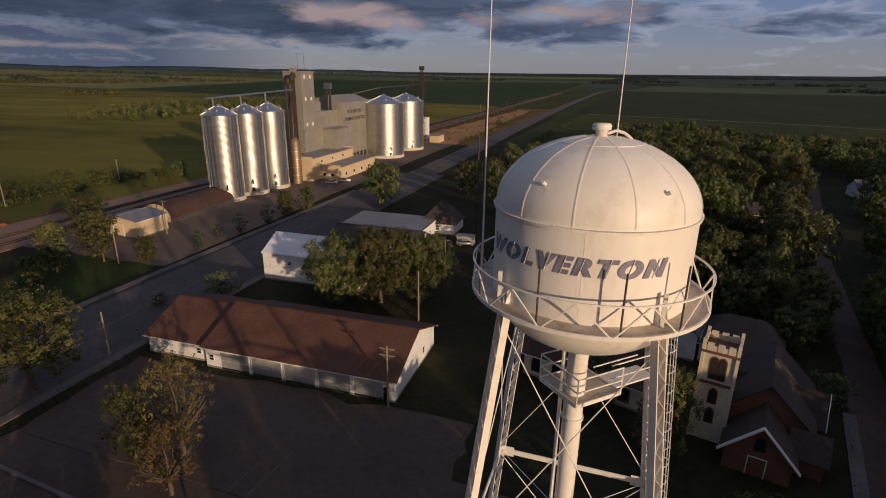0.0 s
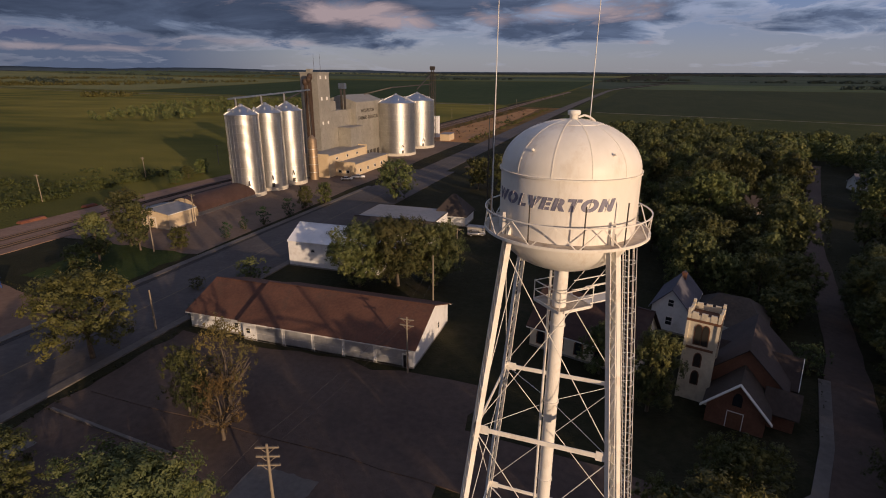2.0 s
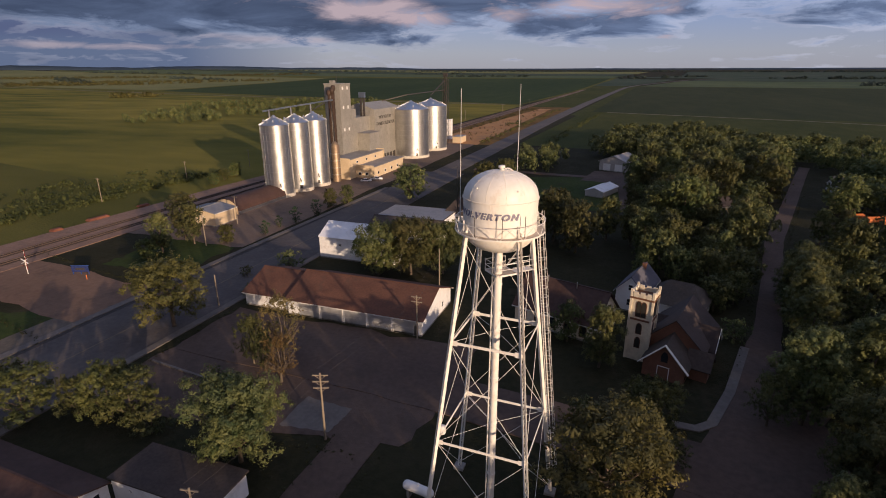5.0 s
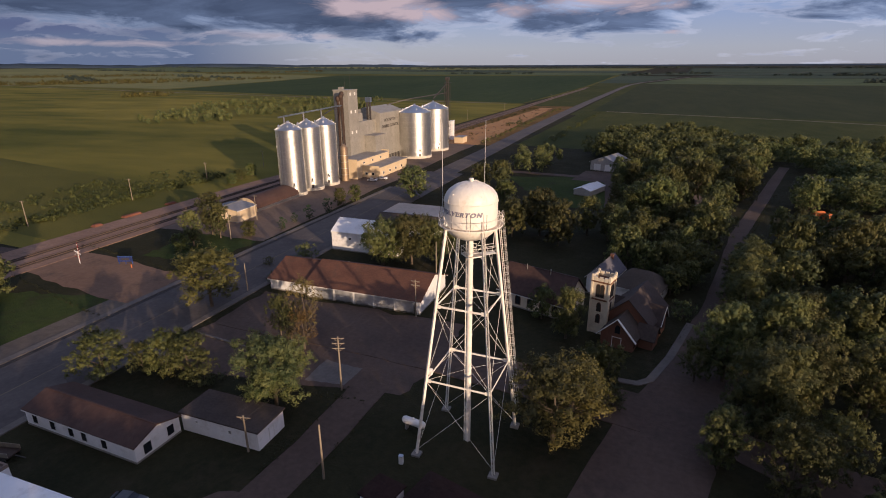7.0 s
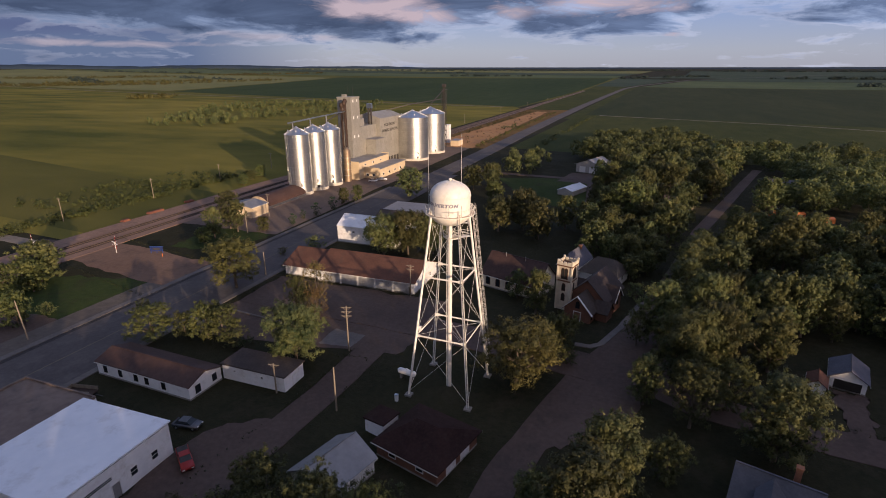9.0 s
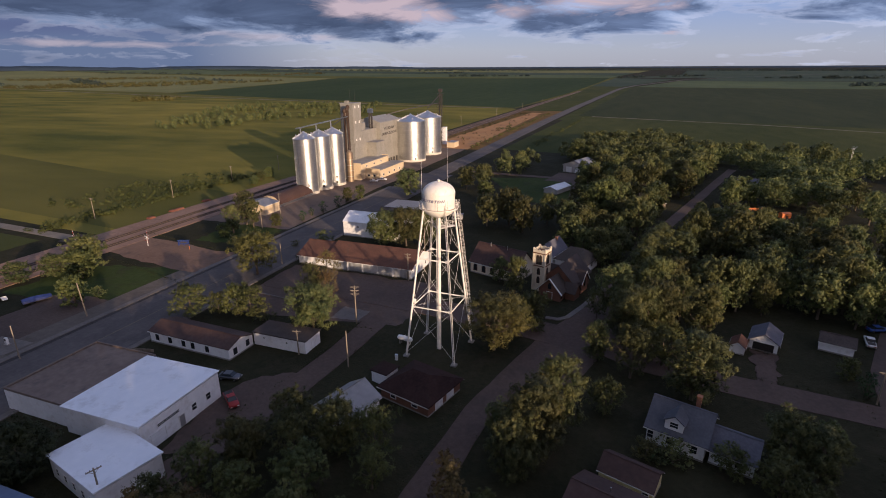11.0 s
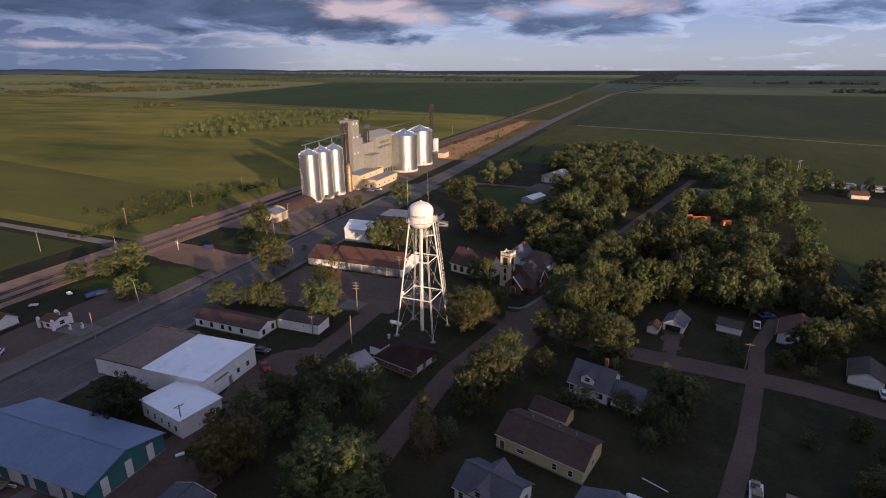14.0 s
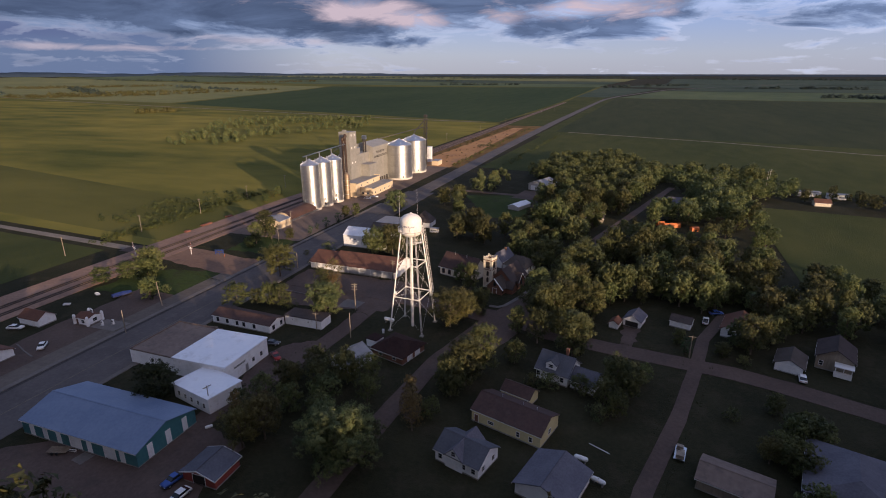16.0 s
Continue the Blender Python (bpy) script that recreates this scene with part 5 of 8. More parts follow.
house("shop_house", "low white shop with dark gable roof", "shop", -60, 88.5, -38, 96.8, 3.0, 4.9, "X", "white_wall", "roof_dark", 0.5, wins=[("E", 0, 1.2, 1.0, 1.1), ("E", 2.4, 1.2, 1.0, 1.1)])
house("small_house", "small house with steep dark pointed roof", "house", -44, 108, -35, 117, 3.2, 8.0, "X", "white_siding", "roof_dark", 0.4, hip=4.4, wins=[("S", 0, 1.2, 1.0, 1.2)])
flat_building("camper_trailer", "dull grey boxy trailer parked on gravel", "trailer", -32.5, 101.5, -28.2, 103.5, 2.0, "shade_grey_siding", "roof_grey", 0, 0)

# long white hall and its annexe
house("long_hall", "long white stucco hall with brown roof", "hall", -63.2, -19.6, -40.3, -12.3, 2.7, 3.9, "X", "white_wall", "roof_rust", 0.3, rz=-2, cross=False,
      wins=[("S", u, 0.75, 1.1, 1.5) for u in (-9.3, -5.4, -1.4, 1.3, 5.4)] + [("E", -1.8, 0.6, 1.2, 1.6), ("E", 2.0, 0.8, 1.1, 1.5)])
flat_building("hall_annexe", "white stucco annexe with dark flat roof", "annexe", -40.2, -12.2, -26.6, -6.5, 3.0, "white_wall", "roof_dark", 0, 0.0, wins=[("S", 2, 1.7, 0.5, 0.4), ("S", -4, 1.9, 0.4, 0.3)], doors=[("E", 0, 0.9, 2.1, "white_wall", 0)])

# shops with white and tar roofs
flat_building("shop_building", "white shop with flat brown tar roof and low parapet", "shop", -66.8, -47.3, -50.3, -29, 4.1, "white_wall", "roof_tar", 0.45, rim="roof_tar", wins=[("W", 0, 1, 2, 1.6)])
flat_building("shop_building", "white shop with broad white membrane roof", "shop", -50.2, -48.2, -32.8, -31, 5.1, "white_wall", "roof_white", 0, 0.35,
              wins=[("E", u, 1.5, 1.0, 1.2) for u in (2.2, 5.6)] + [("E", -3.2, 3.2, 4.5, 0.5)], doors=[("E", -0.6, 1.1, 2.3, "roof_grey", 0), ("E", -5.5, 2.8, 2.5, "white_wall", 4)])
flat_building("shop_building", "lower white block building with white membrane roof", "shop", -41.1, -58.1, -26.9, -48.7, 3.9, "white_wall", "roof_white", 0, 0.3, rz=-13,
              wins=[("S", u, 1.2, 0.8, 1.2) for u in (-5, -2.4, 0.2, 2.8, 5.2)] + [("E", 1.5, 1.2, 0.8, 1.2)])

# blue steel hall
bh = house("steel_hall", "teal and white striped steel hall with blue-grey roof", "hall", -63.2, -79, -29, -63, 3.7, 6.0, "X", "teal_metal", "roof_blue", 0.35,
           doors=[("S", -0.5, 3.4, 3.0, "white_wall", 5), ("S", 9.5, 3.2, 3.0, "white_wall", 5)])
for u in (-14.0, -9.8, -5.6, 3.6, 13.0):
    bm = bmesh.new()
    box(bm, u - 0.75, 0.3, 0.0, u + 0.75, 3.65, 0.03, side_matrix("S", 34.2, 16))
    part("white_panel", finish(bm), M["white_siding"], bh)
for u in (-4.6, 0.2, 4.8):
    bm = bmesh.new()
    box(bm, u - 0.7, 0.3, 0.0, u + 0.7, 3.7, 0.03, side_matrix("E", 34.2, 16))
    part("white_panel", finish(bm), M["white_siding"], bh)

# shed with red wall
rs = house("shed", "weathered shed with blue-grey roof and red walls", "shed", -17.5, -78.5, -9.5, -71.5, 2.4, 3.6, "Y", "red_wall", "roof_slate", 0.4, doors=[("S", 0, 3.0, 2.4, "dark", 0)])
for sy in (-3.95, 3.95):
    bm = bmesh.new()
    for sx in (-1, 1):
        beam(bm, (0, sy, 3.62), (sx * 4.45, sy, 2.28), 0.08, 0.28)
    part("barge_board", bm, M["trim_white"], rs, "white gable board")
# brown cabin and small grey house
house("brown_house", "low house with dark brown hipped roof", "house", -2.9, -22.4, 8.1, -12.0, 2.6, 4.7, "X", "brick", "roof_maroon", 0.6, hip=4.2, rz=-15, wins=[("S", -2.5, 1.0, 1.2, 1.1), ("S", 2.5, 1.0, 1.2, 1.1)], doors=[("E", 1.8, 2.2, 2.2, "white_wall", 0), ("E", -1.8, 2.2, 2.2, "white_wall", 0)])
flat_building("lean_to", "pale lean-to with flat roof beside the brown house", "shed", -7.9, -17.0, -4.1, -13.4, 2.4, "white_wall", "roof_maroon", 0, 0.2, rz=-15)
house("grey_house", "small house with worn grey sheet roof", "house", -11.1, -31.7, -3.7, -23.1, 2.7, 4.9, "Y", "white_siding", "roof_grey", 0.4, wins=[("E", 0, 1.0, 0.9, 1.1), ("S", 2, 1.0, 0.9, 1.1)], doors=[("E", 2.2, 0.9, 2.1, "white_wall", 0)], rz=-16)

# church with crenellated tower, standing askew to the highway
ch = thing("church", "brick church with cream crenellated tower and dark roofs", "church", 18.3, 34.2, 0, -16)
part("nave", gabled(-4.2, 5.5, 4.6, 17, 4.0, 8.2, "Y"), M["brick"], ch, "red brick nave")
gable_roof(ch, -4.2, 5.5, 4.6, 17, 4.0, 8.2, "Y", 0.5, "roof_dark")
part("transept", gabled(-4.9, 8.6, 5.6, 13.6, 3.2, 6.0, "X"), M["brick"], ch, "red brick transept")
gable_roof(ch, -4.9, 8.6, 5.6, 13.6, 3.2, 6.0, "X", 0.4, "roof_dark")
part("porch_wing", gabled(-3.0, 0.4, 3.2, 6.0, 2.7, 6.0, "Y"), M["brick"], ch, "red brick porch wing")
gable_roof(ch, -3.0, 0.4, 3.2, 6.0, 2.7, 6.0, "Y", 0.5, "roof_dark")
part("side_porch", gabled(3.4, 3.2, 6.0, 6.8, 2.3, 4.2, "X"), M["brick"], ch)
gable_roof(ch, 3.0, 3.2, 6.0, 6.8, 2.3, 4.2, "X", 0.4, "roof_dark")
for x0, y, z0, z1, half in ((0.1, -0.13, 6.2, 2.25, 3.75),):
    bm = bmesh.new()
    for s in (-1, 1):
        beam(bm, (x0, y, z0), (x0 + s * half, y, z1), 0.5, 0.12)
    part("barge_board", bm, M["trim_white"], ch, "white gable board")
for xe, yc, z0, z1, half in ((6.05, 11.1, 6.1, 2.9, 2.9),):
    bm = bmesh.new()
    for s in (-1, 1):
        beam(bm, (xe, yc, z0), (xe, yc + s * half, z1), 0.08, 0.2)
    part("barge_board", bm, M["trim_white"], ch, "white gable board")
tx, ty, tw = -5.1, 5.7, 1.72
tower = part("bell_tower", boxes((tx - tw, ty - tw, 0, tx + tw, ty + tw, 11.0)), M["stucco"], ch, "square cream stucco bell tower")
for z, o, h in ((7.2, 0.14, 0.3), (10.9, 0.18, 0.32)):
    part("string_course", boxes((tx - tw - o, ty - tw - o, z, tx + tw + o, ty + tw + o, z + h)), M["brown_trim"], tower, "brown moulding band")
for sx in (-1, 1):
    for sy in (-1, 1):
        part("corner_pier", boxes((tx + sx * tw - 0.17, ty + sy * tw - 0.17, 0, tx + sx * tw + 0.17, ty + sy * tw + 0.17, 12.5)), M["stucco"], tower)
for k in range(-1, 2):
    for s in (-1, 1):
        part("merlon", boxes((tx + k * 1.05 - 0.34, ty + s * tw - 0.14, 11.2, tx + k * 1.05 + 0.34, ty + s * tw + 0.14, 12.1)), M["stucco"], tower)
        part("merlon", boxes((tx + s * tw - 0.14, ty + k * 1.05 - 0.34, 11.2, tx + s * tw + 0.14, ty + k * 1.05 + 0.34, 12.1)), M["stucco"], tower)
for sx, sy in ((0, -1), (1, 0), (-1, 0), (0, 1)):
    part("parapet", boxes((tx - tw, ty + sy * tw - 0.1, 11.2, tx + tw, ty + sy * tw + 0.1, 11.8) if sy else (tx + sx * tw - 0.1, ty - tw, 11.2, tx + sx * tw + 0.1, ty + tw, 11.8)), M["stucco"], tower)


def lancet(parent, m, u, z, w, h, mat="glass", trim="brown_trim"):
    """A pointed arch opening with its frame."""
    pts = [(-w / 2, 0), (w / 2, 0), (w / 2, h - w * 0.8)]
    for k in range(1, 6):
        a = k / 5
        pts.append((w / 2 * (1 - a ** 1.6), h - w * 0.8 + w * 0.8 * math.sin(a * math.pi / 2)))
    left = [(-x, y) for x, y in pts[3:-1][::-1]] + [(-w / 2, h - w * 0.8)]
    pts += left

    def slab(grow, z0, z1):
        bm = bmesh.new()
        lo = [bm.verts.new((u + x * grow, z + (y - h / 2) * (1 + (grow - 1) * w / h) + h / 2, z0)) for x, y in pts]
        hi = [bm.verts.new((u + x * grow, z + (y - h / 2) * (1 + (grow - 1) * w / h) + h / 2, z1)) for x, y in pts]
        bm.faces.new(lo[::-1])
        bm.faces.new(hi)
        for k in range(len(pts)):
            j = (k + 1) % len(pts)
            bm.faces.new((lo[k], lo[j], hi[j], hi[k]))
        bmesh.ops.transform(bm, matrix=m, verts=bm.verts)
        return finish(bm)
    o = part("window", slab(1.3, -0.05, 0.05), M[trim], parent)
    part("pane", slab(1.0, -0.05, 0.075), M[mat], o)


for side in "SEWN":
    m = Matrix.Translation((tx, ty, 0)) @ side_matrix(side, 2 * tw, 2 * tw)
    lancet(tower, m, -0.40, 7.9, 0.72, 2.6, "dark")
    lancet(tower, m, 0.40, 7.9, 0.72, 2.6, "dark")
    lancet(tower, m, 0, 4.9, 0.75, 1.8, "dark")
    lancet(tower, m, 0, 2.4, 0.75, 1.8, "dark")
for y in (6.8, 15.6):
    lancet(ch, Matrix.Translation((0.2, y, 0)) @ side_matrix("E", 8.8, 1), 0, 1.3, 1.0, 2.4)
lancet(ch, Matrix.Translation((0.35, 11.1, 0)) @ side_matrix("E", 10.5, 1), 0, 1.6, 1.2, 2.4)
for u in (-1.4, 1.4):
    lancet(ch, Matrix.Translation((0.1, 3.2, 0)) @ side_matrix("E", 6.2, 5.6), u - 0.6, 0.7, 0.7, 1.7)
lancet(ch, Matrix.Translation((0.1, 3.2, 0)) @ side_matrix("S", 6.2, 5.6), 0, 3.1, 1.0, 1.7)
door(ch, Matrix.Translation((0.1, 3.2, 0)) @ side_matrix("S", 6.2, 5.6), 0, 1.6, 2.2, "brown_trim")
# parish hall
hall = house("parish_hall", "hall with steep brown roof and arched windows", "hall", -6.4, 44.6, 9.6, 54.6, 3.7, 8.2, "X", "stucco", "roof_rust", 0.5, rz=-18)
for u in (-6.2, -3.2, -0.2, 2.8, 5.8):
    lancet(hall, side_matrix("S", 16, 10), u, 0.9, 1.1, 2.2)
for x in (-3.6, 2.2):
    part("roof_vent", rods(((x, -0.6, 7.7), (x, -0.6, 9.0), 0.09)), M["galv_flat"], hall)
house("white_house", "white frame house with blue-grey hipped roof behind the church", "house", 17.4, 57.0, 27.4, 66.5, 3.4, 6.4, "X", "white_siding", "roof_dark", 0.5, hip=3.4, wins=[("S", 3.5, 1.4, 0.9, 1.3), ("E", 0, 1.4, 0.9, 1.3)], rz=-16)
house("house_wing", "white gabled wing with dark roof and small upper window", "house", 11.6, 58.5, 17.2, 68.5, 4.4, 7.4, "Y", "white_siding", "roof_slate", 0.4, wins=[("S", 0, 4.6, 0.8, 1.1), ("S", 0, 1.4, 0.9, 1.3)], chimney=(0.3, 2.5, 8.0), rz=-16)

# houses of the residential streets
wh = house("white_house", "white cottage with grey cross-gabled roof and dark shutters", "house", 29.2, -57.6, 39.8, -49.6, 2.9, 5.2, "X", "white_siding", "roof_slate", 0.4,
           wins=[("S", u, 1.0, 0.9, 1.15) for u in (-4, -1.6, 1.8, 4.2)] + [("E", -2, 1.0, 0.9, 1.1), ("E", 2, 1.0, 0.9, 1.1)])
part("cross_gable", gabled(-2.6, -4.3, 1.6, 4.3, 3.0, 5.15, "Y"), M["white_siding"], wh)
gable_roof(wh, -2.6, -4.3, 1.6, 4.3, 3.0, 5.15, "Y", 0.3, "roof_slate")
wh.rotation_euler.z = radians(-16)
window(wh, Matrix.Translation((-0.5, 0, 0)) @ side_matrix("S", 4, 8.6), 0, 3.3, 0.9, 1.0)
yh = house("yellow_house", "long yellow ranch house with brown roof", "house", 32.8, -43.2, 50.4, -33.6, 3.2, 5.4, "X", "yellow_siding", "roof_rust", 0.3,
           wins=[("S", -3.6, 1.0, 1.5, 0.8), ("S", 3.4, 0.8, 0.8, 1.2), ("S", 6.5, 0.8, 0.8, 1.2), ("E", 0, 1.0, 1.2, 1.3)], doors=[("S", -7.5, 1.0, 2.1, "brown_trim", 0)])
for x in (-4, 1.5, 5):
    part("roof_vent", rods(((x, 1.2, 4.9), (x, 1.2, 5.7), 0.1)), M["galv_flat"], yh)
yh.rotation_euler.z = radians(-16)
house("small_garage", "small yellow garage with brown roof", "garage", 36.8, -30.45, 44.6, -25.55, 2.4, 3.9, "X", "yellow_siding", "roof_rust", 0.3, wins=[("S", 3, 1.0, 0.8, 0.8)], rz=-17)
hs = house("white_house", "white house with grey roof, dormer and brick chimney", "house", 44.0, -18.4, 52.8, -9.8, 3.3, 6.5, "X", "white_siding", "roof_slate", 0.5,
           wins=[("S", u, 1.1, 0.9, 1.3) for u in (-3.8, -0.8, 2.9)] + [("E", -1.2, 4.0, 0.8, 1.1), ("E", 2, 1.1, 0.9, 1.3)], chimney=(1.8, 1.5, 7.9))
part("dormer", gabled(-1.9, -4.0, 0.9, -0.5, 5.3, 6.3, "Y"), M["white_siding"], hs, "white dormer")
gable_roof(hs, -1.9, -4.0, 0.9, -0.3, 5.3, 6.3, "Y", 0.3, "roof_slate")
window(hs, Matrix.Translation((-0.5, 0.8, 0)) @ side_matrix("S", 2.8, 9.6), 0, 4.2, 1.2, 0.9)
hs.rotation_euler.z = radians(-16)
house("house_wing", "low grey-roofed wing of the white house", "house", 53.1, -20.1, 59.3, -13.1, 2.6, 4.6, "X", "white_siding", "roof_slate", 0.4, wins=[("S", 1, 1.0, 0.9, 1.1)], rz=-16)
g3 = house("garage", "white garage with open dark doorway and grey roof", "garage", 65.2, 22.6, 70.6, 29.4, 2.4, 4.1, "Y", "white_siding", "roof_slate", 0.4, doors=[("S", 0, 4.0, 2.0, "dark", 0)], rz=-16)
house("tool_shed", "small white shed with red-brown roof", "shed", 60.6, 19.6, 63.4, 23.6, 1.9, 2.9, "Y", "white_siding", "roof_brown", 0.3, doors=[("S", 0, 1.2, 1.9, "white_wall", 0)], rz=-16)
house("shed", "low pale shed with dark roof", "shed", 79.2, 26.8, 85.4, 31.8, 2.2, 3.4, "X", "white_siding", "roof_dark", 0.3, rz=-16)
house("garage", "white gabled garage beside gravel street", "garage", 105.7, 7.55, 112.3, 16.05, 2.5, 4.2, "Y", "white_siding", "roof_dark", 0.5, doors=[("S", 0, 4.8, 2.3, "white_wall", 4)], rz=-18)
ph = house("grey_house", "grey house with dark roof and white front porch", "house", 117, 12.5, 125.4, 23, 4.0, 6.6, "Y", "wood_grey", "roof_dark", 0.5, wins=[("W", 0, 1.2, 1, 1.3), ("S", -3, 1.2, 0.9, 1.3)], rz=-18)
part("porch_deck", boxes((0.2, -8.0, 0, 4.2, -5.2, 0.5)), M["trim_white"], ph, "white porch")
for x in (0.4, 2.2, 4.0):
    part("porch_post", boxes((x - 0.1, -7.9, 0.5, x + 0.1, -7.7, 3.0)), M["trim_white"], ph)
part("porch_roof", boxes((0.0, -8.3, 3.0, 4.4, -5.2, 3.2)), M["trim_white"], ph)
part("porch_wall", boxes((0.2, -7.95, 0.5, 4.2, -7.85, 1.4)), M["trim_white"], ph)
house("house", "white house with brown roof behind a leafy tree", "house", 94.5, 24, 103.5, 35, 3.0, 5.6, "Y", "white_siding", "roof_brown", 0.5, wins=[("S", -2, 1.1, 1, 1.2), ("S", 2, 1.1, 1, 1.2)], rz=-16)
house("grey_garage", "long building with worn grey-brown roof", "garage", 80.5, -48.5, 93, -40.5, 2.5, 3.8, "X", "wood_grey", "roof_tar", 0.4, rz=-16)
house("ranch_house", "low house with broad blue-grey hipped roof", "house", 101, -46, 117, -28, 2.8, 5.6, "Y", "white_siding", "roof_slate", 0.6, hip=5.0, rz=-16)
house("house", "house with plain grey-blue roof beside white tanks", "house", 47.5, -61.5, 58.5, -50.5, 2.8, 4.8, "Y", "white_siding", "roof_slate", 0.5, rz=-16)
# yard sheds beyond the street and barns at the edge of town
house("white_shed", "small white shed with brown roof beyond the street", "shed", -122.4, -41.2, -113.6, -35.4, 2.4, 4.2, "X", "white_wall", "roof_brown", 0.3, doors=[("S", 1, 2.2, 2.0, "white_wall", 0)])
gs = house("service_station", "small old white service station with brown roof", "service station", -105.2, -35.2, -99.4, -30.0, 2.3, 3.1, "X", "white_wall", "roof_brown", 0.1, doors=[("S", -1.6, 0.9, 2.0, "brown_trim", 0)], wins=[("S", 0.9, 0.9, 1.3, 1.0), ("E", 0, 0.9, 1.4, 1.1)])
for x, y in ((-2.9, -2.6), (2.9, -2.6), (2.9, 2.6), (-2.9, 2.6)):
    part("corner_tower", lathe([(0.0, 3.5), (0.25, 3.3), (0.5, 2.9), (0.5, 0.0)], 10, x, y, smooth=False), M["white_wall"], gs, "white corner turret")
structure("pavement", patch(((-98.6, -35.6), (-88.6, -35.2), (-88.2, -29.0), (-98.2, -29.4)), 0.125, 3, 3), M["paving"], "worn concrete apron before the service station", "pavement")
for x, y in ((-95.3, -33.4), (-92.8, -31.6)):
    fp = thing("fuel_pump", "old fuel pump on a concrete apron", "fuel pump", x, y, 0.12)
    part("cabinet", boxes((-0.35, -0.25, 0.1, 0.35, 0.25, 1.7)), M["trim_white"], fp)
    part("plinth", boxes((-0.6, -0.5, 0, 0.6, 0.5, 0.12)), M["concrete"], fp)
    part("dial", boxes((-0.28, -0.29, 1.05, 0.28, -0.25, 1.5)), M["dark_steel"], fp)
house("white_shed", "white house end with brown roof at the yard", "house", -111.5, -65, -102, -56, 2.4, 4.0, "X", "white_wall", "roof_brown", 0.4, wins=[("E", 0, 1, 1.2, 1)])
# walls of barn, lean-to and low shed are greyed in place of tree shade
house("barn", "large barn greyed for tree shade, with grey gable roof", "barn", -1.5, 219.5, 12.5, 236.5, 4.6, 7.2, "Y", "shade_grey_siding", "roof_grey", 0.5, doors=[("S", -3.2, 3.4, 3.4, "white_siding", 5), ("S", 2.6, 3.4, 3.4, "white_siding", 5)], wins=[("E", -4, 1.4, 1.6, 1.2), ("E", 2, 1.4, 1.2, 1.2)], rz=-20)
flat_building("barn_lean_to", "lean-to greyed for shade, with sloping roof, beside the barn", "shed", 13.8, 221.5, 18.6, 231.5, 3.0, "shade_grey_siding", "roof_grey", 0, -0.6, rz=-20)
house("white_shed", "low shed greyed for shade, with pale roof, by the barn", "shed", -2.8, 160.4, 4.4, 175, 2.3, 3.5, "Y", "shade_grey_siding", "roof_white", 0.2, rz=-20)

# arched metal store
qh = thing("arched_store", "low arched store with brown sheet roof", "storage building", -117.2, 107.2)
bm = bmesh.new()
prof = [(5.2 * math.cos(math.pi * k / 16), 1.0 + 4.0 * math.sin(math.pi * k / 16)) for k in range(17)]
ends = []
for y in (-13.2, 13.2):
    ends.append([bm.verts.new((x, y, z)) for x, z in prof])
for k in range(16):
    bm.faces.new((ends[0][k], ends[0][k + 1], ends[1][k + 1], ends[1][k]))
part("roof", finish(bm, True), M["roof_rust"], qh, "arched brown sheet roof")
ew = part("end_wall", extrude_poly([(x * 0.985, z * 0.985) for x, z in prof] + [(-5.1, 0), (5.1, 0)], -13.1, 13.1), M["tan_metal"], qh)
ew.rotation_euler = (math.pi / 2, 0, 0)
part("low_wall", boxes((-5.3, -13.2, 0, -5.1, 13.2, 1.1), (5.1, -13.2, 0, 5.3, 13.2, 1.1)), M["galv_flat"], qh, "low bare steel side wall")
house("tan_shed", "tan metal shed with pale grey roof", "shed", -120.5, 79.6, -108.5, 89.2, 4.2, 5.2, "Y", "tan_metal", "roof_grey", 0.3, doors=[("S", 0, 3, 3, "tan_metal", 4)])
flat_building("scale_house", "small tan scale house beside wide bins", "shed", -104.6, 296.5, -98.4, 307, 4.0, "tan_metal", "roof_grey", 0, 0.1)
flat_building("feed_tank_shed", "pale tall equipment shed behind wide bins", "shed", -115.4, 313, -111.6, 317, 13.5, "white_wall", "roof_white", 0, 0.1)

# houses along the far edge of town
house("house", "white house at the far edge of town", "house", 121, 278, 131, 287, 3.2, 6.2, "X", "white_siding", "roof_slate", 0.4, wins=[("S", -2, 1.2, 1, 1.2), ("S", 2, 1.2, 1, 1.2)])
house("house", "house with red-brown roof at the far edge of town", "house", 138, 270, 149, 279, 2.8, 5.0, "X", "white_siding", "roof_brown", 0.4, wins=[("S", 0, 1.1, 1.4, 1.1)])
for x, y in ((170, 262), (186, 258)):
    flat_building("mobile_home", "long white mobile home at the field edge", "mobile home", x, y, x + 13, y + 4.5, 3.0, "white_wall", "roof_grey", 0, 0.1, wins=[("S", u, 1.2, 1.0, 0.9) for u in (-4, 0, 4)])
house("garage", "low cream garage with brown roof at the field edge", "garage", 172, 232, 180.5, 238.5, 2.4, 4.2, "X", "stucco", "roof_brown", 0.4)
house("house", "grey house half hidden by trees", "house", 86, 196, 96, 206, 3.2, 6.2, "X", "white_siding", "roof_slate", 0.4, wins=[("S", 0, 1.2, 1.2, 1.2)])
house("house", "house with dark roof among the trees", "house", 40, 150, 51, 159, 2.4, 4.8, "X", "wood_grey", "roof_dark", 0.4, wins=[("S", 0, 1.2, 1.2, 1.2)])

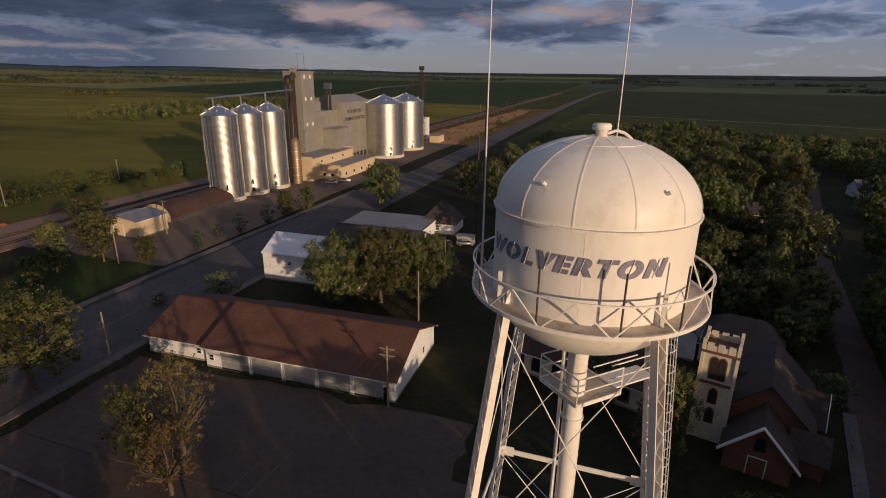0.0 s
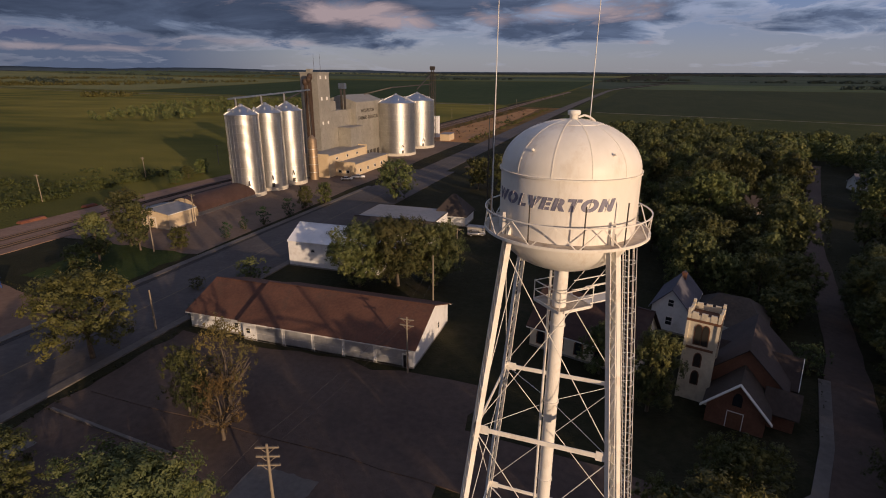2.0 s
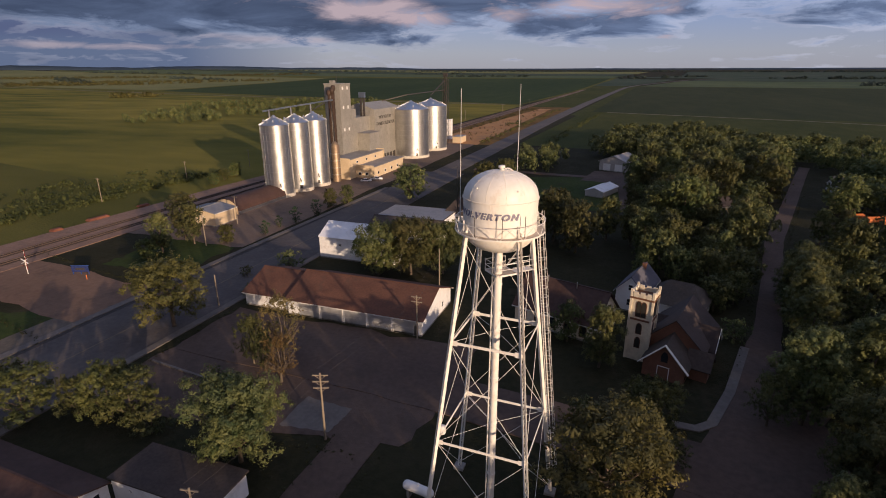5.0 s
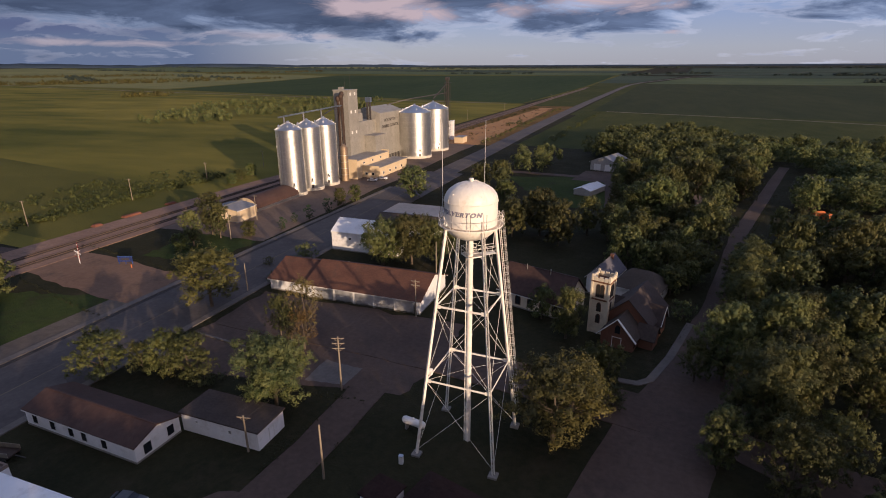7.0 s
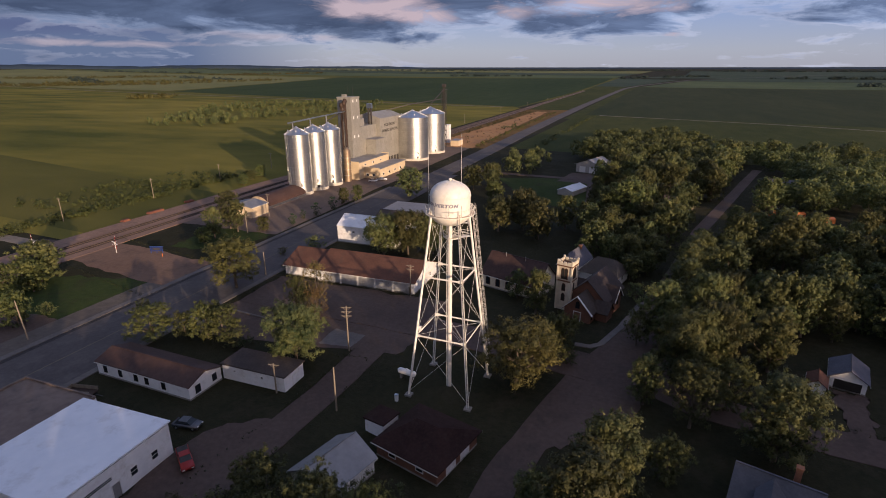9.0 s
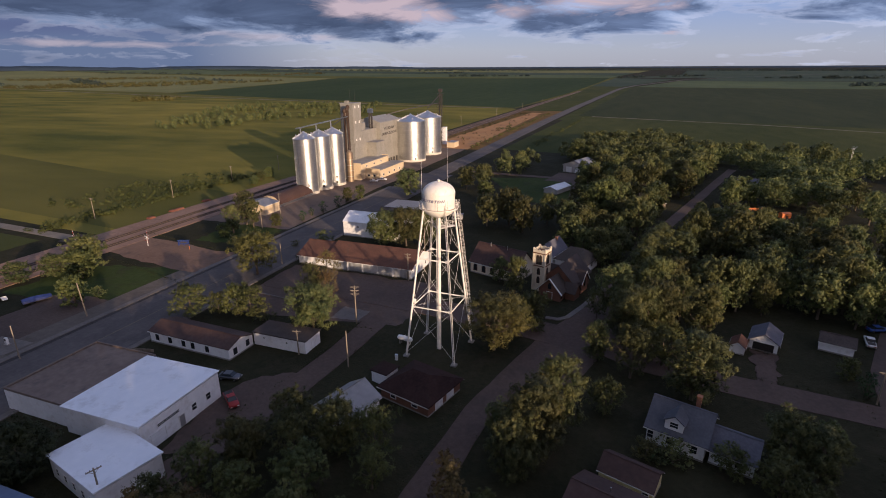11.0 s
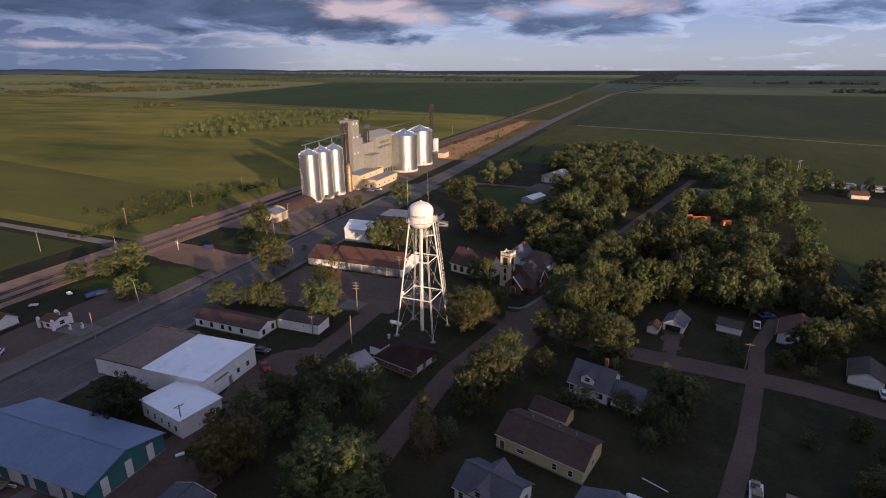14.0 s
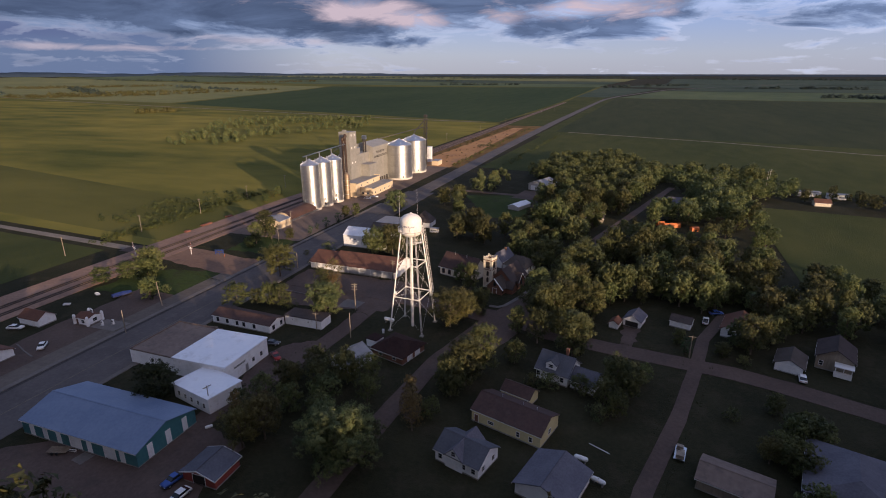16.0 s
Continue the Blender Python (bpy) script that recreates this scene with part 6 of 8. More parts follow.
# ---- trees ----
def leaf_cloud(seed, lumps, per, size, squash=0.8):
    """Many small leaves scattered through overlapping lumps (x, y, z, r), denser outside; returns vertices and faces."""
    rng = np.random.default_rng(seed)
    out = []
    for (x, y, z, r) in lumps:
        n = max(4, int(per * r * r))
        # tufts on the lump, then leaves on the tufts
        k = min(18, max(8, n // 26))
        d = rng.normal(size=(k, 3))
        d[:, 2] = d[:, 2] * 0.9 + 0.2
        d /= np.linalg.norm(d, axis=1)[:, None]
        c = d * (r * (0.5 + 0.85 * rng.random(k) ** 0.8))[:, None]
        pick = rng.integers(0, k, n)
        d = d[pick]
        off = rng.normal(size=(n, 3)) * r * 0.155 * np.array((1.0, 1.0, 1.35))
        p = np.array((x, y, z)) + (c[pick] + off) * np.array((1, 1, squash))
        nrm = d + off / (r * 0.155) * 0.55 + rng.normal(size=(n, 3)) * 0.25
        nrm[:, 2] += 0.2
        nrm /= np.linalg.norm(nrm, axis=1)[:, None]
        a = np.cross(nrm, rng.normal(size=(n, 3)))
        a /= np.linalg.norm(a, axis=1)[:, None]
        b = np.cross(nrm, a)
        s = size * (0.55 + 0.9 * rng.random(n))[:, None]
        out.append(np.stack([p - a * s - b * s * 0.5, p + a * s * 1.1, p - a * s * 0.2 + b * s * 0.75], 1).reshape(-1, 3))
    v = np.concatenate(out)
    return v, np.arange(len(v)).reshape(-1, 3)


def mesh_np(name, v, q, mat):
    me = bpy.data.meshes.new(name)
    me.from_pydata(v.tolist(), [], q.tolist())
    me.materials.append(mat)
    return me


def trunk_mesh(rng, h, r, crown_base, limbs=6, reach=0.5):
    bm = bmesh.new()
    pts = [Vector((0, 0, -0.1))]
    for k in range(1, 5):
        pts.append(Vector((rng.uniform(-0.25, 0.25) * k * 0.3, rng.uniform(-0.25, 0.25) * k * 0.3, h * 0.75 * k / 4)))
    for k in range(4):
        rod(bm, pts[k], pts[k + 1], r * (1 - k * 0.22), r * (1 - (k + 1) * 0.22), n=7, caps=False)
    for i in range(limbs):
        a = 2 * math.pi * (i + rng.random() * 0.6) / limbs
        z = crown_base * (0.75 + 0.5 * rng.random())
        o = Vector((0, 0, z))
        mid = o + Vector((math.cos(a), math.sin(a), 0.9)) * h * 0.2 * reach * 1.6
        tip = mid + Vector((math.cos(a + 0.4), math.sin(a + 0.4), 1.1)) * h * 0.17 * reach * 1.6
        rod(bm, o, mid, r * 0.42, r * 0.26, n=5, caps=False)
        rod(bm, mid, tip, r * 0.26, r * 0.08, n=5, caps=False)
        for s in (-1, 1):
            rod(bm, mid, mid + Vector((math.cos(a + 0.8 * s), math.sin(a + 0.8 * s), 0.7)) * h * 0.13, r * 0.16, r * 0.04, n=4, caps=False)
    return finish(bm)


def tree_kind(seed, h, r, base, n_lumps, per, leaf, mat, label, shape="round", limbs=6):
    """The first of a kind, parked at its own place until it is moved."""
    rng = random.Random(seed)
    t = thing("tree", label, "tree", group="trees of the town")
    part("trunk", trunk_mesh(rng, h, h * 0.022 + 0.06, base, limbs), M["bark"], t, "grey-brown trunk with limbs")
    lumps = []
    for i in range(n_lumps):
        f = (i + 0.5) / n_lumps
        z = base + (h - base) * f
        if shape == "round":
            w = r * math.sin(math.pi * (0.16 + 0.78 * f)) ** 0.7
        elif shape == "tall":
            w = r * math.sin(math.pi * (0.12 + 0.84 * f)) ** 0.9
        elif shape == "cone":
            w = r * (1.02 - f)
        else:
            w = r * (0.5 + 0.5 * f)
        m = 5 if shape == "cone" else 7
        for j in range(m):
            a = i * 2.4 + j * 2 * math.pi / m + rng.uniform(-0.5, 0.5)
            d = w * rng.uniform(0.35, 1.0) * (1.18 if rng.random() < 0.12 else 1.0)
            s = rng.uniform(0.18, 0.36) * r * (0.8 if shape == "cone" else 1.0)
            lumps.append((d * math.cos(a), d * math.sin(a), min(z + rng.uniform(-0.09, 0.09) * h, h - s * 0.7), max(s, 0.28)))
    v, q = leaf_cloud(seed, lumps, per, leaf)
    part("crown", mesh_np("crown", v, q, M[mat]), None, t)
    return t


# near kinds with fine leaves, far kinds (capitals) with fewer and larger ones
KINDS = {}
HEIGHT = {}
for key, seed, h, r, base, n, per, leaf, mat, label, shape, limbs in (
        ("a", 1, 11.0, 5.0, 2.4, 8, 270, 0.14, "leaf", "leafy green shade tree with rounded crown", "round", 6),
        ("b", 2, 12.5, 5.6, 2.8, 9, 240, 0.145, "leaf", "broad leafy green tree with uneven crown", "round", 6),
        ("c", 3, 13.0, 4.2, 2.4, 10, 270, 0.14, "leaf", "tall leafy green tree with oval crown", "tall", 6),
        ("d", 4, 10.0, 4.6, 2.4, 7, 105, 0.14, "leaf_olive", "thin olive-green tree with open crown", "round", 8),
        ("e", 5, 9.0, 4.0, 1.8, 7, 200, 0.14, "leaf_olive", "olive-green tree with rounded crown", "round", 6),
        ("A", 11, 11.0, 5.0, 2.4, 8, 75, 0.24, "leaf", "leafy green shade tree with rounded crown", "round", 5),
        ("B", 12, 12.5, 5.6, 2.8, 9, 66, 0.25, "leaf", "broad leafy green tree with uneven crown", "round", 5),
        ("C", 13, 13.0, 4.2, 2.4, 10, 75, 0.24, "leaf", "tall leafy green tree with oval crown", "tall", 5),
        ("D", 14, 10.0, 4.6, 2.0, 8, 80, 0.22, "leaf_olive", "thin olive-green tree with open crown", "round", 6),
        ("E", 15, 9.0, 4.0, 1.4, 8, 95, 0.22, "leaf_olive", "olive-green tree with rounded crown", "round", 5),
        ("k", 18, 9.0, 4.4, 0.6, 8, 210, 0.15, "leaf_deep", "dense dark green rounded tree", "round", 6),
        ("f", 6, 10.5, 3.0, 0.8, 11, 120, 0.16, "leaf_dark", "dark green conifer with pointed top", "cone", 4),
        ("g", 7, 10.0, 3.6, 2.6, 7, 75, 0.12, "leaf_brown", "half-bare tree with thin brownish twigs", "tall", 22),
        ("h", 17, 10.0, 4.8, 3.4, 8, 150, 0.14, "leaf_dry", "dull brownish-olive tree with thin open crown", "round", 10),
        ("s", 8, 3.2, 2.0, 0.4, 4, 260, 0.10, "leaf", "low rounded green shrub", "round", 5),
        ("t", 9, 4.2, 1.4, 0.5, 5, 280, 0.10, "leaf_dark", "small dark green street tree", "tall", 5),
        ("r", 10, 9.0, 3.0, 0.8, 10, 130, 0.14, "leaf_brown", "brownish conifer with pointed top", "cone", 4)):
    KINDS[key] = tree_kind(seed, h, r, base, n, per, leaf, mat, label, shape, limbs)
    HEIGHT[key] = h
used = set()


def plant(kind, x, y, h, spread=1.0, turn=None):
    k = h / HEIGHT[kind]
    a = random.uniform(0, 360) if turn is None else turn
    m = Matrix.Translation((x, y, 0)) @ Matrix.Rotation(radians(a), 4, "Z") @ Matrix.Diagonal((k * spread, k * spread, k, 1))
    if kind in used:
        return copy_thing(KINDS[kind], m @ Matrix.Diagonal((*[1 / s for s in KINDS[kind].scale], 1)))
    used.add(kind)
    KINDS[kind].matrix_basis = m
    return KINDS[kind]


random.seed(11)
# single trees: kind, x, y, height, spread
TREES = [
    ("b", -36, 63, 13.0, 0.95), ("a", -43, 60, 12.0, 1.0), ("b", -29, 66, 12.0, 0.9),
    ("h", -67.5, 23, 12.5, 1.15), ("e", -64.8, -5.5, 7.8, 1.2), ("e", -59, -2.4, 5.6, 0.9), ("e", -54.2, -1.2, 8.0, 0.95), ("e", -50, -1, 8.0, 0.95), ("s", -46, -2, 3.6, 1.2), ("b", -31.0, -2.5, 11.5, 1.0),
    ("g", -40, 19, 12.0, 0.8), ("g", -37, 14, 8.0, 1.0), ("d", -44.5, 17, 8.5, 0.7), ("d", -41, 15.5, 7.0, 0.6),
    ("c", -104, 55, 10.5, 0.95), ("c", -107, 66, 13, 1.05), ("c", -102, 64, 11, 0.8), ("e", -94, 68, 5, 1.0), ("e", -104, 50, 5, 1.1),
    ("s", -66, 57, 4.2, 1.2), ("s", -63.5, 40, 2.6, 1.0), ("s", -72, 49, 2.4, 1.0),
    ("t", -89, 78, 4.2, 1.0), ("t", -88, 92, 5.0, 1.0), ("t", -86, 101, 5.5, 1.0), ("e", -88, 113, 6.5, 0.8), ("e", -85, 120, 6.5, 0.8), ("t", -90, 86, 3.6, 1.0),
    ("b", -66, 133, 12.5, 1.0), ("a", -44, 158, 11, 0.9), ("b", -38, 168, 11, 0.9), ("c", -33, 150, 11, 0.9), ("e", -28, 135, 9, 0.9),
    ("b", -8, 100, 14, 0.95), ("a", -16, 96, 12, 0.9), ("b", -1, 92, 13, 0.9), ("a", -20, 110, 9, 1.0), ("e", -12, 120, 9, 1.0), ("c", 6, 106, 12, 0.9),
    ("c", 9, 35, 10.5, 0.85), ("e", 3, 42, 7, 0.8), ("h", 11.5, 3.5, 12, 1.15), ("h", 14, 11.0, 8.5, 1.0), ("e", 17.2, 21.5, 7.0, 1.0), ("e", 18.6, 14.5, 4.0, 1.1), ("e", 9, 13, 7, 0.8), ("s", 31, 52, 4, 1.0), ("e", 15, 22, 6, 0.9),
    ("c", 26, -27, 13.5, 1.05), ("c", 28.5, -20, 14, 0.9), ("a", 24, -33, 10, 0.8), ("a", 20, -24, 6, 1.0),
    ("c", 41.6, 50, 12, 1.05), ("c", 43.2, 60, 12.5, 1.05), ("b", 45.4, 70, 12, 0.95), ("c", 47, 79, 11.5, 1.05),
    ("b", 39, 15, 13, 0.8), ("c", 51, -2, 13.5, 1.15), ("a", 45, 22, 13, 0.8), ("c", 36, 29, 13.5, 0.95), ("d", 40, 2, 11, 0.9), ("c", 33, 6, 9, 0.9), ("e", 36, -12, 7, 0.9), ("c", 44, 33, 15, 0.9), ("c", 42.5, 18, 13, 0.9),
    ("c", 55, 25, 12.5, 0.95), ("c", 49, 40, 13, 0.9), ("e", 40, 40, 10, 0.9), ("d", 31.5, 27, 8, 0.8), ("e", 46, 9, 9, 0.9), ("e", 54, 11, 6, 0.8),
    ("c", 67, -19, 9.5, 1.0), ("a", 63.5, -16, 9, 0.9), ("e", 61, -24, 7, 1.0), ("e", 64, -28, 6, 0.9), ("e", 55, -21, 5, 1.1), ("s", 47, -21, 4, 1.2), ("s", 43, -21.5, 3.6, 1.1), ("e", 70, -10, 5, 1.0), ("s", 60, -30, 3.5, 1.2),
    ("b", 100, 16, 11.5, 0.95), ("e", 97, 19, 8, 0.9), ("d", 106, 24, 9, 0.9), ("e", 80.7, 15.7, 4.5, 0.9), ("e", 92, 12, 4, 1.2), ("s", 97, 9, 2.6, 1.2),
    ("b", 11.5, -66, 14, 1.05), ("a", 4, -60, 10, 0.9), ("e", 14, -59, 8, 0.9), ("e", -13.7, -35, 8, 0.95), ("a", -3.5, -37, 9.5, 0.85), ("d", 2.5, -36, 9, 0.8), ("b", -15.7, -45, 8.5, 0.85), ("e", -4, -47, 8, 1.0), ("d", -9, -41, 8, 0.95), ("e", -20, -50, 7, 0.9), ("d", 5, -42, 7, 0.9), ("e", -11, -52, 7, 1.0), ("a", -1, -54, 7.5, 0.9), ("s", -18, -39, 4, 1.2), ("s", 4, -50, 4, 1.2),
    ("h", -10, -62.5, 10.5, 0.85), ("r", -17.5, -62, 10, 0.95), ("h", -13, -66.5, 9, 0.9), ("g", -12, -59, 9, 0.9), ("e", -20.5, -57, 7, 0.8),
    ("r", 53.3, -64.5, 6.5, 0.5), ("r", 18.5, -45, 11, 1.0), ("r", 16.5, -42, 9.5, 1.0), ("g", 20, -49, 9, 0.8), ("e", 22, -43, 5, 1.0),
    ("k", -46, -58.2, 9.2, 1.0),
    ("b", -119.5, 8, 10.5, 1.15), ("e", -115, 3, 8, 1.1), ("e", -99, -11, 7.5, 1.0), ("e", -129, -6, 6, 1.3), ("e", -124, 1, 6.5, 1.2), ("e", -124, 12, 8, 0.9), ("s", -98, -5, 3, 1.0),
    ("e", 100, -14, 5, 0.9), ("s", 90, -20, 3, 1.0), ("d", 101, -26, 7, 0.9), ("e", 99, -50, 8, 1.0), ("d", 99.5, -36, 7.5, 1.0), ("e", 97, -31, 5.5, 1.1), ("h", 95, -34, 6, 1.0), ("d", 106, -24, 6, 1.2), ("d", 104, -22, 6, 1.0), ("t", 82, 10, 5, 1.0),
    ("c", 112, 30, 11, 0.95), ("a", 108, 40, 12, 0.9), ("c", 118, 36, 11, 0.9), ("b", 122, 42, 12, 0.9), ("c", 128, 33, 11, 0.9), ("e", 115, 47, 10, 0.9), ("c", 126, 52, 11, 0.9), ("a", 133, 40, 11, 0.9),
    ("c", 77, 153, 13, 1.0), ("b", 94, 159, 12.5, 0.95), ("a", 101, 128, 9.5, 0.9), ("c", 125, 147, 13, 1.0), ("c", 128, 172, 12, 1.0), ("d", 126, 132, 10, 0.9), ("e", 117, 160, 10, 1.0), ("a", 110, 140, 9, 0.9), ("e", 121, 122, 8, 0.9),
    ("f", 115, 52, 9, 1.0), ("e", -155, 130, 5, 1.0), ("e", -160, 150, 6, 1.0), ("d", -158, 140, 5, 1.0),
]
for k, x, y, h, s in TREES:
    # trees far from the whole walk carry the coarser leaves
    if k in "abcde" and (y > 85 or x > 72 or x < -92):
        k = k.upper()
    plant(k, x, y, h * 1.04, s * 1.0)

# groves: outline in plan, number, heights
STREET = [(14.5, -19), (22, 10), (31, 34), (38, 60), (44.5, 90), (51, 121), (60, 152), (71, 190), (81, 225), (92, 262)]
KEEP_OUT = [(-6, 205, 14, 235), (-8, 150, 8, 180), (12, 59, 25, 71), (61, 18, 72, 33), (76, 27, 88, 37), (55, 20, 63, 29), (92, 20, 106, 37), (102, 4, 114, 22), (113, 8, 128, 29), (70, 138, 100, 158), (-14, 190, 14, 208)]


def near_street(x, y, gap):
    for (ax, ay), (bx, by) in zip(STREET, STREET[1:]):
        f = max(0.0, min(1.0, ((x - ax) * (bx - ax) + (y - ay) * (by - ay)) / ((bx - ax) ** 2 + (by - ay) ** 2)))
        if math.hypot(x - ax - f * (bx - ax), y - ay - f * (by - ay)) < gap:
            return True
    return False


def inside(p, poly):
    c, j = False, len(poly) - 1
    for i in range(len(poly)):
        if (poly[i][1] > p[1]) != (poly[j][1] > p[1]) and p[0] < (poly[j][0] - poly[i][0]) * (p[1] - poly[i][1]) / (poly[j][1] - poly[i][1]) + poly[i][0]:
            c = not c
        j = i
    return c


planted = [(x, y) for _, x, y, _, _ in TREES]


def grove(poly, count, lo, hi, kinds, gap=5.5):
    xs, ys = [p[0] for p in poly], [p[1] for p in poly]
    done = 0
    for _ in range(count * 40):
        x, y = random.uniform(min(xs), max(xs)), random.uniform(min(ys), max(ys))
        if done >= count or not inside((x, y), poly) or near_street(x, y, 5.8):
            continue
        if any(a - 3 < x < c + 3 and b - 3 < y < d + 3 for a, b, c, d in KEEP_OUT):
            continue
        if any(math.hypot(x - a, y - b) < gap for a, b in planted):
            continue
        planted.append((x, y))
        plant(random.choice(kinds).upper(), x, y, random.uniform(lo, hi) * random.choice((0.68, 0.85, 1.0, 1.0, 1.15)), random.uniform(0.66, 0.98))
        done += 1


KEEP_OUT += [(74, 142, 102, 157), (57, 60, 66, 74), (118, 276, 134, 290), (136, 268, 152, 281), (84, 194, 98, 208), (38, 148, 54, 162)]
grove([(12, 80), (40, 74), (52, 125), (64, 160), (72, 195), (60, 215), (16, 205), (10, 180), (12, 130)], 84, 9, 14.5, "abcccde", 4.6)
grove([(45, 30), (58, 32), (76, 36), (92, 42), (112, 50), (118, 90), (100, 110), (74, 110), (62, 128), (50, 75)], 76, 8, 14, "abccced", 4.8)
grove([(20, 58), (38, 70), (42, 78), (14, 78)], 8, 8, 11, "abc", 5)
grove([(120, 45), (150, 50), (170, 75), (128, 82)], 14, 8, 12, "abc")


def woods(poly, count, lo, hi, seed, label, gap=6.0, leaf=0.42, per=22):
    """A stand of trees past counting, as one mesh of leaves and trunks."""
    rng = random.Random(seed)
    xs, ys = [p[0] for p in poly], [p[1] for p in poly]
    spots, lumps, tr = [], [], bmesh.new()
    for _ in range(count * 40):
        x, y = rng.uniform(min(xs), max(xs)), rng.uniform(min(ys), max(ys))
        if len(spots) >= count or not inside((x, y), poly) or near_street(x, y, 6.5):
            continue
        if any(a - 3 < x < c + 3 and b - 3 < y < d + 3 for a, b, c, d in KEEP_OUT) or any(math.hypot(x - a, y - b) < gap for a, b in spots):
            continue
        spots.append((x, y))
        h = rng.uniform(lo, hi)
        r = h * rng.uniform(0.30, 0.46)
        rod(tr, (x, y, -0.1), (x + rng.uniform(-0.4, 0.4), y, h * 0.7), 0.06 + h * 0.02, 0.06, n=5, caps=False)
        for k in range(22):
            f = (k + 0.5) / 22
            w = r * math.sin(math.pi * (0.18 + 0.74 * f)) ** 0.8
            a, d, s = k * 2.4 + rng.uniform(-0.5, 0.5), w * rng.uniform(0.3, 0.85), rng.uniform(0.28, 0.45) * r
            lumps.append((x + d * math.cos(a), y + d * math.sin(a), min(h * (0.22 + 0.78 * f), h - s * 0.7), s))
    v, q = leaf_cloud(seed, lumps, per, leaf)
    tr.verts.ensure_lookup_table()
    tv = np.array([p.co[:] for p in tr.verts])
    tf = [[p.index for p in f.verts] for f in tr.faces]
    tr.free()
    me = bpy.data.meshes.new("woods")
    n = len(v)
    me.from_pydata(np.concatenate([v, tv]).tolist(), [], q.tolist() + [[i + n for i in f] for f in tf])
    me.materials.append(M["leaf"])
    me.materials.append(M["bark"])
    me.polygons.foreach_set("material_index", [0] * len(q) + [1] * len(tf))
    return tagged(new("woods", me), label, "woods", kind="stuff")


woods([(-437, 321), (-352, 330), (-388, 430), (-306, 545), (-370, 720), (-500, 690), (-590, 630), (-519, 440)], 210, 5, 9, 60, "rows of young trees in the field", 6, 0.8, 7)
woods([(16, 225), (60, 215), (72, 195), (78, 200), (78, 262), (92, 297), (72, 322), (42, 376), (4, 342), (-8, 292), (-12, 262), (12, 255)], 170, 9, 14, 61, "stand of leafy trees behind the barn", 4.4)
woods([(74, 160), (100, 160), (130, 170), (128, 240), (104, 236), (88, 190)], 52, 8, 13, 62, "leafy trees between the gardens", 4.4)
woods([(100, 240), (150, 235), (165, 255), (168, 268), (112, 292), (72, 292), (70, 262)], 50, 8, 12.5, 63, "leafy trees along the edge of town", 6)
woods([(100, 292), (168, 290), (160, 318), (112, 330)], 24, 8, 13, 70, "leafy trees behind the last houses", 6)
woods([(165, 240), (240, 215), (250, 245), (170, 262)], 26, 5, 10, 64, "low trees at the field edge", 7)
woods([(-36, 190), (-20, 215), (-24, 260), (-40, 280), (-48, 240)], 16, 6, 9, 65, "leafy trees beside the highway", 5)
woods([(130, 15), (190, 10), (200, 60), (150, 60)], 26, 9, 13, 66, "leafy trees along the side street", 6)
# unseen trees added towards the low sun, beside and behind the walk, for shade
woods([(30, -94), (80, -78), (132, -52), (180, -40), (190, -110), (30, -125)], 120, 18, 23, 67, "unseen tall trees added to shade the town", 6, 0.6, 9)
woods([(-95, -113), (30, -103), (30, -145), (-95, -145)], 90, 20, 25, 68, "unseen tall trees added to shade the town", 6.5, 0.6, 9)
woods([(134, -45), (142, 8), (215, 0), (215, -60)], 60, 14, 18, 69, "unseen tall trees added to shade the town", 6.5, 0.6, 9)

# ---- poles, vehicles and small things ----
def utility_pole(x, y, h, arms=1, rz=0, lean=0.0, label="weathered wooden utility pole with crossarm"):
    t = thing("utility_pole", label, "utility pole", x, y, 0, rz, group="utility poles")
    part("pole", rods(((0, 0, -0.3), (lean, 0, h), 0.17, 0.11)), M["wood_grey"], t)
    for k in range(arms):
        z = h - 0.4 - 0.9 * k
        arm = part("crossarm", boxes((-1.0, -0.07, z, 1.0, 0.07, z + 0.13)), M["wood_grey"], t)
        for u in (-0.9, -0.45, 0.45, 0.9):
            part("insulator", rods(((u, 0, z + 0.14), (u, 0, z + 0.3), 0.045, 0.03), n=6), M["dark_steel"], arm)
        part("brace", rods(((-0.7, 0.05, z), (0, 0.05, z - 0.6), 0.03), ((0.7, 0.05, z), (0, 0.05, z - 0.6), 0.03), n=5), M["wood_grey"], arm)
    return t


utility_pole(-23.4, 4.6, 10.0, 3, 20)
utility_pole(-22.4, 33.8, 8.6, 2, 0)
utility_pole(-15.3, -13.6, 8.4, 0, label="bare weathered wooden pole")
utility_pole(-28.0, -12.8, 6.0, 1, 10)
utility_pole(-29, 80, 8, 1, 0)
utility_pole(-27, 58, 9, 0, label="bare weathered wooden pole")
utility_pole(-105, 85, 9, 1, 15)
utility_pole(-89.5, -15, 9, 0, lean=-0.9, label="leaning bare wooden pole")
utility_pole(-83.6, -34.8, 8.0, 0, label="bare weathered wooden pole")
utility_pole(-29.0, -58.4, 7.2, 1, 70)
utility_pole(83, 8, 7, 1, 0)
utility_pole(-98, 64, 9, 0, label="bare weathered wooden pole")
utility_pole(-66, 33, 7, 0, label="bare weathered wooden pole")
for k in range(9):
    utility_pole(-174 + 0.9 * k, 12 + 40 * k, 9.0, 1, 2, label="weathered pole of the line along the railway")
for k in range(6):
    utility_pole(-150 + 9 * k, 470 + 120 * k, 9.0, 1, 2, label="weathered pole of the line along the railway")


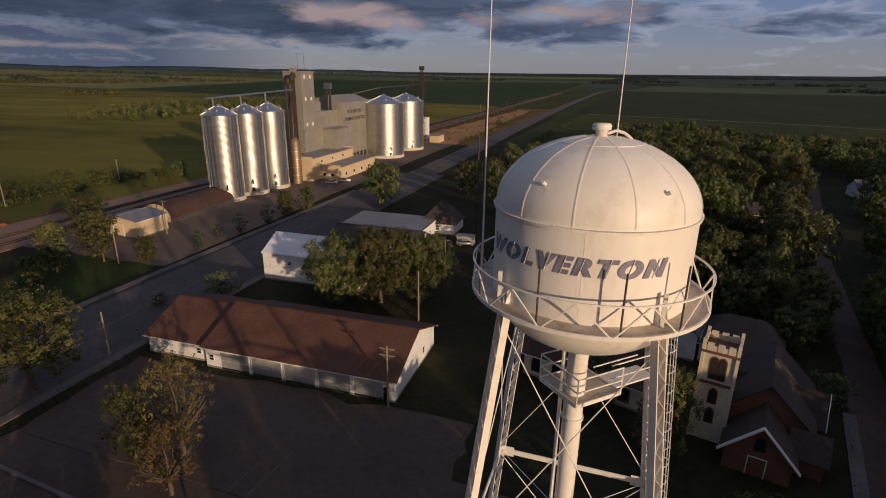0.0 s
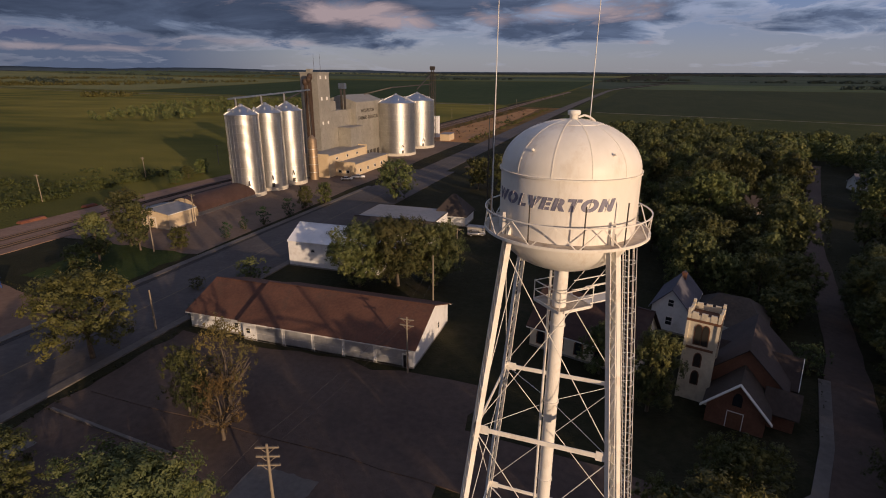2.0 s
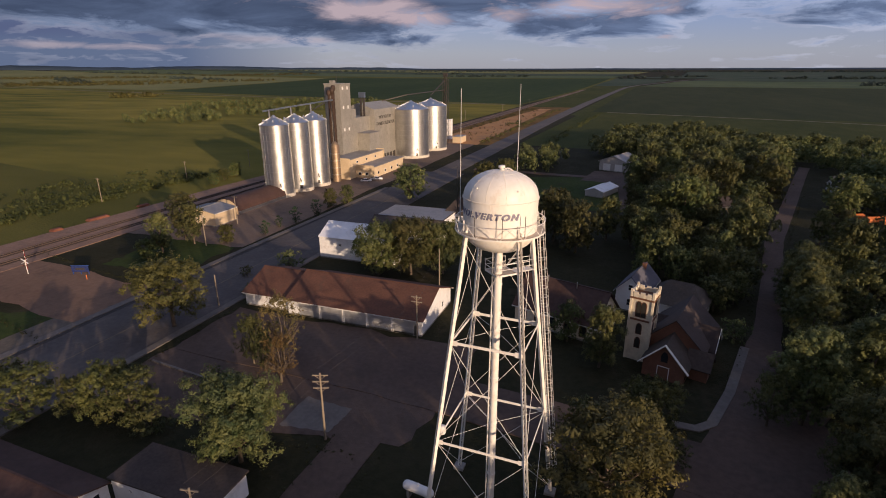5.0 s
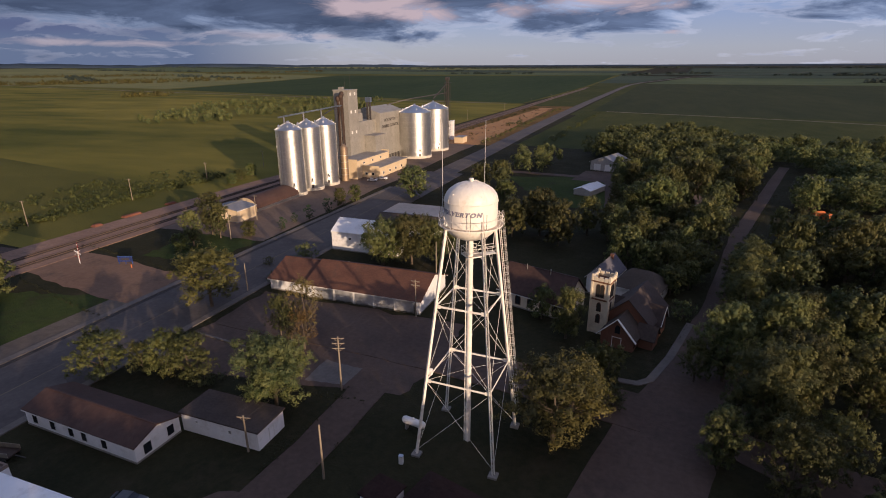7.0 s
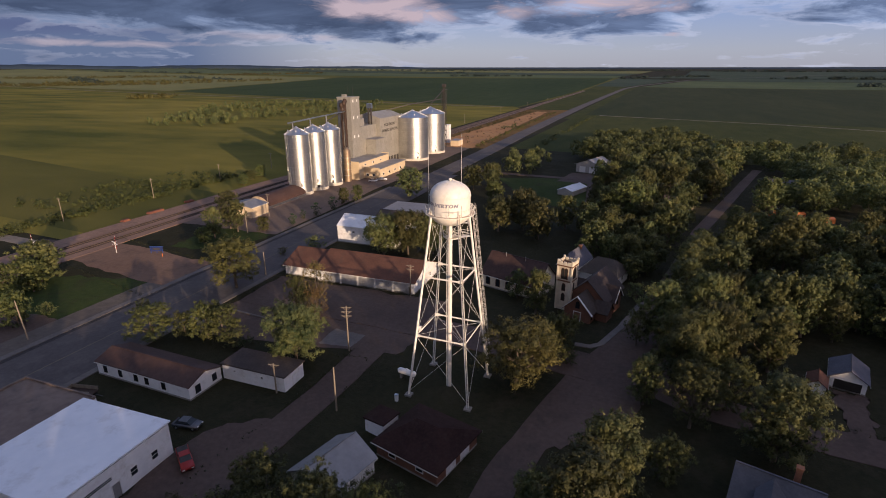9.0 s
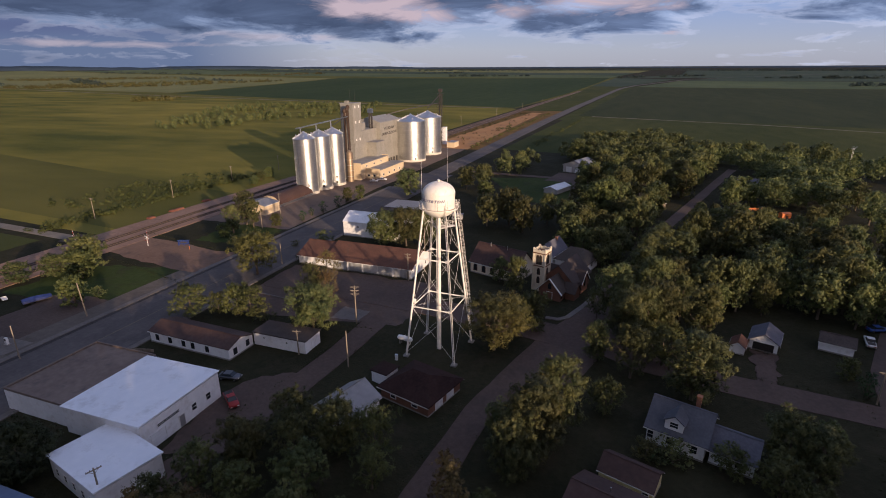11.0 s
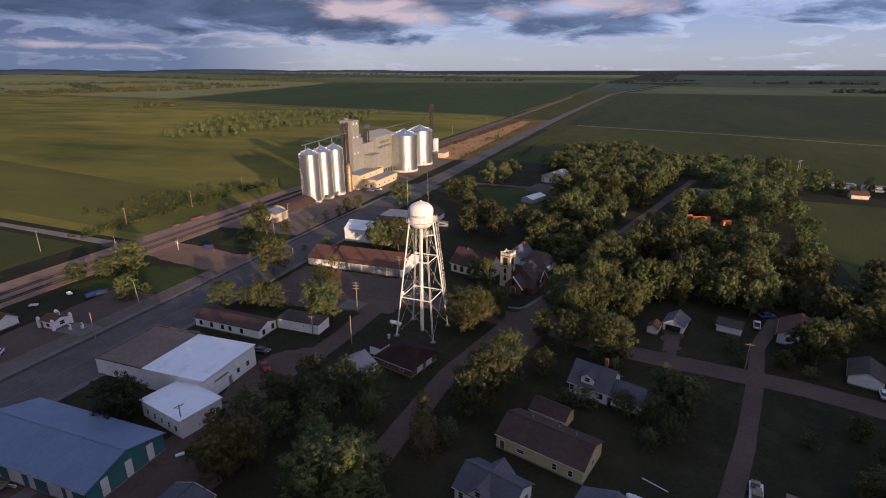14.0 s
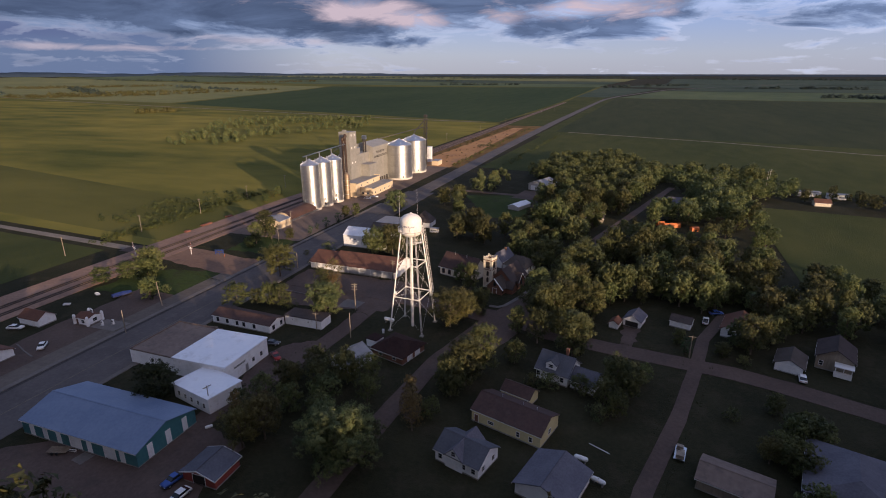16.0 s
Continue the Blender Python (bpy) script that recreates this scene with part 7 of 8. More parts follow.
def wires(a, b, n=8, sag=0.5):
    t = thing("overhead_wires", "thin dark overhead wires between poles", "wires", kind="structure")
    for o in (-1.1, 0.6):
        pts = [Vector((a[0] + (b[0] - a[0]) * k / n + o, a[1] + (b[1] - a[1]) * k / n, a[2] + (b[2] - a[2]) * k / n - sag * 4 * (k / n) * (1 - k / n))) for k in range(n + 1)]
        bm = bmesh.new()
        for p, q in zip(pts, pts[1:]):
            rod(bm, p, q, 0.012, n=4, caps=False)
        part("wire", bm, M["dark_steel"], t)


wires((-23.4, 4.6, 9.9), (-22.4, 33.8, 8.5))
wires((-22.4, 33.8, 8.5), (-29, 80, 7.9))
wires((-23.4, 4.6, 9.9), (-28, -12.8, 5.9))


def car(name, x, y, rz, paint, label, cat="car", pickup=False, length=4.6):
    t = thing(name, label, cat, x, y, 0.09, rz, group="parked vehicles")
    s = length / 4.6
    bm = bmesh.new()
    side = [(-2.3, 0.35), (2.25, 0.35), (2.3, 0.62), (2.2, 0.82), (1.2, 0.95), (-2.2, 0.98), (-2.32, 0.7)]
    if pickup:
        side = [(-2.3, 0.4), (2.25, 0.4), (2.3, 0.8), (2.2, 1.0), (1.15, 1.08), (-2.3, 1.08)]
    ends = [[bm.verts.new((px * s, yy, pz)) for px, pz in side] for yy in (-0.88, 0.88)]
    n = len(side)
    bm.faces.new(ends[0])
    bm.faces.new(ends[1][::-1])
    for k in range(n):
        bm.faces.new((ends[0][k], ends[0][(k + 1) % n], ends[1][(k + 1) % n], ends[1][k]))
    bmesh.ops.bevel(bm, geom=bm.edges[:], offset=0.07, segments=2, affect="EDGES")
    body = part("body", finish(bm, True), M[paint], t)
    roof = [(1.15, 0.93), (0.45, 1.42), (-1.1, 1.45), (-1.9, 0.96)] if not pickup else [(1.1, 1.06), (0.55, 1.62), (-0.55, 1.64), (-0.75, 1.06)]
    bm = bmesh.new()
    ends = [[bm.verts.new((px * s, yy * (1 if pz < 1.2 else 0.86), pz)) for px, pz in roof] for yy in (-0.8, 0.8)]
    bm.faces.new(ends[0])
    bm.faces.new(ends[1][::-1])
    for k in range(4):
        bm.faces.new((ends[0][k], ends[0][(k + 1) % 4], ends[1][(k + 1) % 4], ends[1][k]))
    part("cabin_glass", finish(bm), M["glass"], t, "dark tinted windows")
    part("roof_panel", boxes(((roof[2][0] + 0.05) * s, -0.7, roof[1][1] - 0.03, (roof[1][0] - 0.02) * s, 0.7, roof[2][1] + 0.03)), M[paint], body)
    if pickup:
        part("load_bed", boxes((-2.2 * s, -0.75, 1.02, -0.8 * s, 0.75, 1.095)), M["dark_steel"], body)
    for px in (-1.45, 1.42):
        for py in (-0.8, 0.8):
            w = part("wheel", rods(((px * s, py - 0.11, 0.33), (px * s, py + 0.11, 0.33), 0.33), n=16), M["rubber"], t)
            part("rim", rods(((px * s, py - 0.125, 0.33), (px * s, py + 0.125, 0.33), 0.2), n=12), M["silver_paint"], w)
    for py in (-0.6, 0.6):
        part("headlight", boxes((2.2 * s, py - 0.18, 0.62, 2.3 * s, py + 0.18, 0.78)), M["trim_white"], t)
        part("tail_light", boxes((-2.33 * s, py - 0.16, 0.66, -2.24 * s, py + 0.16, 0.84)), M["red_paint"], t)
    return t


car("parked_car", -35.4, -25.6, 10, "grey_paint", "dark grey saloon car parked beside the white shop")
car("pickup_truck", -29.5, -32.0, -35, "red_paint", "red pickup truck parked on gravel", "pickup truck", True, 5.4)
car("parked_car", -99.2, -50.0, -50, "white_paint", "white hatchback car parked in the yard")
car("parked_van", -119.5, -44.4, 20, "white_paint", "white van parked near the white shed", "van", False, 5.0)
car("pickup_truck", -18.9, -79.4, -100, "blue_paint", "blue pickup truck parked before the red shed", "pickup truck", True, 5.4)
car("parked_car", -14.6, -82.5, -95, "white_paint", "white car parked before the red shed")
car("parked_car", 110.5, 5.0, 80, "white_paint", "white car parked before the garage")
car("parked_car", -97.5, 158, 20, "white_paint", "white car parked before the elevator office")
car("pickup_truck", -95.0, 163, 25, "white_paint", "white pickup truck parked before the elevator office", "pickup truck", True, 5.4)
car("parked_car", -30, 101, 20, "silver_paint", "silver car parked behind the shops")
car("parked_car", 94, 42, 20, "blue_paint", "dark blue car parked beside the side street")
car("pickup_truck", 90, 34, 80, "white_paint", "white pickup truck parked beside the side street", "pickup truck", True, 5.2)

# propane tanks
def propane_tank(x, y, rz, length, label, z=0.5, r=0.5):
    t = thing("propane_tank", label, "gas tank", x, y, 0, rz, group="propane tanks")
    L = length / 2
    prof = [(0.0, -L)] + [(r * math.sin(math.pi / 2 * k / 5), -L + r - r * math.cos(math.pi / 2 * k / 5)) for k in range(1, 6)]
    prof += [(a, -b) for a, b in prof[::-1]]
    bm = lathe(prof, 18)
    bmesh.ops.transform(bm, matrix=Matrix.Translation((0, 0, z + r)) @ Matrix.Rotation(math.pi / 2, 4, "Y"), verts=bm.verts)
    part("tank", bm, M["white_paint"], t, "white rounded steel tank")
    for x0 in (-L * 0.6, L * 0.6):
        part("saddle", boxes((x0 - 0.15, -r * 0.7, 0, x0 + 0.15, r * 0.7, z + 0.15)), M["concrete"], t)
    part("valve_dome", rods(((0, 0, z + 2 * r - 0.02), (0, 0, z + 2 * r + 0.18), 0.16)), M["white_paint"], t)
    return t


propane_tank(-8.1, -0.7, -8, 3.9, "white propane tank on concrete saddles below the water tower", 0.9, 0.55)
propane_tank(61.5, -52.0, -20, 3.0, "white propane tank beside a house")
propane_tank(57.6, -46.5, -10, 3.0, "white propane tank in a back yard")

mb = thing("meter_box", "small white service cabinet beside the water tower", "service box", -7.0, -7.6)
part("cabinet", boxes((-0.28, -0.22, 0, 0.28, 0.22, 1.25)), M["trim_white"], mb)
part("lid", boxes((-0.32, -0.26, 1.25, 0.32, 0.26, 1.32)), M["galv_flat"], mb)

# level crossing signal
for x, y, rz in ((-122, 32.5, 20), (-146, 24, 200)):
    xs = thing("crossing_signal", "white crossbuck signal at the level crossing", "railway signal", x, y, 0, rz)
    part("post", rods(((0, 0, 0), (0, 0, 3.6), 0.09)), M["trim_white"], xs)
    bm = bmesh.new()
    for s in (-1, 1):
        beam(bm, (-0.75 * s, -0.08, 2.7), (0.75 * s, -0.08, 3.9), 0.28, 0.05)
    part("crossbuck", bm, M["trim_white"], xs, "white crossed boards")
    for s in (-0.45, 0.45):
        lamp = part("lamp", rods(((s, -0.12, 2.2), (s, -0.3, 2.2), 0.2)), M["dark_steel"], xs)
        part("lens", rods(((s, -0.3, 2.2), (s, -0.32, 2.2), 0.13)), M["red_paint"], lamp)
    part("gate_arm", beam(bmesh.new(), (0.2, 0, 1.1), (0.35, 0, 6.0), 0.1, 0.08), M["red_paint"], xs, "raised red and white gate arm")
    for k in range(4):
        part("white_band", beam(bmesh.new(), (0.22 + 0.03 * k, 0, 1.9 + 1.1 * k), (0.235 + 0.03 * k, 0, 2.4 + 1.1 * k), 0.115, 0.095), M["trim_white"], xs)

bn = thing("town_sign", "blue slatted metal sign on posts on the lawn", "sign", -109.8, 36.6, 0, 22)
bn.scale = (0.82, 0.82, 0.82)
for x in (-2.2, 0.0, 2.2):
    part("post", boxes((x - 0.08, -0.08, 0, x + 0.08, 0.08, 2.7)), M["blue_paint"], bn)
for k in range(6):
    part("slat", boxes((-2.4, -0.16, 0.85 + 0.3 * k, 2.4, -0.09, 1.09 + 0.3 * k)), M["navy_cloth"], bn)
part("top_rail", boxes((-2.5, -0.14, 2.66, 2.5, 0.14, 2.78)), M["blue_paint"], bn)
part("plaque", boxes((-1.3, -0.20, 1.5, 1.3, -0.165, 2.1)), M["dark_steel"], bn, "dark blank plaque")
hy = thing("marker_post", "short orange marker post beside the blue sign", "marker post", -105.5, 34.7)
part("post", rods(((0, 0, 0), (0, 0, 0.9), 0.09)), M["orange_paint"], hy)
part("cap", rods(((0, 0, 0.9), (0, 0, 1.1), 0.16, 0.1)), M["orange_paint"], hy)
bn = thing("billboard", "small white roof sign of the service station", "sign", -101.2, -31.8, 0, -20)
part("panel", boxes((-1.0, -0.12, 3.3, 1.0, 0.12, 4.4)), M["trim_white"], bn)
part("dark_field", boxes((-0.7, -0.16, 3.55, 0.7, -0.12, 4.15)), M["dark_steel"], bn)
for x in (-0.7, 0.7):
    part("post", boxes((x - 0.07, -0.07, 0, x + 0.07, 0.07, 3.3)), M["dark_steel"], bn)

# rail wagons' spare parts and stacks by the track
for x, y, w in ((-151.5, 74, 7), (-152, 92, 4), (-151, 60, 3)):
    st = thing("timber_stack", "stack of reddish old timbers beside the railway", "timber stack", x, y, 0.16, 88)
    for k in range(4):
        part("timber", boxes((-w / 2, -0.9 + 0.5 * k, 0, w / 2, -0.45 + 0.5 * k, 0.35)), M["rust_red"], st)
        part("timber", boxes((-w / 2 + 0.3, -0.7 + 0.4 * k, 0.35, w / 2 - 0.2, -0.35 + 0.4 * k, 0.65)), M["rust_red"], st)
# orange machinery under the trees
for x, y, w in ((86, 152.5, 9), (96.8, 149, 4), (80.5, 154, 4)):
    mc = thing("farm_implement", "orange farm implement under the trees", "farm implement", x, y, 0, 25)
    part("hopper", gabled(-w / 2, -1.2, w / 2, 1.2, 1.8, 2.4, "X"), M["orange_paint"], mc)
    part("axle", boxes((-w / 2, -0.1, 0.5, w / 2, 0.1, 0.7)), M["dark_steel"], mc)
    for s in (-1.4, 1.4):
        part("wheel", rods(((0, s - 0.15, 0.5), (0, s + 0.15, 0.5), 0.5), n=14), M["rubber"], mc)
tr = thing("utility_trailer", "loaded grey utility trailer on the lawn", "trailer", 77.5, -37.5, 0, 80)
part("bed", boxes((-2.4, -1.1, 0.6, 2.4, 1.1, 0.75)), M["galv_flat"], tr)
part("load", boxes((-2.0, -0.9, 0.75, -0.4, 0.7, 1.5), (-0.3, -0.8, 0.75, 0.7, 0.2, 1.25), (0.8, -0.5, 0.75, 1.7, 0.9, 1.7)), M["wood_grey"], tr, "stacked boxes and scrap")
for s in (-1.2, 1.2):
    part("wheel", rods(((0, s - 0.12, 0.4), (0, s + 0.12, 0.4), 0.4), n=14), M["rubber"], tr)
part("drawbar", beam(bmesh.new(), (2.4, 0, 0.6), (3.9, 0, 0.5), 0.12, 0.12), M["dark_steel"], tr)


bt = thing("covered_boat", "long boat on a trailer under a blue tarpaulin", "boat", -110.4, -13.2, 0, 70)
bm = bmesh.new()
ribs = []
for k in range(13):
    u = k / 12
    half = 1.15 * min(1.0, 0.35 + 2.4 * (1 - u)) * (0.92 + 0.08 * math.sin(9 * u))
    peak = 1.75 + 0.28 * math.sin(math.pi * u) - 0.35 * u
    ribs.append([bm.verts.new((-3.3 + 6.6 * u, y, z)) for y, z in ((-half, 0.7), (-half * 0.98, 1.25), (-half * 0.5, peak - 0.22), (0, peak), (half * 0.5, peak - 0.22), (half * 0.98, 1.25), (half, 0.7))])
for a, b in zip(ribs, ribs[1:]):
    for k in range(6):
        bm.faces.new((a[k], a[k + 1], b[k + 1], b[k]))
    bm.faces.new((a[6], a[0], b[0], b[6]))
bm.faces.new(ribs[0])
bm.faces.new(ribs[-1][::-1])
part("tarpaulin", finish(bm), M["navy_cloth"], bt, "creased blue tarpaulin")
part("trailer_frame", boxes((-3.2, -0.7, 0.45, 3.6, -0.58, 0.6), (-3.2, 0.58, 0.45, 3.6, 0.7, 0.6), (-1.5, -0.6, 0.48, -1.3, 0.6, 0.58)), M["dark_steel"], bt)
part("drawbar", beam(bmesh.new(), (3.4, 0, 0.5), (5.0, 0, 0.45), 0.12, 0.12), M["dark_steel"], bt)
for y in (-0.95, 0.95):
    part("wheel", rods(((-1.4, y - 0.1, 0.34), (-1.4, y + 0.1, 0.34), 0.34), n=14), M["rubber"], bt)

# things on the yard south of the steel hall
ft = thing("flatbed_trailer", "old rusty flatbed trailer on the gravel yard", "trailer", -49.4, -81.0, 0.055, 18)
part("deck", boxes(*[(-2.2, -1.0 + 0.34 * k, 0.62, 2.2, -0.7 + 0.34 * k, 0.7) for k in range(6)]), M["rust_steel"], ft, "rusty plank deck")
part("frame", boxes((-2.2, -0.6, 0.48, 2.2, -0.45, 0.62), (-2.2, 0.45, 0.48, 2.2, 0.6, 0.62)), M["dark_steel"], ft)
part("drawbar", beam(bmesh.new(), (2.2, 0, 0.55), (3.6, 0, 0.45), 0.12, 0.12), M["dark_steel"], ft)
for x in (-0.8, 0.3):
    for y in (-1.1, 1.1):
        part("wheel", rods(((x, y - 0.1, 0.36), (x, y + 0.1, 0.36), 0.36), n=14), M["rubber"], ft)
wp = thing("culvert_pipe", "white plastic culvert pipe lying beside the trailer", "pipe", -47.6, -80.0, 0.32, 8)
part("tube", rods(((-1.6, 0, 0), (1.6, 0, 0), 0.26), n=16), M["trim_white"], wp)
for x in (-1.5, 1.4):
    part("collar", rods(((x, 0, 0), (x + 0.12, 0, 0), 0.3), n=16), M["trim_white"], wp)
structure("pavement", patch(((-44.6, -82.0), (-41.4, -82.4), (-41.0, -79.3), (-44.2, -79.2)), 0.125, 2, 2), M["paving"], "concrete slab before the hall door", "pavement")
dr = thing("fuel_drum", "white drum lying on the gravel", "drum", -24.8, -63.6, 0.38, 50)
part("shell", rods(((-0.8, 0, 0), (0.8, 0, 0), 0.36), n=16), M["trim_white"], dr)
for x in (-0.35, 0.3):
    part("hoop", rods(((x, 0, 0), (x + 0.06, 0, 0), 0.385), n=16), M["trim_white"], dr)
# bits beyond the service station
for x, y, rz, label in ((-121.4, -26.0, 30, "small pale garden trailer on the grass"), (-119.8, -15.6, -20, "small white garden trailer on the grass")):
    gt = thing("garden_trailer", label, "trailer", x, y, 0, rz)
    part("box", boxes((-1.1, -0.6, 0.4, 1.1, 0.6, 0.5), (-1.1, -0.6, 0.5, 1.1, -0.52, 0.85), (-1.1, 0.52, 0.5, 1.1, 0.6, 0.85), (-1.1, -0.52, 0.5, -1.02, 0.52, 0.85)), M["trim_white"], gt)
    for y2 in (-0.68, 0.68):
        part("wheel", rods(((0, y2 - 0.07, 0.3), (0, y2 + 0.07, 0.3), 0.3), n=12), M["rubber"], gt)
    part("drawbar", beam(bmesh.new(), (1.1, 0, 0.42), (2.0, 0, 0.36), 0.08, 0.08), M["dark_steel"], gt)
structure("kerb", ribbon([(-108.5, -51.2), (-102, -53.4), (-96.5, -54.9)], 0.4, 0.0, 0.22), M["paving"], "low concrete kerb at the edge of the yard", "kerb")

# ---- weeds, bushes and distant woods ----
def scatter(name, poly, count, lo, hi, mat, label, cat, seed, leaf=0.3, per=40):
    """Low growth past counting: leaf clumps over an outline in plan."""
    rng = random.Random(seed)
    xs, ys = [p[0] for p in poly], [p[1] for p in poly]
    lumps = []
    while len(lumps) < count:
        x, y = rng.uniform(min(xs), max(xs)), rng.uniform(min(ys), max(ys))
        if inside((x, y), poly):
            r = rng.uniform(lo, hi)
            lumps.append((x, y, far_rise(x, y) + r * 0.45, r))
    v, q = leaf_cloud(seed, lumps, per, leaf)
    tagged(new(name, mesh_np(name, v, q, M[mat])), label, cat, kind="stuff")


scatter("weeds", [(-182, 30), (-172, 30), (-170, 160), (-185, 150)], 260, 0.7, 1.8, "weeds", "tall green weeds along the railway", "weeds", 21)
scatter("weeds", [(-222, 60), (-186, 60), (-186, 150), (-215, 140)], 110, 0.7, 1.8, "weeds", "tall green weeds at the edge of the field", "weeds", 22)
for k, (ax, ay, bx, by, wide, count) in enumerate(((-1700, 985, -1480, 1290, 60, 150), (-1760, 1146, -1550, 1640, 50, 120), (-2300, 1350, -2040, 1880, 70, 170), (-2020, 2150, -1810, 2770, 70, 150), (-900, 690, -860, 760, 14, 26), (-1480, 1290, -1380, 1800, 25, 60))):
    scatter("bushes", [(ax - wide, ay), (bx - wide, by), (bx + wide, by), (ax + wide, ay)], count, 4, 8, "leaf_dry", "low brownish scrub far out on the plain", "bushes", 26 + 100 * k, 1.8, 1.6)
scatter("bushes", [(-46, 300), (-40, 300), (-26, 600), (-32, 600)], 60, 0.8, 2.2, "weeds", "low bushes beside the highway", "bushes", 24, 0.4, 16)
scatter("bushes", [(-87, 290), (-83, 290), (-79, 640), (-84, 640)], 130, 0.6, 1.8, "leaf_dry", "low weeds between dirt strip and highway", "bushes", 25, 0.4, 16)
scatter("bushes", [(-124, 300), (-117, 300), (-110, 640), (-122, 640)], 110, 0.6, 1.8, "leaf_dry", "dry weeds between railway and dirt strip", "bushes", 27, 0.4, 16)
scatter("bushes", [(-112, 300), (-90, 300), (-92, 640), (-106, 640)], 60, 0.5, 1.3, "leaf_dry", "thin dry weeds on the bare dirt", "bushes", 29, 0.4, 14)
scatter("bushes", [(-100, 430), (-88, 430), (-90, 470), (-98, 480)], 22, 0.8, 2.0, "weeds", "green weeds on the bare dirt", "bushes", 28, 0.4, 16)
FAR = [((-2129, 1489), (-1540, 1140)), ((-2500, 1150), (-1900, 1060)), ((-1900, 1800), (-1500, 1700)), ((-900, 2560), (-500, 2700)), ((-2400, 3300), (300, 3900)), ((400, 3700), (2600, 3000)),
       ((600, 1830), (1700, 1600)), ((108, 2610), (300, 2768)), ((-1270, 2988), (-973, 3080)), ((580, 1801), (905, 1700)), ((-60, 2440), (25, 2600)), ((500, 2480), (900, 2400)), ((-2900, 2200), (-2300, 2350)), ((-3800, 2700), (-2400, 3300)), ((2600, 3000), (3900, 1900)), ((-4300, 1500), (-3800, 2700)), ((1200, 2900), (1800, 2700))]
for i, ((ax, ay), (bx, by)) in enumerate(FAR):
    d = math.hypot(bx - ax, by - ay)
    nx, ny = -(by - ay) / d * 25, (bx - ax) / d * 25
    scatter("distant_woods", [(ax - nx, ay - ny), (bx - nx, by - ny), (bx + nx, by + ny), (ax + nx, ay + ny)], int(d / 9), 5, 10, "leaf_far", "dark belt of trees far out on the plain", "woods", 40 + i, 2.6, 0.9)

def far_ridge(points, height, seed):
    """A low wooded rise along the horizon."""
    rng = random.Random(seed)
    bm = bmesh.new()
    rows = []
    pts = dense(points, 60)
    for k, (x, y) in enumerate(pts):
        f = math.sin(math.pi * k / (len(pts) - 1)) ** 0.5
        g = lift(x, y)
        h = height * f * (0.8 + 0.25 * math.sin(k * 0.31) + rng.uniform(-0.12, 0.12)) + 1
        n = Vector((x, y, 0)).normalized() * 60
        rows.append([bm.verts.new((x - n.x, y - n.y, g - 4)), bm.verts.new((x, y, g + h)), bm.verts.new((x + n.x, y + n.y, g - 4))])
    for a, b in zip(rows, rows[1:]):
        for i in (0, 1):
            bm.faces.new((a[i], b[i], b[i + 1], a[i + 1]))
    structure("backdrop", finish(bm, True), M["ridge"], "low wooded rise on the horizon, tinted blue for haze", "distant rise")


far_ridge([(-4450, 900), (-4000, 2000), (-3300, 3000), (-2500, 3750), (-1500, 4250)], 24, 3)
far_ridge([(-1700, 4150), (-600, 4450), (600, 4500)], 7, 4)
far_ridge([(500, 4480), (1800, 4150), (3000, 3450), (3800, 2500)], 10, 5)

wg = thing("farm_wagon", "old rusty farm wagon standing on the grass", "farm wagon", -59.5, -25.5, 0, 12)
part("bed", boxes((-2.6, -1.0, 0.8, 2.6, 1.0, 1.0)), M["leg_brown"], wg)
for y in (-1.0, 0.95):
    part("side_board", boxes((-2.6, y, 1.0, 2.6, y + 0.06, 1.7)), M["wood_grey"], wg)
part("end_board", boxes((-2.6, -0.94, 1.0, -2.54, 0.95, 1.6)), M["wood_grey"], wg)
for x in (-1.7, 1.7):
    for y in (-1.1, 1.1):
        part("wheel", rods(((x, y - 0.1, 0.45), (x, y + 0.1, 0.45), 0.45), n=14), M["rubber"], wg)
part("drawbar", beam(bmesh.new(), (2.6, 0, 0.7), (4.2, 0, 0.45), 0.12, 0.12), M["dark_steel"], wg)

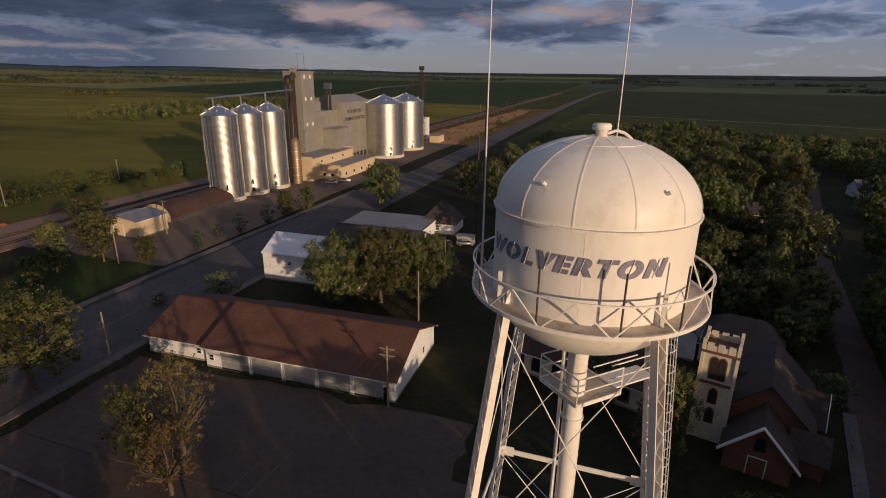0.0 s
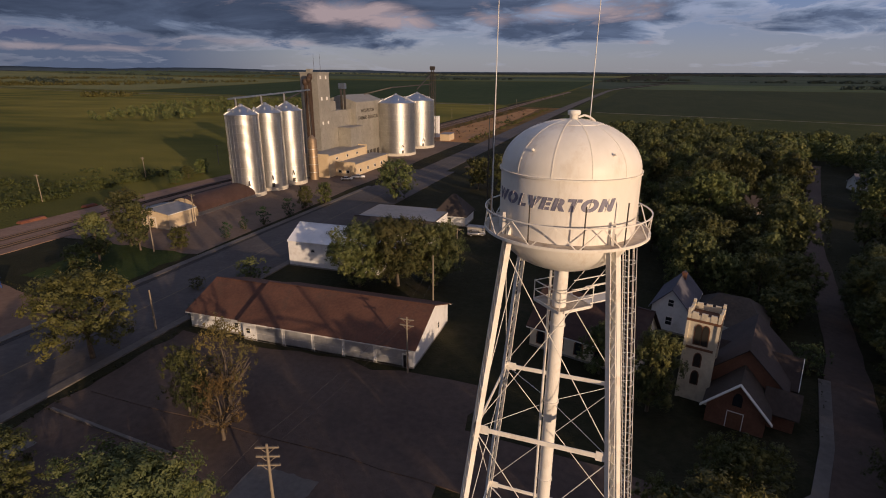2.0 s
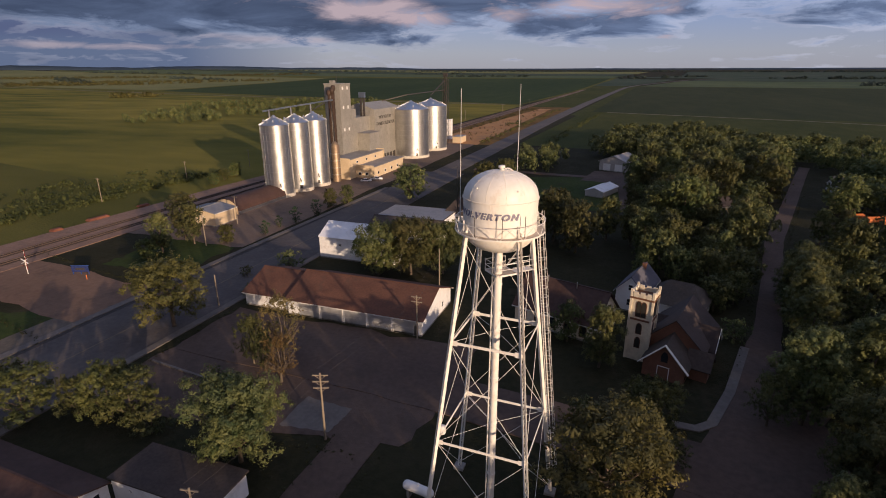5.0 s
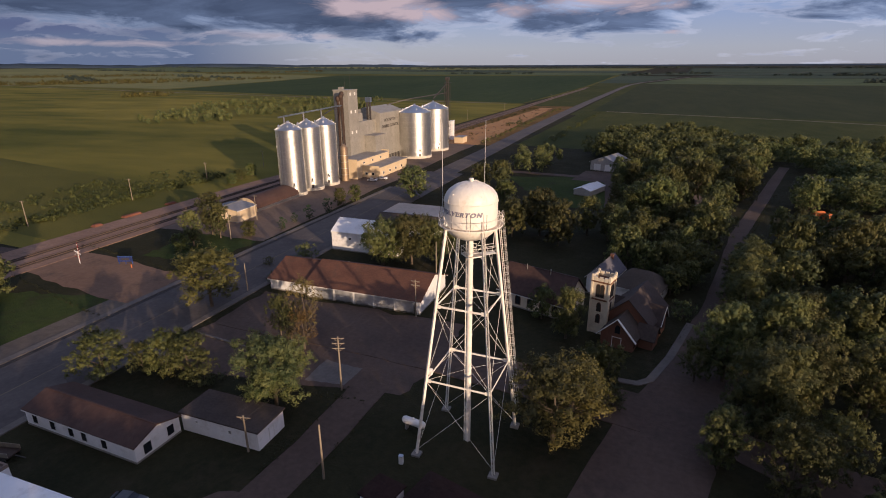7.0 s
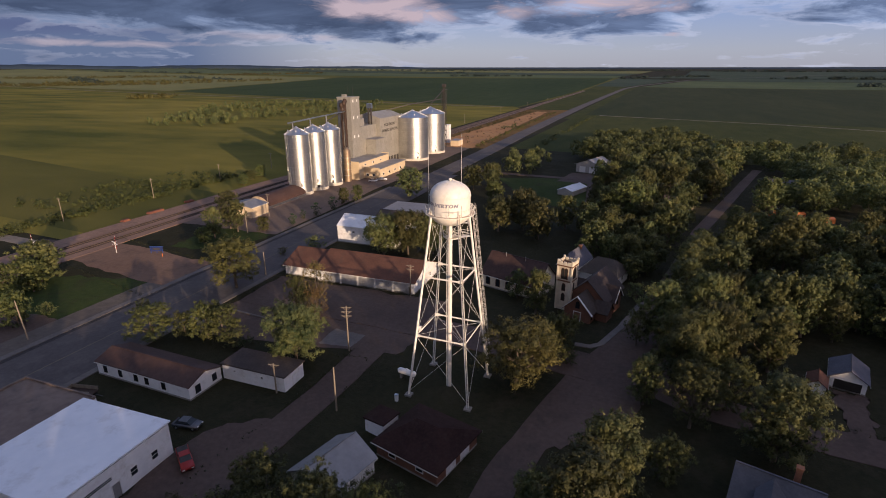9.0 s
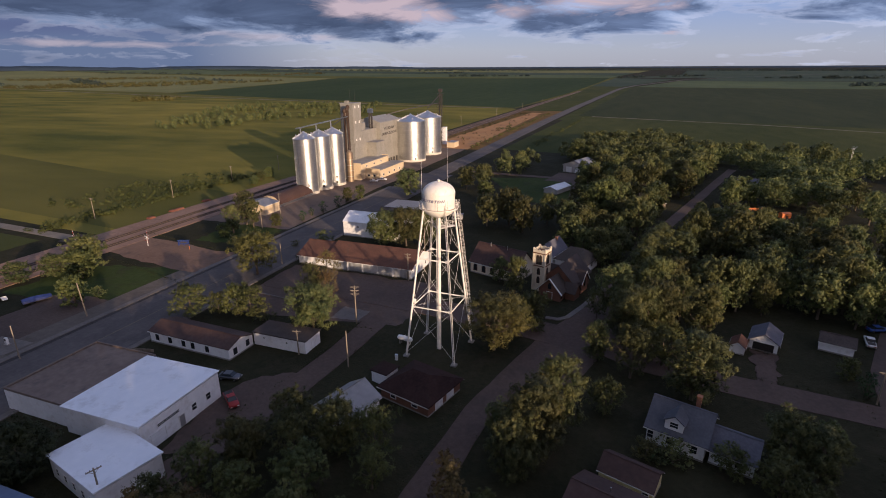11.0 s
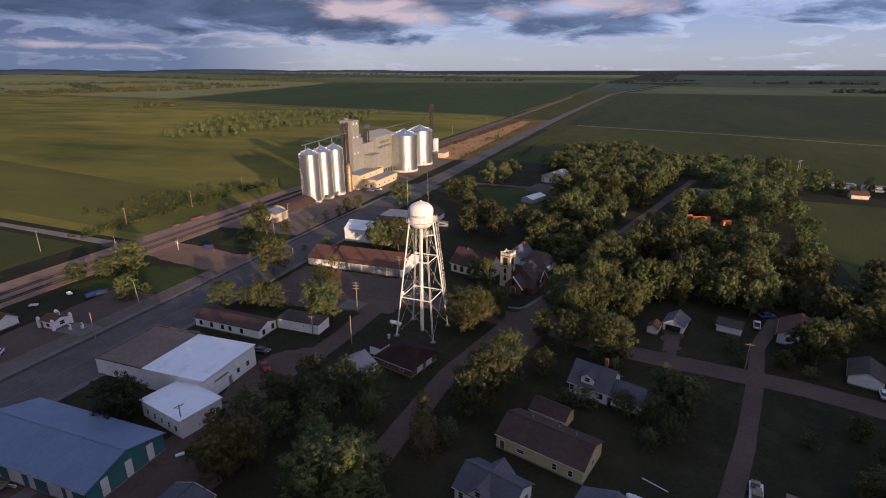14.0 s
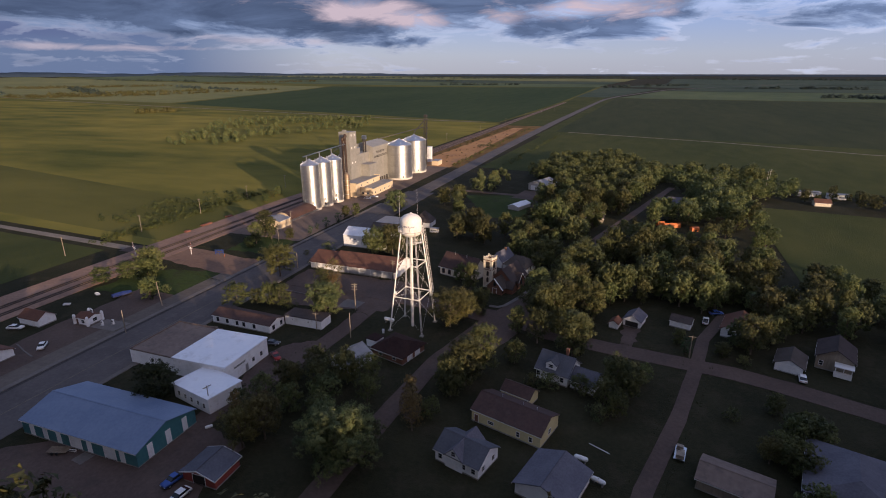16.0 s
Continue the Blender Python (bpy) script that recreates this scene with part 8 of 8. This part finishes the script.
for x, y in ((150.5, 262), (153, 268)):
    mast = thing("antenna_mast", "tall thin grey antenna mast beside a house", "antenna mast", x, y)
    part("pole", rods(((0, 0, 0), (0, 0, 16), 0.12, 0.07)), M["galv_flat"], mast)
    part("boom", rods(((-1.2, 0, 15.6), (1.2, 0, 15.6), 0.05)), M["galv_flat"], mast)
    for k in range(5):
        part("element", rods(((-1.0 + 0.5 * k, -0.7, 15.65), (-1.0 + 0.5 * k, 0.7, 15.65), 0.03)), M["galv_flat"], mast)
pipe = thing("drain_pipe", "white plastic pipe lying on the lawn", "pipe", 61, -41, 0.09, -25)
part("tube", rods(((-2.4, 0, 0), (2.4, 0, 0), 0.09)), M["trim_white"], pipe)
part("coupling", rods(((-0.12, 0, 0), (0.12, 0, 0), 0.115)), M["trim_white"], pipe)


def verge(lines, offset, seed, label):
    """Ragged tufts along both edges of a track, past counting."""
    rng = random.Random(seed)
    lumps = []
    for pts in lines:
        for (ax, ay), (bx, by) in zip(pts, pts[1:]):
            d = math.hypot(bx - ax, by - ay)
            nx, ny = -(by - ay) / d, (bx - ax) / d
            for _ in range(int(d * 2.6)):
                f, side = rng.random(), rng.choice((-1, 1)) if offset else 1
                o = side * offset + rng.gauss(0, 0.35)
                r = rng.uniform(0.10, 0.30)
                lumps.append((ax + (bx - ax) * f + nx * o, ay + (by - ay) * f + ny * o, r * 0.35 + 0.08, r))
    v, q = leaf_cloud(seed, lumps, 70, 0.13)
    tagged(new("rough_grass", mesh_np("rough_grass", v, q, M["rough_grass"])), label, "grass", kind="stuff")


verge([[(-28, -57), (-24, -42), (-21.5, -24), (-20, -9), (-19.5, 6)]], 3.4, 71, "rough grass tufts along the alley")
verge([[(11, -54), (14, -19)], [(31, 34), (38, 60), (44.5, 90), (51, 121), (60, 152), (71, 190)]], 3.3, 72, "rough grass tufts along the street")
verge([[(42, 9), (60, 6), (80, 4), (94, 2.5), (107, -1), (125, -7)]], 4.6, 73, "rough grass tufts along the cross street")
verge([[(70, -51), (78, -24), (84, 1), (88, 21), (97, 43)]], 3.4, 74, "rough grass tufts along the side street")
verge([[(-62, -1), (-40, 1), (-18, 3)], [(-143, 23), (-84, 10)], [(-137, 45), (-88, 36)], [(-62, -1), (-62, 34)]], 0.0, 75, "rough grass tufts at the edge of the dirt")
